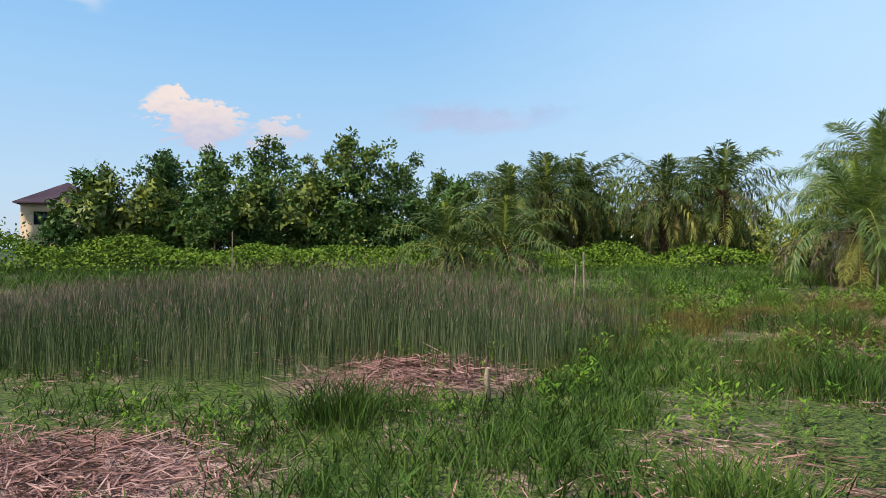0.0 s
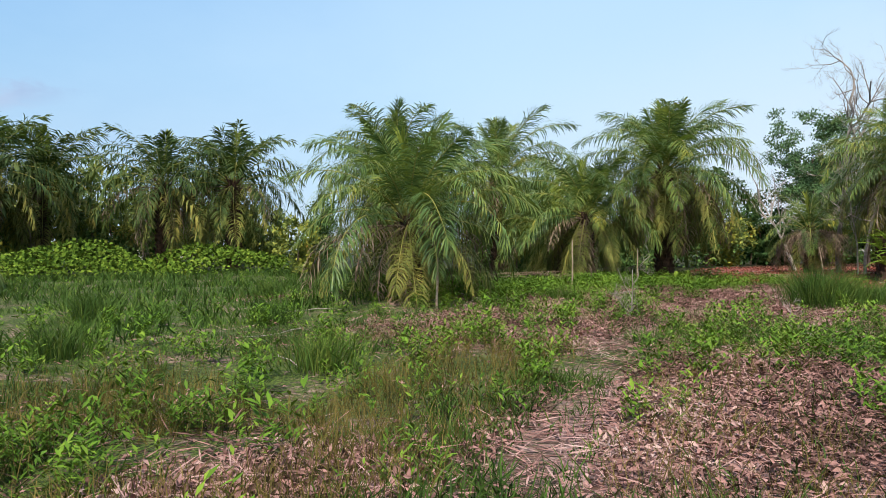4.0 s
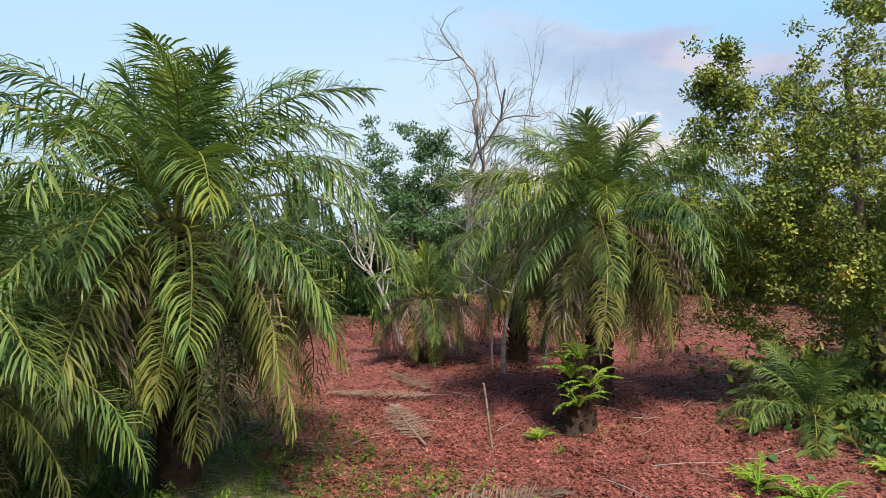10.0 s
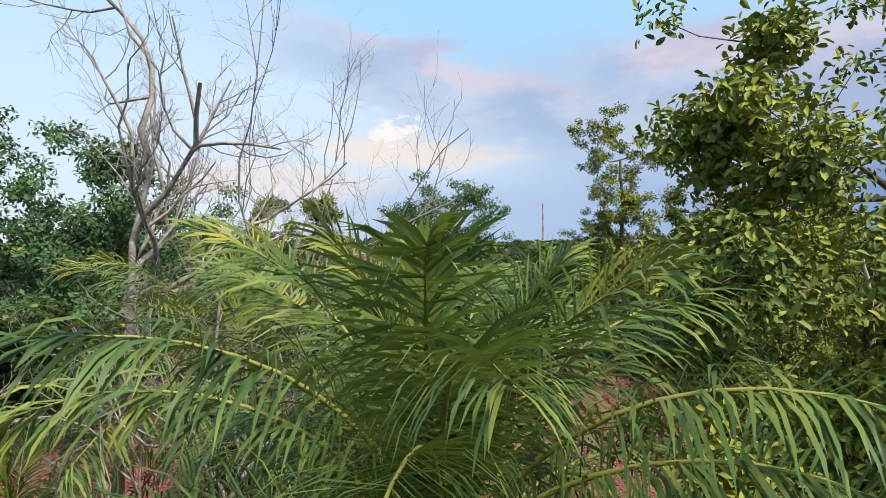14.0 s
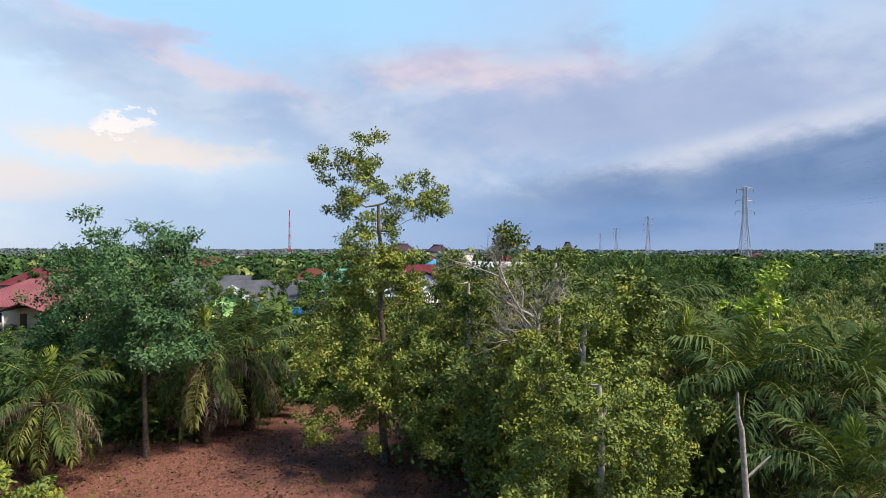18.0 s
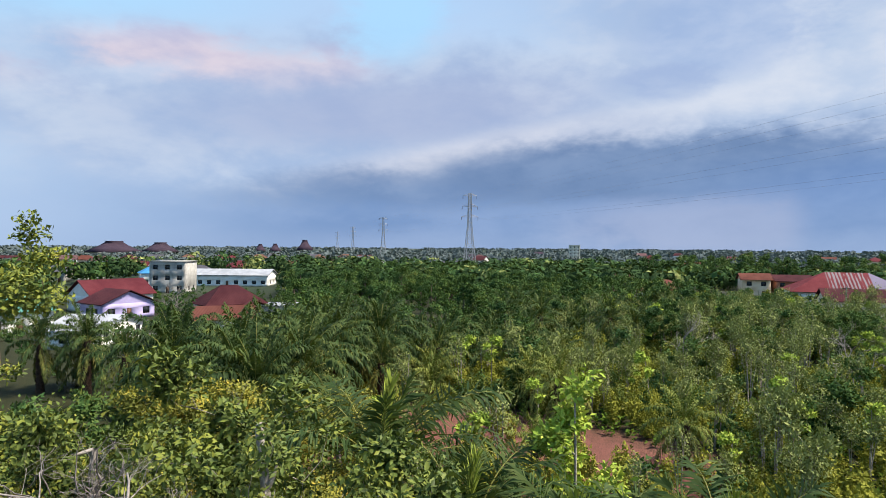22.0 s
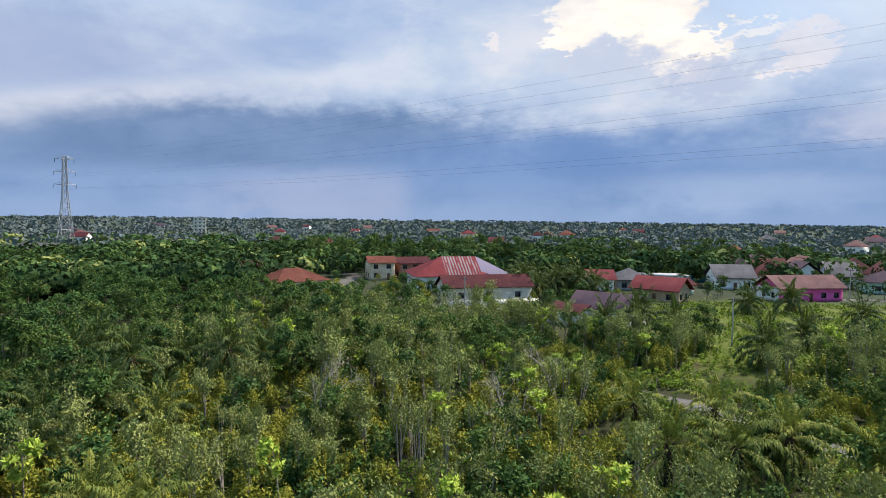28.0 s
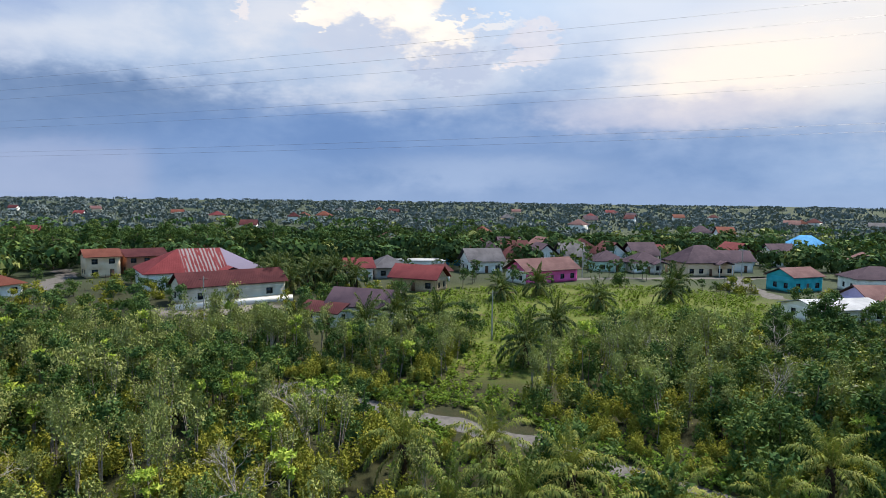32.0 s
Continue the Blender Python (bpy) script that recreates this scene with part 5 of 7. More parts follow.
def house(left, right, depth, h, wall, roof, kind="hip", rise=None, storeys=1, porch=0.0, label="", side="", axis="x", z=0.0, plain=False, over=0.6, name="house", bays=0):
    """A house whose front runs between two ground points, seen from the front."""
    (ax, ay), (bx, by) = left, right
    if ax < 30 and ay < -165:
        h, rise, over = h * 0.98, (rise or 0.28 * depth) * 1.2, 0.85
    w = math.hypot(bx - ax, by - ay)
    rz = math.degrees(math.atan2(by - ay, bx - ax))
    top = thing(name, ax, ay, z, rz, 1.0, label=label, category="house", group="houses of the settlement")
    cx, cy = ax + (w / 2 * math.cos(radians(rz)) - depth / 2 * math.sin(radians(rz))), ay + (w / 2 * math.sin(radians(rz)) + depth / 2 * math.cos(radians(rz)))
    HOUSE_SPOTS.append((cx, cy, max(w, depth) / 2))
    fs = h / storeys
    wm = WALLS[wall]
    front, holes, door = [], [], None
    n = bays or max(2, int(w / 3.2))
    for st in range(storeys):
        for i in range(n):
            x = (i + 0.5) * w / n
            if st == 0 and i == n // 2:
                door = (x - 0.5, 0.0, x + 0.5, min(2.15, fs - 0.4))
                holes.append(door)
            else:
                ww, z0, z1 = (0.75 if w / n > 1.8 else 0.45), st * fs + 0.85, st * fs + min(2.25, fs - 0.45)
                front.append((x - ww, z0, x + ww, z1))
    if plain:
        front = front[:2]
    part("front_wall", wall_mesh("front_wall", wm, w, h, holes + front), top)
    for o in front:
        window(top, o[0], o[1], o[2] - o[0], o[3] - o[1], pose(0, 0.05, 0))
    part("door", box_mesh("door", WALLS["doorwood"], door[0], 0.06, door[1], door[2], 0.11, door[3]), top)
    sm = WALLS[side] if side else wm
    so = [(depth * 0.3 - 0.6, 0.85, depth * 0.3 + 0.6, min(2.2, fs - 0.4)), (depth * 0.7 - 0.6, 0.85, depth * 0.7 + 0.6, min(2.2, fs - 0.4))]
    if plain:
        so = []
    for nm, m in (("side_wall", pose(w, 0.18, 0, 0, 0, 90)), ("side_wall", pose(0, depth - 0.18, 0, 0, 0, -90))):
        L = depth - 0.36
        hs = [(o[0], o[1], min(o[2], L - 0.1), o[3]) for o in so]
        part(nm, wall_mesh("side_wall", sm, L, h, hs), top, "", m)
        for o in hs:
            window(top, o[0], o[1], o[2] - o[0], o[3] - o[1], m @ pose(0, 0.05, 0))
    part("back_wall", wall_mesh("back_wall", sm, w, h, []), top, "", pose(w, depth, 0, 0, 0, 180))
    if kind == "flat":
        part("roof", box_mesh("flat_roof", ROOFS[roof] if roof in ROOFS else WALLS[roof], -0.35, -0.35, h, w + 0.35, depth + 0.35, h + 0.16), top)
    else:
        rise = rise or 0.28 * min(w, depth)
        r = hip_roof(w, depth, rise + 0.14, over, kind == "gable", axis)
        part("roof", r.mesh("roof", [ROOFS[roof]]), top, "", pose(0, 0, h + 0.02))
        if kind == "gable":
            slope = rise / ((depth if axis == "x" else w) / 2 + over)
            hh = slope * (depth if axis == "x" else w) / 2
            for q in ((0.0, w - 0.15) if axis == "x" else (0.0, depth - 0.15)):
                if axis == "x":
                    g = Soup().add([(q, 0, 0), (q + 0.15, 0, 0), (q, depth, 0), (q + 0.15, depth, 0), (q, depth / 2, hh), (q + 0.15, depth / 2, hh)], [(0, 4, 2), (1, 3, 5)])
                else:
                    g = Soup().add([(0, q, 0), (0, q + 0.15, 0), (w, q, 0), (w, q + 0.15, 0), (w / 2, q, hh), (w / 2, q + 0.15, hh)], [(0, 2, 4), (1, 5, 3)])
                g.add(g.v[0], [(0, 1, 5), (0, 5, 4), (2, 4, 5), (2, 5, 3), (0, 2, 3), (0, 3, 1)])
                part("gable", g.mesh("gable", [wm]), top, "", pose(0, 0, h))
    if porch:
        part("porch_roof", hip_roof(porch * 1.6, porch, porch * 0.35, 0.3, True, "y").mesh("porch_roof", [ROOFS[roof] if roof in ROOFS else ROOFS["slate"]]), top, "", pose(w * 0.55, -porch, h - 0.35))
        for q in (0.1, porch * 1.6 - 0.3):
            part("column", box_mesh("column", WALLS["white"], q, 0, 0, q + 0.22, 0.22, h - 0.5), top, "", pose(w * 0.55, -porch + 0.1, 0))
    return top


H = house
H((130.9, -190), (115, -198.7), 12, 3.4, "white", "maroon", label="single-storey white house with maroon hipped roof")
H((109.8, -174), (99.5, -186), 11, 3.0, "white", "orange", label="low house with faded orange hipped roof among bushes")
H((92.8, -215.8), (85, -218.7), 7, 5.6, "peach", "orange", "gable", 1.8, 2, label="two-storey peach house with orange gabled roof")
H((83.6, -220), (73.8, -224.5), 8, 5.2, "brick", "maroon", "gable", 1.8, 2, label="two-storey red-brown house with maroon gabled roof")
H((72, -262), (61, -263), 7, 3.6, "peach", "orange", "gable", 2.2, label="small house with orange gabled roof in trees")
H((51, -263.7), (40, -264.5), 7, 3.6, "peach", "orange", "gable", 2.2, label="small house with orange gabled roof in trees")
H((75.5, -186), (49, -192.5), 17, 4.2, "white", "rust", "hip", 4.8, porch=4.5, label="large white house with patched red and silver roof")
H((66.5, -165.5), (45.5, -173.2), 7.5, 3.5, "cream", "maroon", "gable", 2.6, bays=3, label="long cream building with maroon gabled roof")
H((27, -196), (20.2, -196), 8, 3.4, "white", "red", "gable", 2.0, label="small white house with red gabled roof")
H((19, -198), (9.9, -198), 9, 3.2, "grey", "slate", label="small grey house with slate hipped roof")
H((8, -209), (-5, -209), 8, 3.6, "white", "metal", "flat", label="plain white boxy house with flat roof")
H((19.8, -177.2), (11.1, -169.5), 7.5, 3.2, "timber", "red", "gable", 2.4, label="timber house with red sheet gable roof", axis="x")
H((5.4, -188), (0, -190), 6, 2.8, "white", "maroon", "gable", 1.3, label="small white house with maroon roof")
H((41.5, -139.0), (31.6, -131.8), 8, 3.4, "white", "purple", "gable", 2.6, label="white and blue house with dark purple roof", side="white", bays=3)
H((46.0, -140.0), (40.5, -134.5), 6, 2.6, "white", "maroon", "gable", 1.2, label="low annex with maroon sheet roof")
H((-4, -300), (-18, -296), 10, 4.0, "white", "maroon", "gable", 3.2, label="white house with maroon gable roof", axis="y")
H((-1, -272), (-12, -276), 9, 3.6, "mint", "purple", "gable", 2.8, label="pale house with dark gable roof", axis="y")
H((-19, -279), (-32, -279), 9, 3.6, "peach", "purple", label="orange-walled house with dark hipped roof")
H((-12.6, -228.8), (-19.9, -224.9), 8, 3.4, "blue", "brown", label="blue-walled house with brown hipped roof")
H((-11.9, -205), (-22.7, -204.8), 9, 3.6, "white", "slate", "gable", 3.0, label="white house with dark grey gable roof")
H((-17, -177.6), (-35, -182.0), 8.5, 3.5, "pink", "mauve", "gable", 2.4, label="bright pink house with faded mauve gable roof", side="white")
H((-53, -200.7), (-62, -198.0), 9, 3.4, "mint", "purple", label="pale mint house with dark purple hipped roof", porch=2.5)
H((-62.6, -194), (-72, -192), 9, 3.4, "white", "purple", label="white house with dark hipped roof and carport", porch=3)
H((-73.5, -183), (-89.5, -181), 12, 4.2, "peach", "purple", "hip", 4.0, label="large peach house with dark purple hipped roof", porch=3)
H((-94, -190), (-103, -187), 9, 3.6, "white", "purple", "gable", 2.6, label="white house with dark purple gable roof")
H((-86, -222), (-96, -220), 9, 3.8, "peach", "red", "gable", 2.2, label="house with red gabled roof behind others")
H((-166, -232), (-179, -222), 12, 4.2, "white", "blue", "hip", 4.0, label="white house with bright blue hipped roof")
H((-76.6, -148), (-87, -148.6), 8, 3.8, "teal", "mauve", "gable", 2.0, label="teal-walled house with faded red roof")
H((-92, -143), (-104, -137), 10, 3.6, "white", "purple", label="white house with dark purple hipped roof")
H((-122, -172), (-129, -163), 10, 4.0, "white", "mauve", "gable", 2.8, label="cream house with mauve gable roof", axis="y")
H((-45, -113.5), (-60, -112.0), 10, 2.8, "white", "metal", "gable", 1.2, label="low white house with pale metal roof")
H((-62, -117.0), (-76, -112.0), 10, 3.4, "lilac", "mauve", "gable", 2.4, label="lilac house with weathered mauve roof")
for _i, (_x, _y, _w, _ro, _wa) in enumerate(((-27, -212, 9, "maroon", "white"), (-38, -214, 9, "purple", "white"), (-49, -213, 8, "slate", "white"), (-24, -226, 9, "purple", "peach"), (-34, -228, 9, "maroon", "white"), (-45, -230, 9, "mauve", "white"),
                                             (-56, -228, 9, "purple", "mint"), (-66, -216, 9, "maroon", "white"), (-76, -212, 9, "purple", "white"), (-30, -246, 9, "red", "white"), (-42, -248, 9, "purple", "white"), (-55, -246, 9, "mauve", "peach"), (-68, -238, 9, "maroon", "white"), (-112, -206, 10, "red", "white"), (-124, -198, 10, "purple", "white"))):
    H((_x, _y), (_x - _w, _y + 1.0), 9.5, 3.8, _wa, _ro, "gable" if _i % 3 else "hip", 3.5, label="%s-walled house with %s roof in a close row" % (_wa, _ro), axis="y" if _i % 2 else "x", over=0.5)
# settlement on the near side
H((161.0, -70.0), (158.0, -81.0), 8, 3.8, "white", "maroon", "hip", 3.4, label="white house with brown-maroon hipped roof and porch", porch=3)
H((156.4, -78.0), (150.7, -83.5), 7, 3.4, "grey", "metal", "flat", label="unfinished grey block house with metal roof")
H((246, -108), (237, -114.7), 10, 10.0, "grey", "grey", "flat", storeys=3, label="three-storey bare concrete building")
H((200.5, -68), (201.4, -83), 10, 3.6, "white", "red", "gable", 3.4, label="house with bright red gable roof")
H((184, -62), (184, -73), 9, 3.2, "lilac", "maroon", "gable", 2.6, label="lilac house with maroon gable roof", axis="y")
H((269, -136), (244, -153), 12, 4.2, "white", "metal", "gable", 2.0, label="long shed with pale metal roof")
H((149.8, -60), (145, -68.3), 8, 2.7, "white", "orange", "gable", 1.9, label="low house with orange tiled roof")
H((149, -44), (157, -55), 8, 2.7, "white", "metal", "gable", 1.6, label="low white shed with pale metal roof", axis="y")
H((160.5, -11), (152.2, -23.6), 15, 2.7, "blue", "slate", "gable", 3.0, label="house with bright blue wall and slate roof")
H((153, -9), (151, -14.5), 7, 3.0, "lime", "metal", "gable", 2.2, label="house with lime-green gable wall", axis="y")
H((168, -6), (164, -18), 10, 3.8, "white", "slate", "gable", 2.6, label="house with slate-blue sheet roof")
H((238, -16), (232, -34), 14, 4.4, "peach", "orange", "hip", 4.6, label="house with broad orange hipped roof")
H((210, 22), (206, 6), 12, 3.8, "white", "red", "hip", 3.6, label="house with broad red hipped roof")
H((161, 24), (154, 11), 13, 3.2, "peach", "rose", "hip", 3.6, porch=3.5, label="house with rose-red hipped roof and white porch")
H((178, -36), (175, -49), 10, 3.8, "white", "green", "hip", 3.2, label="house with sea-green sheet roof")
H((196, -36), (191, -46), 9, 3.6, "white", "orange", "hip", 3.0, label="house with orange hipped roof")
H((250, 20), (249, 2), 12, 5.0, "white", "blue", "gable", 3.0, label="hall with blue sheet roof")
H((338, -641), (327, -646), 10, 18.0, "cream", "metal", "flat", storeys=5, label="distant five-storey cream building above the trees")
H((107, -1.5), (106, -6.5), 3, 2.3, "white", "metal", "flat", label="low white outbuilding at the end of a lane")
_r = np.random.default_rng(55)
for _i in range(64):
    _a, _q = _r.uniform(70, 146), _r.uniform(230, 660)
    _x, _y = 60 + _q * math.sin(radians(_a)), _q * math.cos(radians(_a))
    if not clear_of_houses(_x, _y, 12):
        continue
    _t = radians(-_a - 90 + _r.uniform(-30, 30)) + math.pi / 2
    _w = _r.uniform(9, 15)
    _ro = str(_r.choice(["red", "orange", "maroon", "mauve", "slate", "metal", "blue", "brown"]))
    H((_x, _y), (_x + _w * math.cos(_t), _y + _w * math.sin(_t)), 9, _r.uniform(3.4, 5.0), str(_r.choice(["white", "white", "peach", "grey"])), _ro, str(_r.choice(["hip", "gable"])), 3.0, label="distant house with %s roof among trees" % _ro, plain=True)
for _i in range(44):
    _a, _q = _r.uniform(146, 240), _r.uniform(330, 1000)
    _x, _y = 60 + _q * math.sin(radians(_a)), -20 + _q * math.cos(radians(_a))
    if not clear_of_houses(_x, _y, 12):
        continue
    _t = radians(-_a + _r.uniform(-30, 30)) 
    _w = _r.uniform(8, 13)
    _ro = str(_r.choice(["red", "orange", "maroon", "purple", "slate", "mauve"]))
    H((_x, _y), (_x + _w * math.cos(_t), _y + _w * math.sin(_t)), 10, _r.uniform(3.6, 6.0), str(_r.choice(["white", "white", "peach"])), _ro, str(_r.choice(["hip", "gable"])), 3.2, label="distant house with %s roof among trees" % _ro, plain=True)

# two-storey house beyond the first field
H((-44, 66), (-37, 69), 8, 6.4, "peach", "purple", "hip", 2.4, 2, label="two-storey cream house with dark purple roof")
H((27.5, 88), (33, 88), 7, 3.0, "white", "red", "gable", 2.0, label="small house with red roof seen between palms")


# ---- pylons, wires and masts ----
STEEL = plain_material("galvanised_steel", (0.30, 0.31, 0.33), (0.42, 0.43, 0.45), 2.0, 0.5, 0.6)
MASTRED = plain_material("red_mast_paint", (0.50, 0.05, 0.04), (0.60, 0.08, 0.06), 2.0, 0.6)
WIRE = plain_material("dark_wire", (0.12, 0.12, 0.13), (0.18, 0.18, 0.20), 2.0, 0.5, 0.5)
ARMS = ((38.0, 6.5), (46.0, 6.0), (54.0, 5.5))


def bar(so, a, b, r=0.12):
    so.add(*tube([a, b], [r, r], 4))


def pylon(x, y, rz, s=1.0):
    top = thing("pylon", x, y, 0, rz, s, label="tall galvanised steel lattice power pylon", category="pylon", group="pylons of the power line")
    zs = [0, 10, 18, 25, 31, 36, 41, 46, 51, 56]
    half = np.interp(zs, [0, 31, 56], [4.2, 1.5, 0.9])
    brace = Soup()
    for sx, sy in ((1, 1), (1, -1), (-1, -1), (-1, 1)):
        part("leg", Soup().add(*tube([(sx * q, sy * q, z) for q, z in zip(half, zs)], np.full(len(zs), 0.22), 4)).mesh("pylon_leg", [STEEL]), top)
    for (z0, a), (z1, b) in zip(zip(zs, half), zip(zs[1:], half[1:])):
        for c in range(4):
            ca, sa = math.cos(c * math.pi / 2), math.sin(c * math.pi / 2)

            def rot(px, py, pz):
                return (px * ca - py * sa, px * sa + py * ca, pz)
            bar(brace, rot(a, -a, z0), rot(b, b, z1))
            bar(brace, rot(a, a, z0), rot(b, -b, z1))
            bar(brace, rot(b, -b, z1), rot(b, b, z1))
    part("bracing", brace.mesh("pylon_bracing", [STEEL]), top)
    for z, reach in ARMS:
        for sg in (1, -1):
            arm = Soup()
            for q in (-0.9, 0.9):
                bar(arm, (sg * 0.9, q, z), (sg * reach, 0, z + 0.3), 0.14)
                bar(arm, (sg * 0.9, q, z + 2.0), (sg * reach, 0, z + 0.3), 0.11)
            part("crossarm", arm.mesh("crossarm", [STEEL]), top)
            ins = Soup()
            bar(ins, (sg * reach, 0, z + 0.2), (sg * reach, 0, z - 2.2), 0.16)
            part("insulator", ins.mesh("insulator", [WALLS["dark"]]), top)
    return top


LINE = [(-90, -58), (315, -404), (628, -672), (978, -986), (1330, -1300)]
_t = math.degrees(math.atan2(LINE[1][1] - LINE[0][1], LINE[1][0] - LINE[0][0])) - 90
for _x, _y in LINE:
    pylon(_x, _y, _t)
_side = Vector((math.cos(radians(_t)), math.sin(radians(_t)), 0))
for (_ax, _ay), (_bx, _by) in zip(LINE, LINE[1:]):
    for _z, _reach in (*ARMS, (58.0, 0.4)):
        for _sg in (1, -1):
            if _z > 56 and _sg < 0:
                continue
            _o = _side * (_sg * _reach)
            _k = np.linspace(0, 1, 25)
            _p = np.stack([_ax + _o.x + (_bx - _ax) * _k, _ay + _o.y + (_by - _ay) * _k, (_z - 2.2 if _z < 56 else 56.0) - 48 * 0.25 * _k * (1 - _k)], 1)
            tagged(new("power_line", Soup().add(*tube(_p, np.full(25, 0.016), 4)).mesh("power_line", [WIRE])), "thin dark overhead conductor wire between pylons", "power line", "wires of the power line")


def mast(x, y, h):
    top = thing("radio_mast", x, y, 0, 0, 1, label="slender red and white lattice radio mast", category="mast")
    n = 8
    for i in range(n):
        so = Soup()
        a, b = 1.6 - 1.1 * i / n, 1.6 - 1.1 * (i + 1) / n
        z0, z1 = h * i / n, h * (i + 1) / n
        for c in range(4):
            t0, t1 = c * math.pi / 2, (c + 1) * math.pi / 2
            bar(so, (a * math.cos(t0), a * math.sin(t0), z0), (b * math.cos(t0), b * math.sin(t0), z1), 0.2)
            bar(so, (a * math.cos(t0), a * math.sin(t0), z0), (b * math.cos(t1), b * math.sin(t1), z1), 0.14)
        part("mast_section", so.mesh("mast_section", [MASTRED if i % 2 else STEEL]), top)


mast(850, -250, 62)


def great_hall(x, y, w, h, rz):
    top = thing("great_hall", x, y, 0, rz, 1, label="distant hall with tall flared dark traditional roof", category="hall")
    part("wall", box_mesh("hall_wall", WALLS["white"], -w / 2, -w / 4, 0, w / 2, w / 4, h * 0.32), top)
    so = Soup()
    prof = [(1.3, 0.26), (0.72, 0.60), (0.36, 0.94), (0.42, 1.0)]
    ring = [[(sx * w / 2 * k, sy * w / 4 * k, h * z) for sx, sy in ((-1, -1), (1, -1), (1, 1), (-1, 1))] for k, z in prof]
    v = [q for r in ring for q in r]
    f = [(i * 4 + j, i * 4 + (j + 1) % 4, i * 4 + 4 + (j + 1) % 4, i * 4 + 4 + j) for i in range(len(prof) - 1) for j in range(4)] + [(12, 13, 14, 15), (3, 2, 1, 0)]
    part("roof", so.add(v, f).mesh("hall_roof", [ROOFS["purple"]]), top)


great_hall(1020, -890, 52, 27, -42)
great_hall(980, -780, 34, 19, -42)
great_hall(960, -730, 30, 18, -42)
great_hall(900, -440, 60, 20, -60)
great_hall(940, -530, 50, 19, -55)


def parked_car(x, y, rz):
    top = thing("car", x, y, 0, rz, 1, label="dark parked family car with tinted windows", category="car")
    body = Soup()
    prof = [(-2.1, 0.35), (-2.1, 0.95), (-1.3, 1.05), (1.7, 1.1), (2.1, 0.95), (2.15, 0.35)]
    v = [(a, sy * 0.85, b) for sy in (-1, 1) for a, b in prof]
    body.add(v, [(i, (i + 1) % 6, (i + 1) % 6 + 6, i + 6) for i in range(6)])
    body.add(v, [(0, 2, 1), (0, 3, 2), (0, 5, 3), (5, 4, 3), (6, 7, 8), (6, 8, 9), (6, 9, 11), (11, 9, 10)])
    part("body", body.mesh("car_body", [WALLS["dark"]]), top)
    cab = Soup()
    lo, hi = [(-1.0, 1.06), (1.75, 1.1)], [(-0.4, 1.65), (1.5, 1.68)]
    c = [(a, sy * (0.82 if b < 1.3 else 0.68), b) for sy in (-1, 1) for a, b in (*lo, hi[1], hi[0])]
    cab.add(c, [(0, 1, 2, 3), (7, 6, 5, 4), (3, 2, 6, 7), (0, 3, 7, 4), (1, 5, 6, 2)])
    part("cabin", cab.mesh("car_cabin", [GLASS]), top, "tinted glass cabin")
    for a in (-1.35, 1.35):
        for b in (-0.8, 0.8):
            part("wheel", Soup().add(*tube([(a, b - 0.1, 0.32), (a, b + 0.1, 0.32)], [0.32, 0.32], 12)).mesh("wheel", [WALLS["dark"]]), top)


parked_car(148.5, -56.2, 20)


def ribbon(name, pts, width, mat, label, z=0.03):
    p = np.array(pts, float)
    k = np.linspace(0, 1, len(p) * 8)
    q = np.stack([np.interp(k, np.linspace(0, 1, len(p)), p[:, i]) for i in range(2)], 1)
    for _ in range(6):
        q[1:-1] = (q[:-2] + 2 * q[1:-1] + q[2:]) / 4
    d = unit(np.gradient(q, axis=0))
    nrm = np.stack([-d[:, 1], d[:, 0]], 1)
    wob = 1 + 0.25 * np.sin(k * 37) + 0.15 * np.sin(k * 83 + 1)
    a, b = q + nrm * (width / 2 * wob)[:, None], q - nrm * (width / 2 * wob[::-1])[:, None]
    v = np.concatenate([np.column_stack([a, np.full(len(a), z)]), np.column_stack([b, np.full(len(b), z)])])
    n = len(a)
    i = np.arange(n - 1)
    tagged(new(name, Soup().add(v, np.stack([i, i + n, i + n + 1, i + 1], 1)).mesh(name, [mat])), label, "road", kind="structure")


HOUSE_SPOTS.extend(YARDS)
ribbon("track", TRACK, 3.0, M["sand"], "pale sandy track through the scrub")
ribbon("road", [(-64, -140), (-72, -158), (-80, -172), (-96, -176)], 4.5, M["sand"], "pale gravel road among houses")
ribbon("road", [(-30, -186), (-50, -184), (-70, -178), (-96, -176)], 4.0, M["sand"], "pale lane before the houses")
ribbon("lane", [(94, 2), (100, -3), (112, -8), (130, -20)], 5.0, M["sand"], "pale lane beyond the clearing")
ribbon("lane", [(168, -44), (157, -56), (150, -66)], 6.0, M["sand"], "pale lane beside the white house")
ribbon("track", [(96, -196), (101, -205), (98, -222), (104, -240)], 5.0, M["sand"], "sandy way between bushes")


def utility_pole(x, y, h=8.0):
    top = thing("utility_pole", x, y, 0, 0, 1, label="slim concrete utility pole beside the houses", category="utility pole", group="utility poles")
    part("pole", Soup().add(*tube([(0, 0, -0.2), (0, 0, h)], [0.15, 0.09], 8)).mesh("pole", [WALLS["grey"]], True), top)
    part("crossarm", box_mesh("crossarm", WALLS["dark"], -0.8, -0.06, h - 0.5, 0.8, 0.06, h - 0.38), top)


for _x, _y in ((62.0, -147.0), (-40.0, -187.5), (-66.0, -186.0), (-90.0, -178.5), (18.5, -119.0)):
    utility_pole(_x, _y)


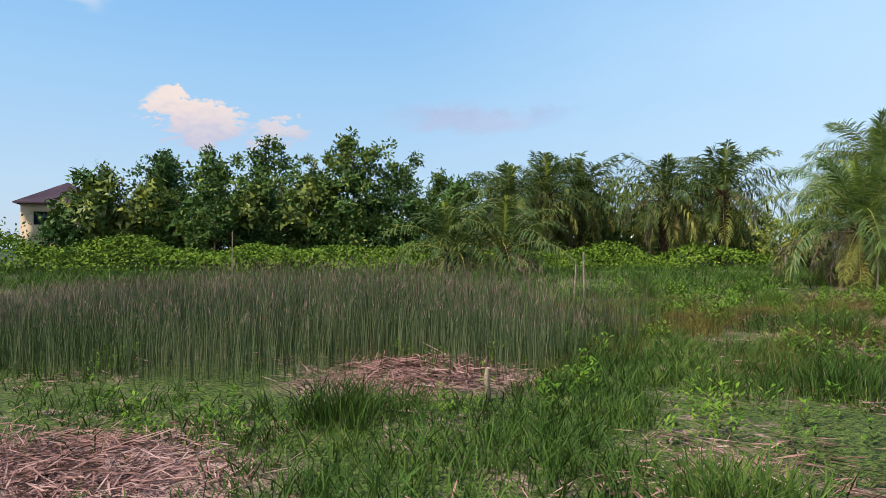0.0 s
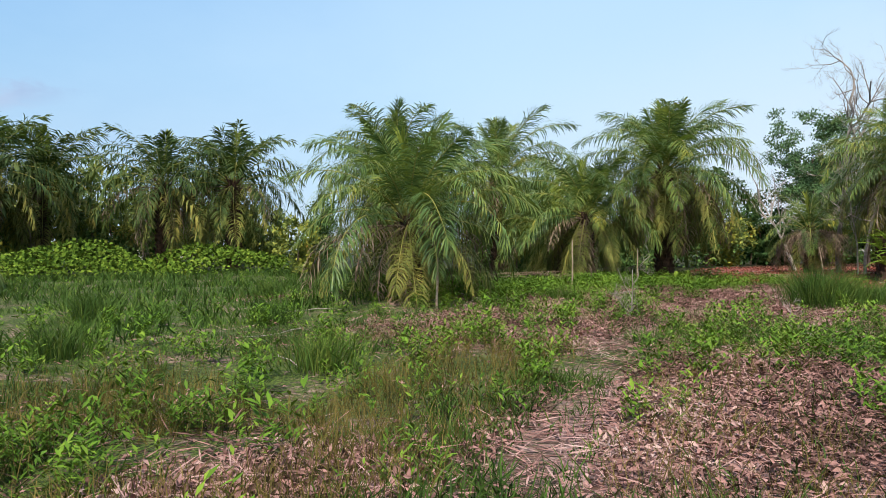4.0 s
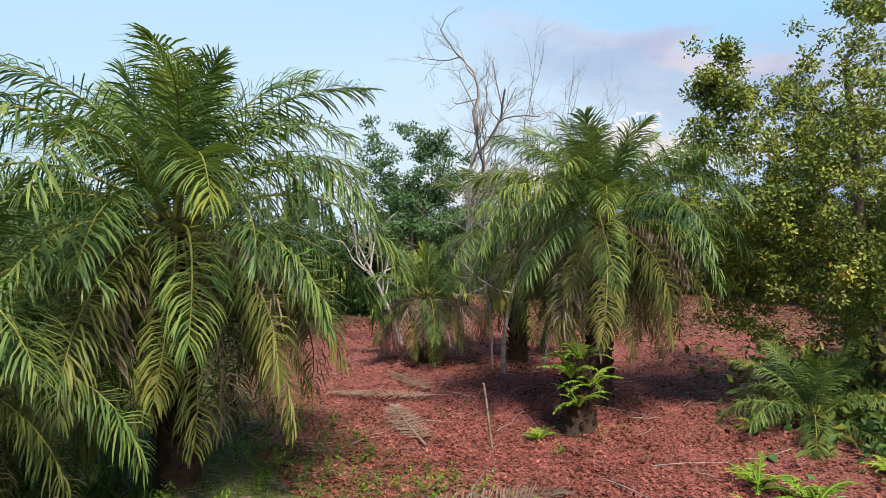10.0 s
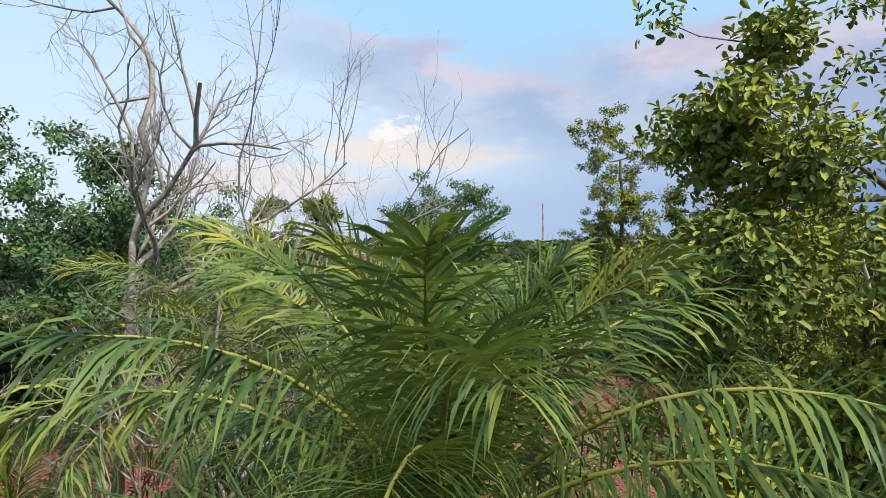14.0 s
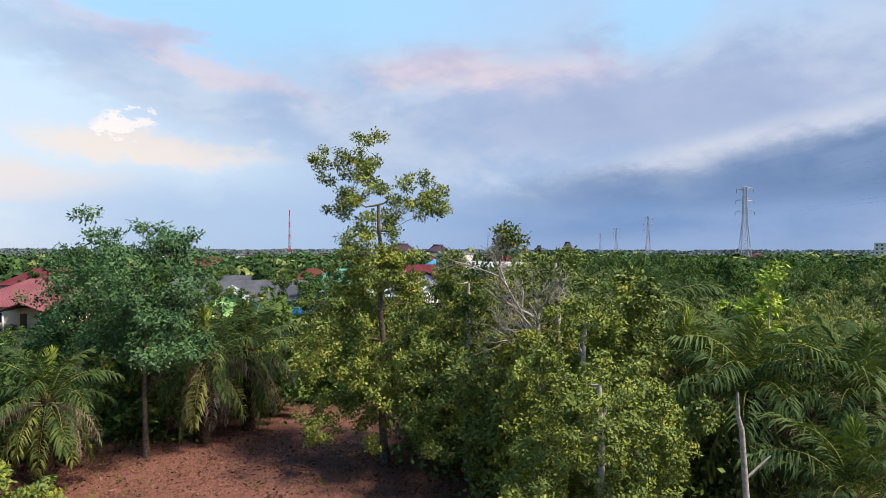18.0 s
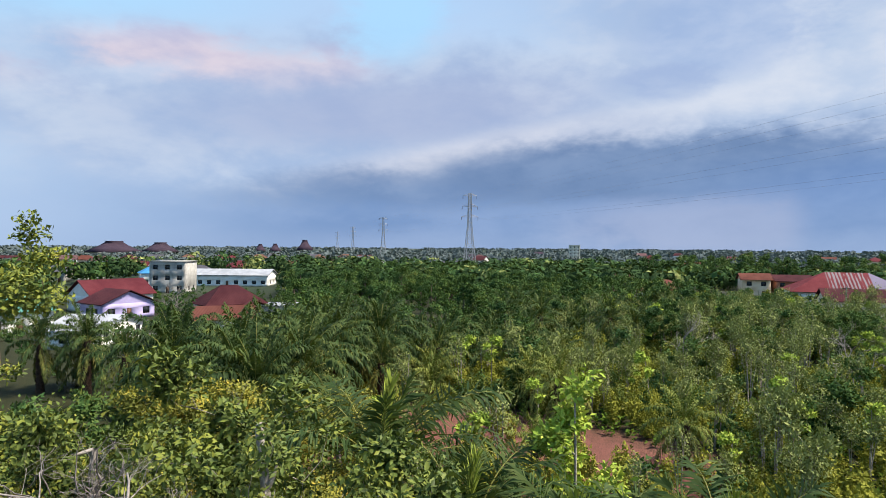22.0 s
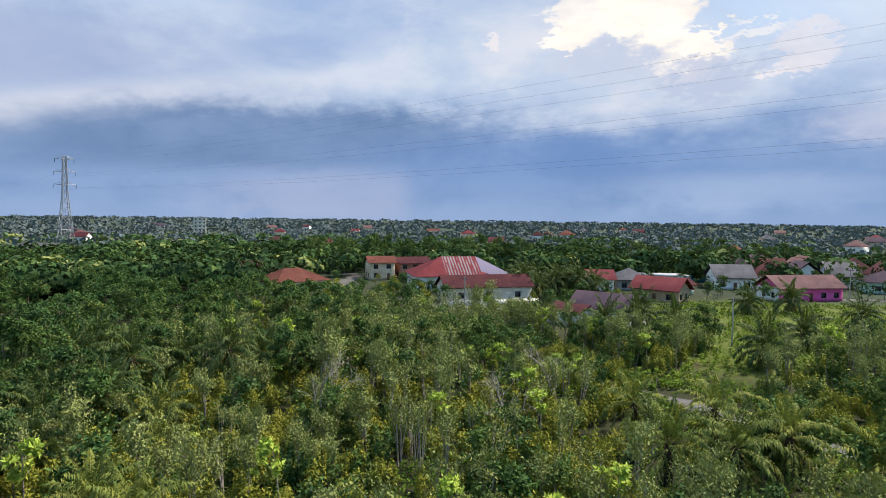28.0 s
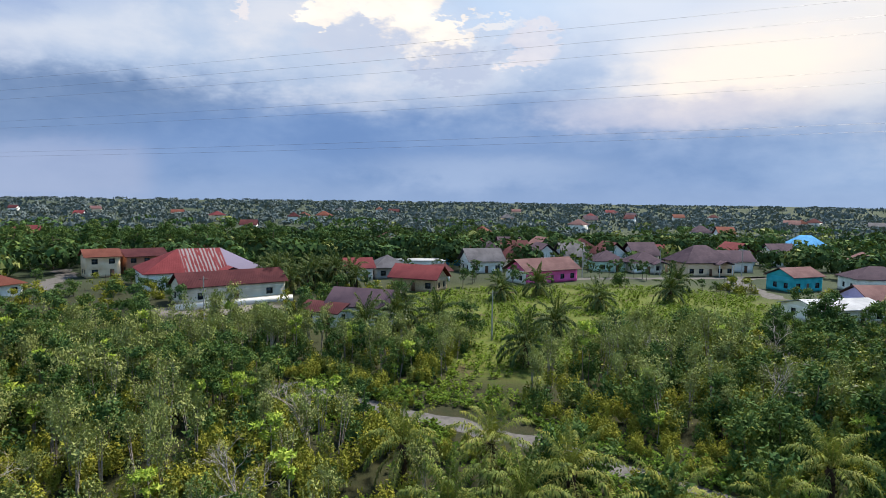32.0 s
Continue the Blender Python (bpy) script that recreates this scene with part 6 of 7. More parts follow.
def boundary_wall(pts, h=1.3):
    for (ax, ay), (bx, by) in zip(pts, pts[1:]):
        w = math.hypot(bx - ax, by - ay)
        top = thing("boundary_wall", ax, ay, 0, math.degrees(math.atan2(by - ay, bx - ax)), 1, label="low white rendered boundary wall before a house", category="wall")
        part("panel", box_mesh("panel", WALLS["white"], 0, 0, 0, w, 0.15, h), top)
        part("coping", box_mesh("coping", WALLS["grey"], -0.05, -0.05, h + 0.003, w + 0.05, 0.2, h + 0.08), top)


boundary_wall([(67.5, -158.5), (44.5, -166.5)])

# ---- woods and scrub, by stretches of the plan ----
def in_meadow(x, y):
    t = max(0.0, min(1.0, ((x - 2) * 31 + (y + 126) * 34) / (31 * 31 + 34 * 34)))
    tongue = math.hypot(x - 2 - 31 * t, y + 126 - 34 * t) < 12 - 7 * t
    return tongue or ((x + 12) / 48) ** 2 + ((y + 140) / 34) ** 2 < 1


def mesh_arrays(me):
    v = np.empty(len(me.vertices) * 3, np.float32)
    me.vertices.foreach_get("co", v)
    f = np.empty(len(me.loops), np.int32)
    me.loops.foreach_get("vertex_index", f)
    s = np.empty(len(me.polygons), np.int32)
    me.polygons.foreach_get("material_index", s)
    return v.reshape(-1, 3).astype(float), f.reshape(-1, 3), s.astype(int)


def scatter_woods():
    rng = np.random.default_rng(11)
    count = 0
    while count < 230:
        x, y = rng.uniform(60, 215), rng.uniform(-215, -40)
        # the wooded wedge between the settlement and the scrub
        line = -62 - (x - 95) * 1.0
        if open_lane(x, y) or x < 98 and y > -98 or y > -30 - (x - 90) * 0.45 or abs(y - line) > 70 or in_meadow(x, y) or not clear_of_houses(x, y, 4):
            continue
        if x < 140 and y < -150:
            continue
        plant_tree(CANOPY[int(rng.integers(3))], x, y, rng.uniform(0, 360), rng.uniform(0.75, 1.05), 0.0, label="dark green tree in a closed canopy", category="tree", group="trees of the wood")
        count += 1


def scatter_scrub():
    rng = np.random.default_rng(12)
    raw = {}

    def soup_of(i, j):
        if (i, j) not in raw:
            me = SLIM[i][j]
            v = np.empty(len(me.vertices) * 3, np.float32)
            me.vertices.foreach_get("co", v)
            f = np.empty(len(me.loops), np.int32)
            me.loops.foreach_get("vertex_index", f)
            raw[i, j] = (v.reshape(-1, 3).astype(float), f.reshape(-1, 3), np.zeros(len(f) // 3, int))
        return raw[i, j]

    singles = 0
    wood, crown = Soup(), Soup()
    leafs = [M["leaf_grey"], M["leaf_gold"], M["leaf_mid"], M["leaf_gold"], M["leaf_grey"], M["leaf_bright"], M["leaf_dark"], M["leaf_olive"]]
    for i in range(4300):
        x, y = rng.uniform(-8, 105), rng.uniform(-128, -30) if i < 3700 else rng.uniform(-66, -40)
        if y > -28 - abs(x - 62) * 0.12 or x > 102 + (y + 60) * -0.25 or in_meadow(x, y) or road_near(x, y, 3.4 if 29 < x < 39 else 2.0) or not clear_of_houses(x, y, 3):
            continue
        if (math.hypot((x - 76) / 13, (y + 42) / 6) < 1 or math.hypot((x - 88) / 9, (y + 40) / 8) < 1) and rng.random() < 0.93 or math.hypot((x - 62) / 7, (y + 60) / 5) < 1 and rng.random() < 0.8:
            continue
        tall = noise.noise(Vector((x * 0.05, y * 0.05, 1.0)))
        zone = noise.noise(Vector((x * 0.07, y * 0.07, 4.0))) + 0.4 * noise.noise(Vector((x * 0.2, y * 0.2, 6.0)))
        if y > -84 and zone < 0.25:
            odds = [0.06, 0.50, 0.05, 0.24, 0.04, 0.02, 0.04, 0.05]
        elif x < 34:
            odds = [0.22, 0.16, 0.10, 0.14, 0.06, 0.03, 0.07, 0.22]
        elif zone < 0.12:
            odds = [0.17, 0.14, 0.20, 0.13, 0.07, 0.06, 0.09, 0.14]
        else:
            odds = [0.17, 0.20, 0.14, 0.18, 0.06, 0.05, 0.07, 0.13]
        k = int(rng.choice(8, p=odds))
        if any(math.hypot(x - a, y - b) < (4.4 if a < 50 else 3.0) for a, b in SCRUB_PALMS):
            continue
        s = rng.uniform(0.6, 1.0) + 0.4 * max(0, tall) + (0.15 if y < -75 else 0)
        if road_near(x, y, 9.0):
            s *= 0.42 if 29 < x < 41 else 0.75
            k = 1 if k in (0, 4) else k
        rz = rng.uniform(0, 360)
        if singles < 300 and -80 < y < -38 and 25 < x < 85:
            singles += 1
            plant_tree(SLIM[k], x, y, rz, s, 0.0, "shrub", label=("tall plume-like shrub with dull grey-green leaves", "bushy shrub with golden yellow-green leaves", "upright shrub with mid-green leaves", "slender upright shrub with yellow-green leaves", "thin pale-stemmed shrub, half bare", "slim shrub with a fresh light-green top", "rounded dark green shrub", "olive-green leafy shrub among golden scrub")[k], category="shrub", group="shrubs of the scrubland")
        else:
            m = pose(x, y, 0, rng.normal(0, 4), rng.normal(0, 4), rz) @ Matrix.Diagonal((s * rng.uniform(0.8, 1.25), s, s * rng.uniform(0.85, 1.3), 1))
            if k in (0, 4, 5):
                wood.placed(soup_of(k, 0), m)
            crown.placed(soup_of(k, 1), m, k)
    for _ in range(190):
        x, y = rng.uniform(4, 104), rng.uniform(-134, -84)
        if in_meadow(x, y) or road_near(x, y, 5) or not clear_of_houses(x, y, 4) or noise.noise(Vector((x * 0.06, y * 0.06, 22.0))) < (-0.05 if x > 36 else 0.22):
            continue
        plant_tree(CANOPY[int(rng.integers(3))], x, y, rng.uniform(0, 360), rng.uniform(0.5, 0.78), 0.0, label="dark green tree rising from the scrub", category="tree", group="trees in the scrub")
    for _ in range(90):
        x, y = rng.uniform(8, 100), rng.uniform(-126, -52)
        if in_meadow(x, y) or road_near(x, y, 4) or not clear_of_houses(x, y, 3) or noise.noise(Vector((x * 0.03, y * 0.03, 2.0))) < -0.1:
            continue
        plant_bush(MIDBUSH[int(rng.integers(2))], x, y, rng.uniform(0, 360), rng.uniform(0.7, 1.25), label="rounded dark green bush in the scrub", category="bush", group="dark bushes in the scrub")
    top = tagged(new("scrub", crown.mesh("scrub", leafs)), "thick mixed scrub in yellow-green and dull green", "scrub", kind="stuff")
    part("stems", wood.mesh("scrub_stems", [M["bark_dead"]]), top, "pale thin stems")["kind"] = "stuff"


def scatter_far():
    """Woods out to the horizon: rounded clumps of leaf masses, thinning to open ground in places."""
    rng = np.random.default_rng(13)
    so = Soup()
    n = 15000
    az = rng.uniform(40, 262, n)
    r = 170 * (22 ** (rng.random(n) ** 1.9))
    for a, q in zip(az, r):
        x, y = 60 + q * math.sin(radians(a)), -20 + q * math.cos(radians(a))
        if in_meadow(x, y) or not clear_of_houses(x, y, 2.5 if q < 260 else 9):
            continue
        if q < 260 and open_lane(x, y):
            continue
        if a > 165 and (q < 205 or y > -205 and x > -110) or (a < 165 and q < 170):
            continue
        patch = noise.noise(Vector((x / 130, y / 130, 5.0))) + 0.5 * noise.noise(Vector((x / 40, y / 40, 9.0)))
        if patch < -0.2 and rng.random() < 0.75 and q > 300:
            continue
        s = 1 + q / 1100
        tall = 1.0 + 0.5 * max(0.0, patch)
        h, w = rng.uniform(5.5, 10.0) * tall * (1.0 if q < 320 else 0.66) * (1 + q / 6000), rng.uniform(2.8, 5.0) * s * (1.0 if q < 380 else 1.5)
        m = 60 if q < 420 else 26 if q < 900 else 12
        d = unit(rng.normal(size=(m, 3)) + [0, 0, 0.3]) * [1, 1, 0.85]
        P = d * [w, w, h * 0.42] * rng.uniform(0.7, 1.0, (m, 1)) + [x, y, h * 0.56]
        L = rng.uniform(0.7, 1.4, m) * s * (1.0 if q < 420 else 1.5 if q < 900 else 2.2)
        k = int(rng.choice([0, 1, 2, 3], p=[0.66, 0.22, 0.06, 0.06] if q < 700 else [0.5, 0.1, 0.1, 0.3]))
        side = unit(np.cross(d, rng.normal(size=(m, 3))))
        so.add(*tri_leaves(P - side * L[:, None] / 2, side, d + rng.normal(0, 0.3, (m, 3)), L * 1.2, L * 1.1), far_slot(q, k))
    tagged(new("far_woods", so.mesh("far_woods", [M["far"], M["leaf_dark"], M["leaf_mid"], M["leaf_grey"], M["far_hazed"]])), "distant mixed woods reaching to the horizon", "woods", kind="stuff")


def open_lane(x, y):
    """Open ground before the near settlement."""
    a = math.degrees(math.atan2(x - 57.0, y))
    b = math.degrees(math.atan2(x - 44.0, y - 14.0))
    return 112 < a < 131 and x > 108 or 85 < b < 97 and x < 165


def scatter_verges():
    """Bushes between the scrub and the houses, and at the meadow's edges."""
    rng = np.random.default_rng(17)
    placed = 0
    rough = Soup()
    shapes = [mesh_arrays(me) for me in BUSH]
    while placed < 420:
        x, y = rng.uniform(-110, 130), rng.uniform(-235, -60)
        edge = abs(((x + 12) / 48) ** 2 + ((y + 140) / 34) ** 2 - 1.15) < 0.28
        west = -78 < x < 8 and -120 < y < -58
        north = 30 < x < 130 and -205 < y < -128
        if not (edge or west or north) or in_meadow(x, y) or road_near(x, y, 3.5) or not clear_of_houses(x, y, 1.5):
            continue
        if not west and rng.random() < 0.4:
            continue
        k = int(rng.integers(3))
        if west and rng.random() < 0.62:
            plant_bush(MIDBUSH[int(rng.integers(3))], x, y, rng.uniform(0, 360), rng.uniform(0.8, 1.45), label="tall rounded olive-green bush by the meadow", category="bush", group="tall bushes by the meadow")
            placed += 1
            continue
        v, f, s = shapes[k]
        rough.placed((v, f, np.where(s > 0, k + 1, 0)), pose(x, y, gz(x, y), 0, 0, rng.uniform(0, 360)) @ Matrix.Scale(rng.uniform(0.7, 1.6), 4))
        placed += 1
    for _ in range(1500):
        x, y = rng.uniform(100, 240), rng.uniform(-130, 40)
        if not open_lane(x, y) or not clear_of_houses(x, y, 1.0) or math.hypot(x - 149, y + 57) < 6:
            continue
        k = int(rng.integers(3))
        v, f, s = shapes[k]
        rough.placed((v, f, np.where(s > 0, min(k, 1) + 1, 0)), pose(x, y, 0, 0, 0, rng.uniform(0, 360)) @ Matrix.Scale(rng.uniform(0.3, 0.75), 4))
    tagged(new("rough_bushes", rough.mesh("rough_bushes", [M["bark"], M["leaf_mid"], M["leaf_dark"], M["leaf_gold"]])), "rounded green bushes in rough ground near houses", "bushes", kind="stuff")


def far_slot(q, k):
    """Woods further out take the greyer leaf that has haze in its colour."""
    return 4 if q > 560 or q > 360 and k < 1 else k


def scatter_gardens():
    """Trees among and behind the houses."""
    rng = np.random.default_rng(18)
    for x0, y0, x1, y1, n, lo, hi in ((110, -100, 235, 40, 95, 0.55, 0.85), (16, -300, 135, -238, 52, 0.95, 1.45), (-70, -330, 18, -262, 40, 0.8, 1.2), (-108, -240, 30, -176, 70, 0.32, 0.6), (-190, -300, -100, -215, 34, 0.6, 1.0)):
        k = 0
        while k < n:
            x, y = rng.uniform(x0, x1), rng.uniform(y0, y1)
            if not clear_of_houses(x, y, 1.5) or open_lane(x, y):
                continue
            k += 1
            plant_tree(CANOPY[int(rng.integers(3))], x, y, rng.uniform(0, 360), rng.uniform(lo, hi), 0.0, "garden_tree", label="green garden tree standing among the houses", category="tree", group="trees among the houses")


scatter_gardens()
scatter_verges()
scatter_woods()
scatter_scrub()
scatter_far()

# ---- plants and litter of the first field ----
FLIGHT = np.array([(0, 0), (1.2, 5), (2.5, 7.3), (4.2, 9.4), (7.0, 11.8), (10.3, 13.6), (14.8, 15.5), (21.1, 17.1), (27.7, 17.8), (35.8, 16.9)])


def from_flight(p):
    d = np.full(len(p), 1e9)
    for a, b in zip(FLIGHT, FLIGHT[1:]):
        t = np.clip(((p - a) @ (b - a)) / ((b - a) @ (b - a)), 0, 1)
        d = np.minimum(d, np.linalg.norm(p - a - t[:, None] * (b - a), axis=1))
    return d


def heights(p):
    return np.array([gz(a, b) for a, b in p])


def in_red(p, k=1.0):
    return ((p[:, 0] - 60) / 30.6) ** 2 + ((p[:, 1] - 12) / 19) ** 2 < k


def in_straw(p, k=1.0):
    hit = np.zeros(len(p), bool)
    wob = patchy(p, 0.5, 33.0) * 0.6
    for cx, cy, rx, ry in STRAW_ZONES:
        hit |= ((p[:, 0] - cx) / rx) ** 2 + ((p[:, 1] - cy) / ry) ** 2 < k + wob
    return hit


def patchy(p, scale, seed):
    return np.array([noise.noise(Vector((a * scale, b * scale, seed))) for a, b in p])


def field_points(rng, n, near=0.5, reach=9.0):
    """Points over the field, denser near the flight."""
    a = np.column_stack([rng.uniform(-32, 40, n), rng.uniform(1.0, 48, n)])
    t = rng.random(int(n * near * 2)) * 0.86
    k = t * (len(FLIGHT) - 1)
    i = k.astype(int)
    b = FLIGHT[i] + (FLIGHT[i + 1] - FLIGHT[i]) * (k - i)[:, None] + rng.normal(0, reach * 0.45, (len(t), 2))
    p = np.concatenate([a[: int(n * (1 - near))], b])[:n]
    return p[(p[:, 1] > 0.8) & (np.hypot(p[:, 0] - 3.6, p[:, 1] - 13.6) > 0.95)]


def make_grass():
    rng = np.random.default_rng(21)
    p = field_points(rng, 24000, 0.6, 7.0)
    keep = (patchy(p, 0.30, 2.0) + 0.5 * patchy(p, 0.9, 8.0) > -0.06) & ~in_red(p, 1.05) & (~in_straw(p) | (rng.random(len(p)) < 0.2))
    p = p[keep]
    z = heights(p)
    n = 9
    P = np.repeat(np.column_stack([p, z]), n, 0)
    P[:, :2] += rng.normal(0, 0.07, (len(P), 2))
    size = np.repeat(rng.uniform(0.6, 1.3, len(p)) * (1 + 0.5 * np.clip(patchy(p, 0.12, 4.0), -0.5, 1)), n)
    L = rng.uniform(0.10, 0.28, len(P)) * size
    d = rng.normal(0, 0.42, (len(P), 3)) * [1, 1, 0] + [0, 0, 1]
    so = Soup().add(*blades(P, d, L, rng.uniform(0.006, 0.014, len(P)), rng.uniform(0.2, 1.2, len(P)), rng))
    # coarser tufts further from the flight
    p = np.column_stack([rng.uniform(-36, 34, 16000), rng.uniform(6, 50, 16000)])
    p = p[(from_flight(p) > 7.0) & ~in_red(p, 1.05) & ~in_straw(p) & (patchy(p, 0.25, 2.0) > -0.25)]
    P = np.repeat(np.column_stack([p, heights(p)]), 6, 0)
    P[:, :2] += rng.normal(0, 0.16, (len(P), 2))
    L = rng.uniform(0.2, 0.55, len(P)) * np.repeat(rng.uniform(0.6, 1.3, len(p)), 6)
    d = rng.normal(0, 0.4, (len(P), 3)) * [1, 1, 0] + [0, 0, 1]
    so.add(*blades(P, d, L, rng.uniform(0.02, 0.045, len(P)), rng.uniform(0.2, 1.2, len(P)), rng))
    tagged(new("grass", so.mesh("grass", [M["grass"]])), "patchy green field grass mixed with dry blades", "grass", kind="stuff")


def make_reeds():
    rng = np.random.default_rng(22)
    n = 60000
    p = rng.uniform(-1, 1, (n, 2)) * [8.5, 5.0] + [-4.0, 10.8]
    q = np.hypot((p[:, 0] + 4.0) / 7.4, (p[:, 1] - 10.8) / 4.3) + 0.35 * patchy(p, 0.35, 14.0)
    p = p[(q < 0.72 + 0.34 * rng.random(n)) & (rng.random(n) < 0.75)]
    sparse = rng.uniform(-1, 1, (1500, 2)) * [3.0, 2.5] + [3.0, 7.0]
    p = np.concatenate([p, sparse[patchy(sparse, 0.8, 15.0) > 0.0]])
    p = p[(from_flight(p) > 0.9) & (p[:, 1] > 6.4 - 0.2 * p[:, 0]) & (np.hypot(p[:, 0] - 3.5, p[:, 1] - 12.9) > 1.7)]
    P = np.column_stack([p, heights(p)])
    d = rng.normal(0, 0.07, (len(P), 3)) + [0, 0, 1]
    hump = np.exp(-(((P[:, 0] + 1.4) / 5.5) ** 2) - (((P[:, 1] - 11.0) / 4.0) ** 2))
    L = rng.uniform(0.6, 0.95, len(P)) * (0.66 + 0.8 * hump) * np.where((P[:, 0] > 1.5) & (P[:, 1] < 9.5), 0.6, 1.0)
    so = Soup().add(*blades(P, d, L, rng.uniform(0.005, 0.010, len(P)), rng.uniform(0.02, 0.25, len(P)), rng))
    k = rng.random(len(P)) < 0.8
    tip = P[k] + unit(d[k]) * (L[k] * rng.uniform(0.8, 1.02, k.sum()))[:, None]
    so.add(*leaves(tip, d[k] + rng.normal(0, 0.25, (k.sum(), 3)), rng.normal(0, 1, (k.sum(), 3)), rng.uniform(0.07, 0.17, k.sum()), rng.uniform(0.004, 0.008, k.sum())), 1)
    tagged(new("reed_bed", so.mesh("reed_bed", [M["reed"], M["reed_head"]])), "dense stand of thin grey-green reeds in wet ground", "reeds", kind="stuff")


def make_sedge():
    """Fine olive-brown grass in the damp ground round the pool."""
    rng = np.random.default_rng(36)
    p = np.concatenate([rng.normal(0, 1, (5200, 2)) * [2.6, 1.7] + [3.6, 11.2], rng.normal(0, 1, (2600, 2)) * [4.0, 1.4] + [7.0, 15.0]])
    p = p[(from_flight(p) > 0.5) & (np.hypot(p[:, 0] - 3.6, p[:, 1] - 13.7) > 1.15) & (patchy(p, 0.6, 16.0) > -0.15)]
    P = np.repeat(np.column_stack([p, heights(p)]), 7, 0)
    P[:, :2] += rng.normal(0, 0.10, (len(P), 2))
    d = rng.normal(0, 0.3, (len(P), 3)) * [1, 1, 0] + [0, 0, 1]
    so = Soup().add(*blades(P, d, rng.uniform(0.12, 0.42, len(P)), rng.uniform(0.003, 0.007, len(P)), rng.uniform(0.2, 1.0, len(P)), rng))
    tagged(new("sedge", so.mesh("sedge", [M["sedge"]])), "fine olive-brown sedge in damp ground round a pool", "sedge", kind="stuff")


def weed_soup(rng, p, z, size, n_leaf, leaf, wide=0.30):
    n = len(p)
    P = np.repeat(np.column_stack([p, z]), n_leaf, 0)
    s = np.repeat(size, n_leaf)
    hgt = rng.random(len(P)) * s * 0.8
    a = rng.uniform(0, 2 * np.pi, len(P))
    out = np.column_stack([np.cos(a), np.sin(a), np.zeros(len(P))])
    stem = np.repeat(rng.integers(0, 1000, n), n_leaf) + rng.integers(0, 4, len(P))
    P[:, :2] += np.column_stack([np.cos(stem * 1.7), np.sin(stem * 2.3)]) * (s * 0.18)[:, None]
    P[:, 2] += hgt
    d = out + [0, 0, 0.55] + rng.normal(0, 0.2, (len(P), 3))
    L = leaf * s / 0.35 * rng.uniform(0.6, 1.25, len(P))
    return leaves(P, d, rng.normal(0, 0.2, (len(P), 3)) + [0, 0, 1], L, L * wide, 0.2)


def make_weeds():
    rng = np.random.default_rng(23)
    p = field_points(rng, 7600, 0.6)
    p = p[(patchy(p, 0.33, 12.0) + 0.5 * patchy(p, 1.1, 3.0) > 0.04) & ~in_red(p, 1.0) & (from_flight(p) > 0.35) & (~in_straw(p) | (rng.random(len(p)) < 0.3))]
    tuft = p[rng.integers(0, len(p), len(p) // 2)]
    tuft = tuft[rng.integers(0, len(tuft) // 5, len(tuft))] + rng.normal(0, 0.15, (len(tuft), 2))
    p = np.concatenate([p[::2], tuft[from_flight(tuft) > 0.4]])
    so = Soup().add(*weed_soup(rng, p, heights(p), rng.uniform(0.15, 0.42, len(p)), 26, 0.078))
    edge = rng.uniform([22, 2], [38, 31], (2600, 2))
    q = ((edge[:, 0] - 60) / 30.6) ** 2 + ((edge[:, 1] - 12) / 19) ** 2
    edge = edge[(q > 0.9) & (q < 1.17)]
    so.add(*weed_soup(rng, edge, heights(edge), rng.uniform(0.2, 0.55, len(edge)), 24, 0.085))
    lush = np.concatenate([rng.uniform([2, 8], [28, 25], (230, 2)), rng.normal(0, 1, (90, 2)) * [3.0, 2.4] + [13, 14.5]])
    lush = np.concatenate([lush, rng.uniform([15, 20], [27, 26], (120, 2)), rng.uniform([14, 17], [21, 23], (90, 2))])
    lush = np.concatenate([lush, rng.uniform([22, 18.5], [31, 26], (230, 2)), rng.uniform([24, 9], [31, 15], (90, 2))])
    lush = lush[from_flight(lush) > 0.4]
    lush = lush[rng.random(len(lush)) < 0.8]
    lush = np.repeat(lush, 8, 0) + rng.normal(0, 0.11, (len(lush) * 8, 2))
    so.add(*weed_soup(rng, lush, heights(lush), rng.uniform(0.22, 0.58, len(lush)), 22, 0.074))
    red = np.concatenate([rng.uniform([26, -8], [92, 30], (700, 2)), rng.uniform([56, -6], [92, 28], (1500, 2))])
    red = red[in_red(red, 0.95) & (patchy(red, 0.25, 6.0) > 0.1)]
    so.add(*weed_soup(rng, red, heights(red), rng.uniform(0.15, 0.4, len(red)), 16, 0.13))
    tagged(new("weeds", so.mesh("weeds", [M["weed"]])), "low bright green broadleaf weeds over the field", "weeds", kind="stuff")


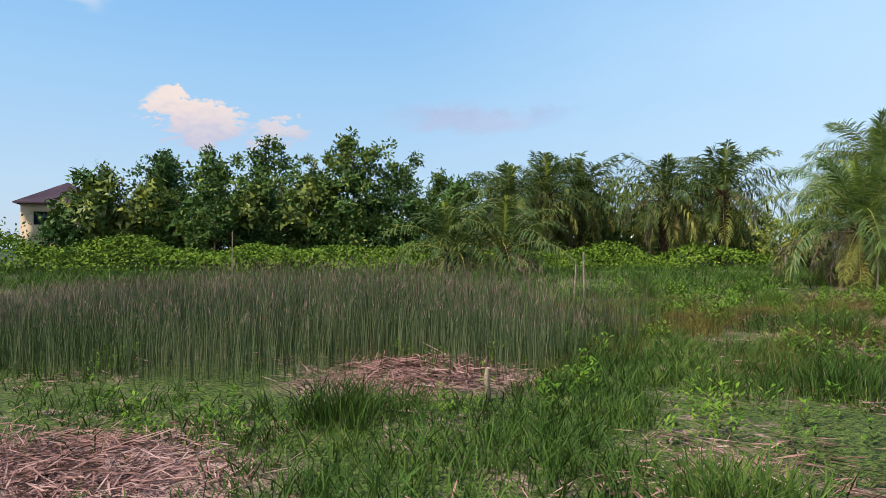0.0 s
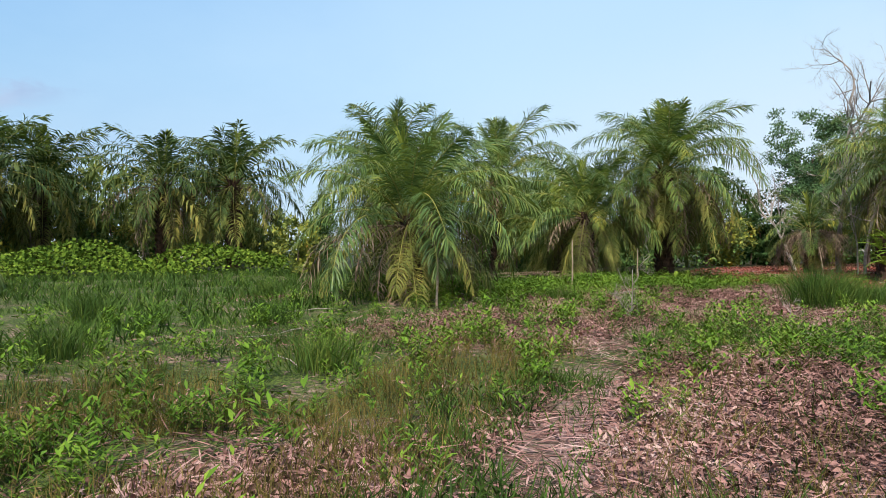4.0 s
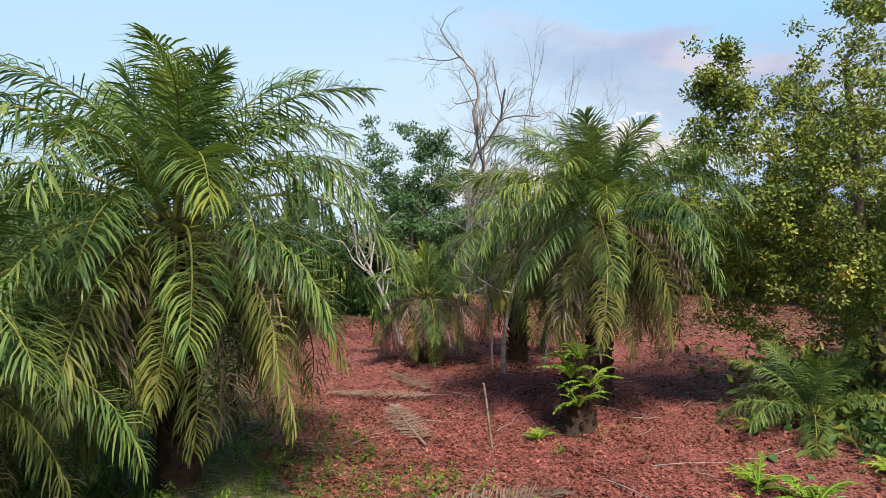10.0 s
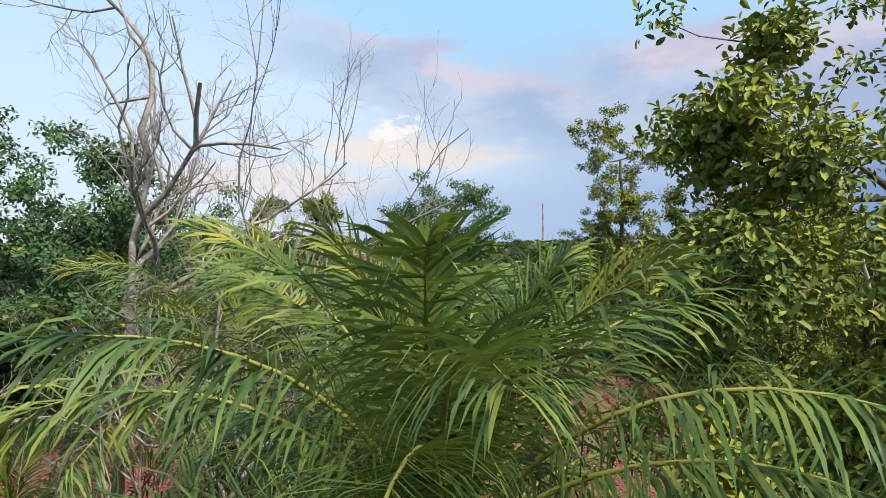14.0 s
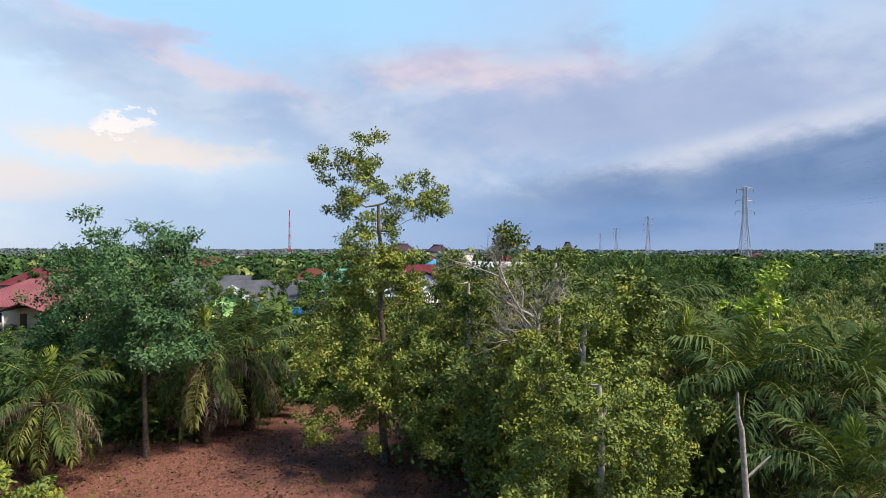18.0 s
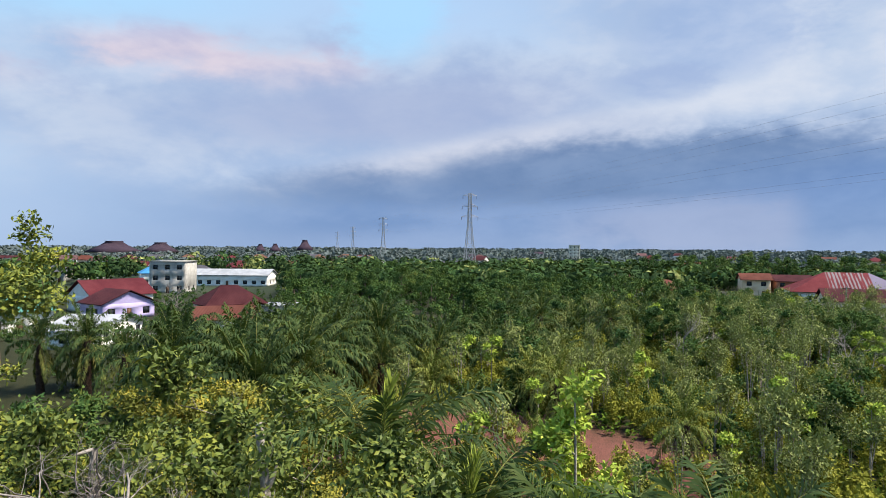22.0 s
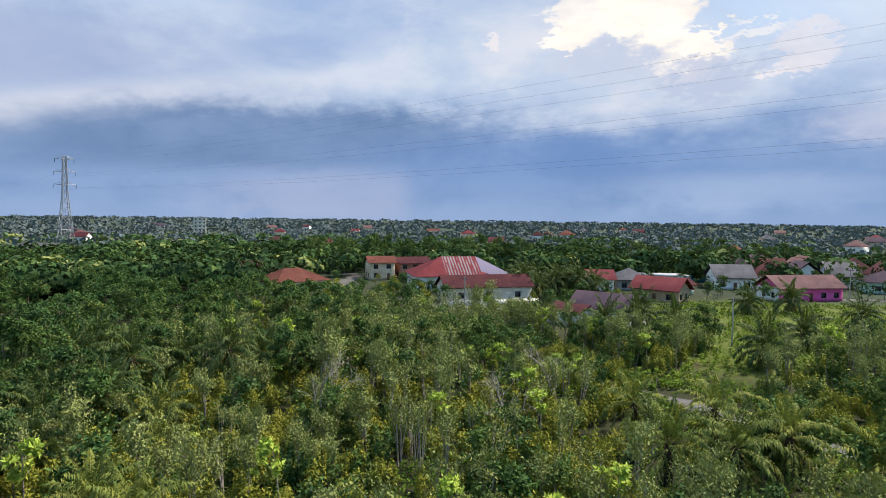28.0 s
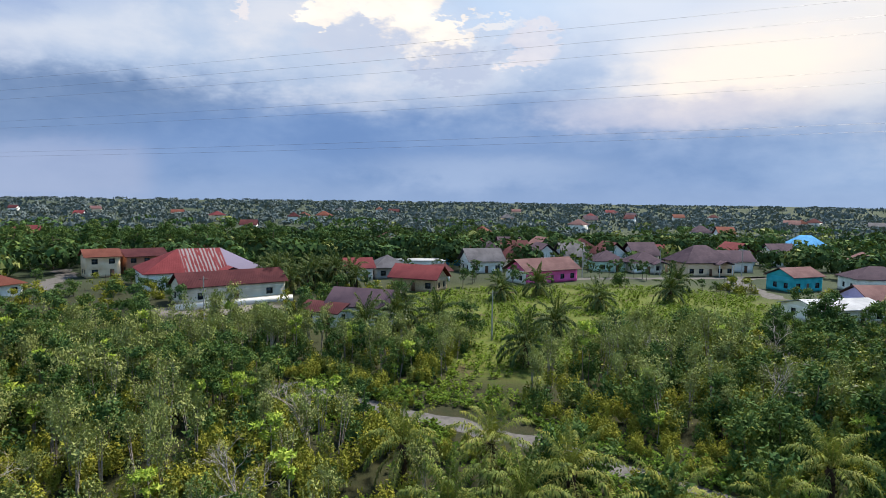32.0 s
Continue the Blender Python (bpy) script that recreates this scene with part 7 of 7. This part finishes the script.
def make_straw():
    rng = np.random.default_rng(24)
    p = field_points(rng, 80000, 0.75, 7.0)
    keep = ((patchy(p, 0.28, 30.0) + 0.35 * patchy(p, 1.0, 31.0) > 0.05) | in_straw(p, 1.15)) & ~in_red(p, 0.95)
    p = p[keep]
    extra = [rng.normal(0, 0.5, (int(900 * rx * ry), 2)) * [rx, ry] + [cx, cy] for cx, cy, rx, ry in STRAW_ZONES]
    p = np.concatenate([p] + extra)
    piles = [(-0.3, 6.9, 0.9, 1300), (-2.4, 4.3, 0.9, 2200), (22, 19, 3.4, 4200), (13.0, 17.5, 1.6, 2200), (12, 12, 2.4, 2600), (24.5, 14.5, 3.0, 2600), (5.5, 12.5, 1.5, 1500)]
    p = np.concatenate([p] + [rng.normal(0, r * 0.5, (n, 2)) + [x, y] for x, y, r, n in piles])
    z = heights(p) + rng.random(len(p)) ** 2 * 0.10
    a = rng.uniform(0, 2 * np.pi, len(p))
    d = np.column_stack([np.cos(a), np.sin(a), rng.normal(0, 0.16, len(p))])
    L = rng.uniform(0.08, 0.36, len(p))
    so = Soup().add(*leaves(np.column_stack([p, z]), d, rng.normal(0, 0.4, (len(p), 3)) + [0, 0, 1], L, rng.uniform(0.007, 0.017, len(p)), 0.3))
    q = field_points(rng, 90000, 0.85, 7.0)
    q = np.concatenate([q[in_straw(q, 1.2) & ~in_red(q, 0.95)]] + [rng.normal(0, 0.55, (int(1500 * rx * ry), 2)) * [rx, ry] + [cx, cy] for cx, cy, rx, ry in STRAW_ZONES])
    q = q[(from_flight(q) > 0.3) & (q[:, 0] > 4)]
    L = rng.uniform(0.03, 0.085, len(q))
    so.add(*leaves(np.column_stack([q, heights(q) + 0.02 + 0.09 * rng.random(len(q))]), rng.normal(0, 1, (len(q), 3)) * [1, 1, 0.6], rng.normal(0, 0.8, (len(q), 3)) + [0, 0, 0.7], L, L * 0.45, 0.4))
    tagged(new("straw", so.mesh("straw", [M["straw"]])), "flattened dry pinkish-brown straw and stalks", "straw", kind="stuff")


def make_litter():
    rng = np.random.default_rng(25)
    n = 170000
    p = np.concatenate([rng.uniform([24, -6], [92, 31], (n // 2, 2)), rng.normal(0, 1, (n // 2, 2)) * [7, 6] + [33, 19]])
    p = p[in_red(p, 1.12)]
    z = heights(p) + rng.random(len(p)) ** 2 * 0.09
    a = rng.uniform(0, 2 * np.pi, len(p))
    d = np.column_stack([np.cos(a), np.sin(a), rng.normal(0.1, 0.3, len(p))])
    L = rng.uniform(0.04, 0.13, len(p)) * np.interp(p[:, 0], [42, 56], [1.0, 2.0])
    so = Soup().add(*tri_leaves(np.column_stack([p, z]), d, rng.normal(0, 0.6, (len(p), 3)) + [0, 0, 1], L, L * rng.uniform(0.25, 0.7, len(p))))
    so.m[0] = ((p[:, 0] + patchy(p, 0.12, 5.0) * 8 > 57).astype(int))
    tagged(new("leaf_litter", so.mesh("leaf_litter", [M["litter"], M["litter_brown"]])), "deep reddish-brown dry leaf litter under the palms", "leaf litter", kind="stuff")


def make_vines():
    rng = np.random.default_rng(26)
    n = 30000
    k = rng.random(n)
    cx = np.interp(k, [0, 0.35, 0.7, 1], [-40, -14, 6, 26])
    cy = np.interp(k, [0, 0.35, 0.7, 1], [38, 44, 50, 50])
    u = rng.uniform(-1, 1, n)
    x, y = cx + rng.normal(0, 1.0, n), cy + u * 4.5
    lump = np.array([noise.noise(Vector((a * 0.22, b * 0.22, 40.0))) for a, b in zip(x, y)])
    top = (np.interp(k, [0, 0.2, 0.5, 1], [1.4, 2.0, 1.3, 1.3]) + lump * 1.6).clip(0.2) * np.sqrt(np.maximum(0, 1 - u * u))
    z = np.maximum(0.05, top - rng.random(n) ** 2 * 0.6)
    P = np.column_stack([x, y, z])
    L = rng.uniform(0.14, 0.30, n)
    so = Soup().add(*leaves(P, rng.normal(0, 1, (n, 3)) + [0, -0.6, 0.1], rng.normal(0, 0.5, (n, 3)) + [0, -0.5, 1], L, L * 0.75, 0.15))
    tagged(new("vine_thicket", so.mesh("vine_thicket", [M["vine"]])), "low bank overgrown with yellow-green creeper", "thicket", kind="stuff")


def make_understorey():
    """Dense dark growth under and between the trees that ring the field and the clearing."""
    rng = np.random.default_rng(27)
    spots = [(-34, 60, 10, 5, 4.0, 9000), (-10, 62, 16, 5, 5.0, 14000), (12, 64, 12, 5, 4.0, 9000), (34, 68, 16, 6, 3.0, 7000), (56, 52, 12, 8, 3.5, 7000), (78, 36, 12, 7, 3.5, 7000), (92, 22, 7, 8, 3.5, 6000),
             (90, 8, 4, 9, 2.6, 5000), (74, -7, 7, 4.5, 3.8, 7000), (64, -12, 7, 4, 3.6, 7000), (50, 36, 10, 5, 2.6, 5000), (44, 2, 6, 4, 2.8, 5000), (42.5, 8.5, 5, 3.5, 1.3, 6000), (38.5, 8.5, 3.5, 3.0, 0.7, 5000), (84, -12, 8, 6, 4.0, 7000), (96, -18, 10, 10, 4.5, 8000), (76, -20, 12, 5, 3.0, 6000)]
    so = Soup()
    for x, y, rx, ry, h, n in spots:
        n = int(n * 0.3)
        q = rng.normal(0, 0.5, (n, 2)) * [rx, ry] + [x, y]
        lump = np.array([0.6 + noise.noise(Vector((a * 0.35, b * 0.35, 60.0))) for a, b in q])
        z = np.clip(lump, 0.15, 1.4) * h * (1 - rng.random(n) ** 2.2)
        L = rng.uniform(0.22, 0.46, n)
        so.add(*leaves(np.column_stack([q, np.maximum(0.05, z)]), rng.normal(0, 1, (n, 3)) + [0, 0, 0.1], rng.normal(0, 0.6, (n, 3)) + [0, 0, 1], L, L * 0.5), int(rng.choice([0, 1, 2])))
    tagged(new("undergrowth", so.mesh("undergrowth", [M["leaf_dark"], M["leaf_mid"], M["leaf_olive"]])), "dense green undergrowth between the trees", "undergrowth", kind="stuff")


def make_meadow():
    rng = np.random.default_rng(28)
    q = rng.uniform([-64, -178], [40, -90], (14000, 2))
    q = q[np.array([in_meadow(a, b) for a, b in q])]
    q = q[np.array([noise.noise(Vector((a * 0.12, b * 0.12, 70.0))) > -0.22 and clear_of_houses(a, b, 1.0) for a, b in q])]
    so = Soup().add(*weed_soup(rng, q, np.zeros(len(q)), rng.uniform(0.4, 1.0, len(q)), 12, 0.15, 0.7))
    tagged(new("meadow_plants", so.mesh("meadow_plants", [M["meadow"]])), "rough meadow of yellow-green creeper and tall weeds", "meadow", kind="stuff")


def make_verge_weeds():
    """Low growth on both sides of the sandy track and in the gaps of the scrub."""
    rng = np.random.default_rng(38)
    t = rng.random(5200) * (len(TRACK) - 1.001)
    a, i = np.array(TRACK, float), t.astype(int)
    q = a[i] + (a[i + 1] - a[i]) * (t - i)[:, None] + rng.normal(0, 4.5, (len(t), 2))
    q = np.concatenate([q, rng.uniform([20, -72], [92, -30], (3600, 2))])
    q = q[np.array([not road_near(x, y, 1.3 + 0.9 * rng.random()) and not (30 < x < 39 and road_near(x, y, 4.5)) and math.hypot((x - 78) / 19, (y + 38) / 9) > 1 for x, y in q])]
    so = Soup().add(*weed_soup(rng, q, np.zeros(len(q)), rng.uniform(0.4, 1.1, len(q)), 11, 0.15, 0.6))
    tagged(new("verge_weeds", so.mesh("verge_weeds", [M["vine"]])), "low green weeds along the track and between shrubs", "weeds", kind="stuff")


make_verge_weeds()
make_meadow()
make_grass()
make_reeds()
make_sedge()
make_weeds()
make_straw()
make_litter()
make_vines()
make_understorey()


def make_sticks():
    """Dry frond ribs and twigs lying on the litter and straw."""
    rng = np.random.default_rng(29)
    so = Soup()
    p = np.concatenate([rng.uniform([27, 8], [56, 27], (110, 2)), rng.uniform([8, 9], [28, 24], (26, 2))])
    for x, y in p[from_flight(p) > 0.8]:
        L, a = rng.uniform(0.5, 2.0), rng.uniform(0, 6.28)
        k = np.linspace(-0.5, 0.5, 5)
        q = np.stack([x + k * L * math.cos(a) + rng.normal(0, 0.02, 5), y + k * L * math.sin(a) + rng.normal(0, 0.02, 5), 0 * k], 1)
        q[:, 2] = heights(q[:, :2]) + 0.05 + 0.05 * rng.random(5)
        so.add(*tube(q, np.linspace(0.013, 0.005, 5), 4))
    tagged(new("dry_sticks", so.mesh("dry_sticks", [M["bark_dead"]])), "bleached frond ribs and sticks lying on the litter", "sticks", kind="stuff")


make_sticks()


# ---- bare trees, stakes and single things ----
def bare_tree(x, y, name, label, seed, h, girth, lean=(0, 0), depth=4, spread=0.7, first=0.3, reach=1.0, bark="bark_dead"):
    """A leafless tree: a trunk and forking limbs down to fine twigs; each main limb is a part."""
    rng = np.random.default_rng(seed)
    top = thing(name, x, y, gz(x, y), 0, 1, label=label, category="tree")

    def grow(so, p, d, L, r, level):
        n = 6 if level < 2 else 4 if level < 4 else 3
        pts, q, e = [p], p, d
        for i in range(n):
            e = unit(e + rng.normal(0, 0.10 if level == 0 else 0.26, 3) + [0, 0, 0.07])
            q = q + e * L / n
            pts.append(q)
        so.add(*tube(pts, np.linspace(r, r * (0.3 if level == 0 else 0.45), n + 1), 6 if level == 0 else 4 if level < 3 else 3))
        if level == 0:
            part("trunk", so.mesh("bare_trunk", [M[bark]], True), top)
        if level >= depth:
            return
        for i in range(int(rng.integers(3, 6)) if level else 7):
            f = rng.uniform(first if level == 0 else 0.25, 1.0)
            k = min(n - 1, int(f * n))
            base = pts[k] + (pts[k + 1] - pts[k]) * (f * n - k)
            a = rng.normal(size=3)
            side = unit(a - e * (a @ e))
            nd = unit(e * rng.uniform(0.5, 1.0) + side * rng.uniform(0.6, 1.0) * (spread if level < 2 else max(spread, 0.8)) + [0, 0, 0.2])
            limb = Soup() if level == 0 else so
            grow(limb, base, nd, L * rng.uniform(0.38, 0.62) * (reach if level == 0 else 1.0), r * rng.uniform(0.36, 0.52), level + 1)
            if level == 0:
                part("limb", limb.mesh("bare_limb", [M[bark]], True), top)

    grow(Soup(), np.array([0, 0, -0.1]), unit(np.array([lean[0], lean[1], 1.0])), h * 0.62, girth, 0)


bare_tree(48.4, 22.0, "dead_tree", "tall leafless dead tree with pale grey branches", 4, 16.0, 0.17, depth=5, lean=(-0.05, 0.05), first=0.62, spread=0.8, reach=0.78)
bare_tree(46.0, 18.3, "dead_tree", "thin leafless dead tree with fine pale twigs", 5, 13.0, 0.06, depth=4, first=0.45, spread=0.3)
bare_tree(50.5, 25.2, "bare_sapling", "slender white leafless sapling on red litter", 6, 8.6, 0.13, depth=4, first=0.38, lean=(-0.1, 0.1), bark="bark_pale")
bare_tree(45.4, 20.2, "dead_bush", "tangle of bare grey branches beside a palm", 7, 8.5, 0.05, depth=4, first=0.4, spread=0.55)
bare_tree(44.8, 19.7, "dead_bush", "tangle of bare grey branches beside a palm", 17, 11.0, 0.09, depth=5, first=0.35, spread=0.95, reach=0.85)
bare_tree(15.6, 16.4, "dead_bush", "small bleached leafless bush in the field", 8, 1.9, 0.022, depth=4, first=0.02, spread=1.2)
bare_tree(17.5, 14.0, "dead_bush", "small bleached leafless bush in the field", 9, 0.8, 0.014, depth=3, first=0.05, spread=1.2)
_top = thing("bare_pole_tree", 56.75, -3.95, gz(56.75, -3.95), 0, 1, label="single bleached dead stem at the trees' edge", category="tree")
part("trunk", Soup().add(*tube([(0.05, -0.05, -0.1), (0.0, 0.05, 2.5), (-0.05, 0.0, 4.4), (0.03, 0.02, 5.6), (-0.08, 0.3, 6.7), (-0.04, 0.42, 7.1), (-0.15, 0.6, 7.78)], [0.12, 0.11, 0.095, 0.085, 0.07, 0.06, 0.025], 7)).mesh("bare_stem", [M["bark_pale"]], True), _top)
part("limb", Soup().add(*tube([(-0.02, 0.0, 5.3), (-0.3, -0.35, 5.75), (-0.42, -0.5, 5.95)], [0.045, 0.035, 0.02], 5)).mesh("bare_limb", [M["bark_pale"]], True), _top)
part("limb", Soup().add(*tube([(-0.02, 0.15, 6.2), (0.08, 0.38, 6.45)], [0.035, 0.014], 5)).mesh("bare_limb", [M["bark_pale"]], True), _top)
bare_tree(65.3, -5.4, "dead_tree", "dead pale crown standing above green trees", 21, 15.0, 0.16, lean=(-0.05, 0.05), depth=5, first=0.66, spread=1.0, reach=0.62)
bare_tree(-33.0, 59.0, "dead_tree", "thin leafless tree over the field's edge", 12, 9.5, 0.08, depth=4, first=0.35)
bare_tree(-36.5, 61.0, "dead_tree", "thin leafless tree over the field's edge", 13, 9.0, 0.08, depth=4, first=0.35)
bare_tree(76.8, -14.4, "dead_bush", "grey bare twigs standing out of golden leaves", 31, 11.5, 0.09, depth=5, first=0.5, spread=1.0, reach=0.7)
bare_tree(175.0, -72.0, "bare_tree", "bare brown tree before a white house", 14, 9.0, 0.14, depth=4, first=0.3)
for _x, _y, _k in ((11.7, -91.3, 15), (9.8, -73.1, 51), (-6.5, -88.0, 52), (58.0, -66.0, 53), (74.0, -70.0, 54), (52.0, -78.0, 55)):
    bare_tree(_x, _y, "dead_tree", "pale leafless tree in the scrub", _k, 9.0, 0.11, depth=4, first=0.35, bark="bark_pale")


def stake(x, y, h, lean=(0.0, 0.0)):
    rng = np.random.default_rng(int(abs(x * 10)))
    k = np.linspace(0, 1, 6)
    p = np.stack([lean[0] * k * h + rng.normal(0, 0.008, 6), lean[1] * k * h + rng.normal(0, 0.008, 6), k * (h + 0.15) - 0.15], 1)
    so = Soup().add(*tube(p, 0.032 - 0.006 * k, 7))
    tip = p[-1]
    so.add(*tube([tip, tip + [0, 0, 0.015]], [0.026, 0.004], 7))
    tagged(new("stake", so.mesh("stake", [M["stake"]], True)), "weathered wooden marker stake driven into the field", "stake", "marker stakes").matrix_basis = pose(x, y, gz(x, y))


for _s in ((14.2, 20.7, 1.25, (0.01, 0)), (23.2, 23.4, 1.8, (0, 0)), (28.1, 23.7, 1.5, (0.02, 0)), (3.8, 17.0, 1.35, (-0.03, 0)), (3.55, 17.2, 1.0, (0.05, 0)), (-11.4, 34.3, 2.4, (0, 0)), (36.0, 19.0, 1.6, (-0.2, 0.1)), (0.4, 6.0, 0.3, (0.1, 0))):
    stake(*_s)


FLAT = frond_mesh(400, 3.6, 2, 6, 76, None, 0.62, 0.030, sag=0.10, rough=0.25).mesh("fallen_frond", [M["palm_dead"], M["palm_dead"]])
for _x, _y, _z in ((18.2, 18.4, 10), (27.0, 21.5, 200), (31.5, 20.5, -60), (35.5, 20.5, 30), (40.5, 21.0, 100), (44.0, 24.0, 220), (26.0, 20.3, 70)):
    _o = new("fallen_frond", FLAT)
    tagged(_o, "dry fallen palm frond lying on the ground", "palm frond", "fallen fronds")
    _o.matrix_basis = pose(_x, _y, gz(_x, _y) + 0.10, 1, -1, _z) @ Matrix.Diagonal((1, 1, 0.12, 1))

for _x, _y, _h, _z in ((23.4, 28.3, 0.22, -38), (23.7, 27.9, 0.32, -30), (24.0, 27.5, 0.38, -34), (24.2, 27.2, 0.30, -24), (24.4, 26.9, 0.20, -40), (26.9, 26.1, 0.34, 140)):
    _o = new("fallen_frond", FLAT)
    tagged(_o, "dry grey-brown palm frond in a low heap", "palm frond", "heaped dry fronds")
    _o.matrix_basis = pose(_x, _y, gz(_x, _y) + _h + 0.12, 0, 2, _z) @ Matrix.Diagonal((1, 0.7, 0.3, 1))


def clump(x, y, h, n, r, label, mat="grass", w=0.012, name="grass_clump"):
    rng = np.random.default_rng(int(abs(x * 31 + y * 7)))
    P = np.column_stack([rng.normal(0, r * 0.5, (n, 2)), np.zeros(n)])
    d = rng.normal(0, 0.25, (n, 3)) * [1, 1, 0] + [0, 0, 1] + P * 0.25 / r
    so = Soup().add(*blades(P, d, h * rng.uniform(0.55, 1.05, n), rng.uniform(w * 0.6, w, n), rng.uniform(0.3, 1.2, n), rng))
    tagged(new(name, so.mesh(name, [M[mat]])), label, "grass").matrix_basis = pose(x, y, gz(x, y))


clump(20.4, 14.4, 1.15, 1500, 0.65, "tall green grass clump standing in the straw")
clump(21.6, 13.8, 0.8, 900, 0.7, "tall green grass clump standing in the straw")
for _x, _y, _h in ((-0.9, 5.6, 0.55), (4.2, 6.6, 0.6), (6.4, 10.2, 0.6), (8.2, 16.0, 0.6), (6.0, 19.0, 0.7), (10.0, 21.0, 0.6), (3.4, 13.2, 0.6), (17.5, 19.5, 0.5), (11.5, 10.0, 0.6), (7.5, 24.0, 0.8), (13.0, 27.0, 0.7), (-6.0, 18.0, 0.8), (2.0, 26.0, 0.8), (-4.0, 3.6, 0.5), (1.6, 3.4, 0.45)):
    clump(_x, _y, _h, 420, 0.4, "clump of long green grass in the field")


def fern(x, y, z, s, n=12, seed=0, label="bright green fern tuft"):
    rng = np.random.default_rng(500 + seed)
    so = Soup()
    for i in range(n):
        fr = frond_mesh(600 + seed * 20 + i, 0.8 * rng.uniform(0.7, 1.1), rng.uniform(25, 75), rng.uniform(50, 100), 16, None, 0.14, 0.035, sag=0.1, rough=0.1, slim=True).arrays()
        so.placed(fr, pose(0, 0, 0, 0, 0, i * 137.5 + rng.normal(0, 10)))
    tagged(new("fern", so.mesh("fern", [M["fern"], M["fern"]])), label, "fern", "ferns").matrix_basis = pose(x, y, z, 0, 0, 0) @ Matrix.Scale(s, 4)


_so = trunk_soup(44, 1.9, 0.40)
tagged(new("palm_stump", _so.mesh("palm_stump", [M["palm_trunk"]])), "rotting palm stump overgrown with ferns", "stump").matrix_basis = pose(37.6, 17.0, gz(37.6, 17.0))
for _i, (_x, _y, _z, _s) in enumerate(((37.5, 17.0, 1.8, 1.3), (37.2, 17.2, 1.5, 1.1), (37.3, 16.7, 1.2, 1.1), (37.1, 17.0, 0.8, 1.0), (33.8, 12.8, 0.0, 1.3), (34.4, 13.6, 0.0, 1.1), (33.0, 14.0, 0.0, 0.8), (35.6, 10.6, 0.0, 1.1), (36.8, 9.0, 0.0, 1.0), (38.2, 12.6, 0.0, 0.9), (34.8, 9.0, 0.0, 1.0), (36.9, 18.0, 0.0, 0.7), (29.0, 20.0, 0.0, 0.8), (86.1, 4.2, 2.8, 1.2), (83.0, 12.3, 2.4, 1.2), (87.3, 1.6, 2.6, 1.1), (26.5, 22.5, 0.0, 0.9), (25.0, 24.0, 0.0, 0.9), (30.0, 23.0, 0.0, 1.0))):
    fern(_x, _y, _z + gz(_x, _y), _s, seed=_i)


# shallow pool in the wet hollow
_k = np.linspace(0, 2 * np.pi, 28, endpoint=False)
_v = [(3.6 + (0.6 + 0.14 * math.sin(3 * q)) * math.cos(q), 13.7 + (1.0 + 0.2 * math.sin(2 * q + 1)) * math.sin(q), -0.10) for q in _k] + [(3.6, 13.7, -0.10)]
tagged(new("pool", Soup().add(_v, [(i, (i + 1) % 28, 28) for i in range(28)]).mesh("pool", [M["water"]])), "small pool of still dark water in the grass", "water", kind="structure")
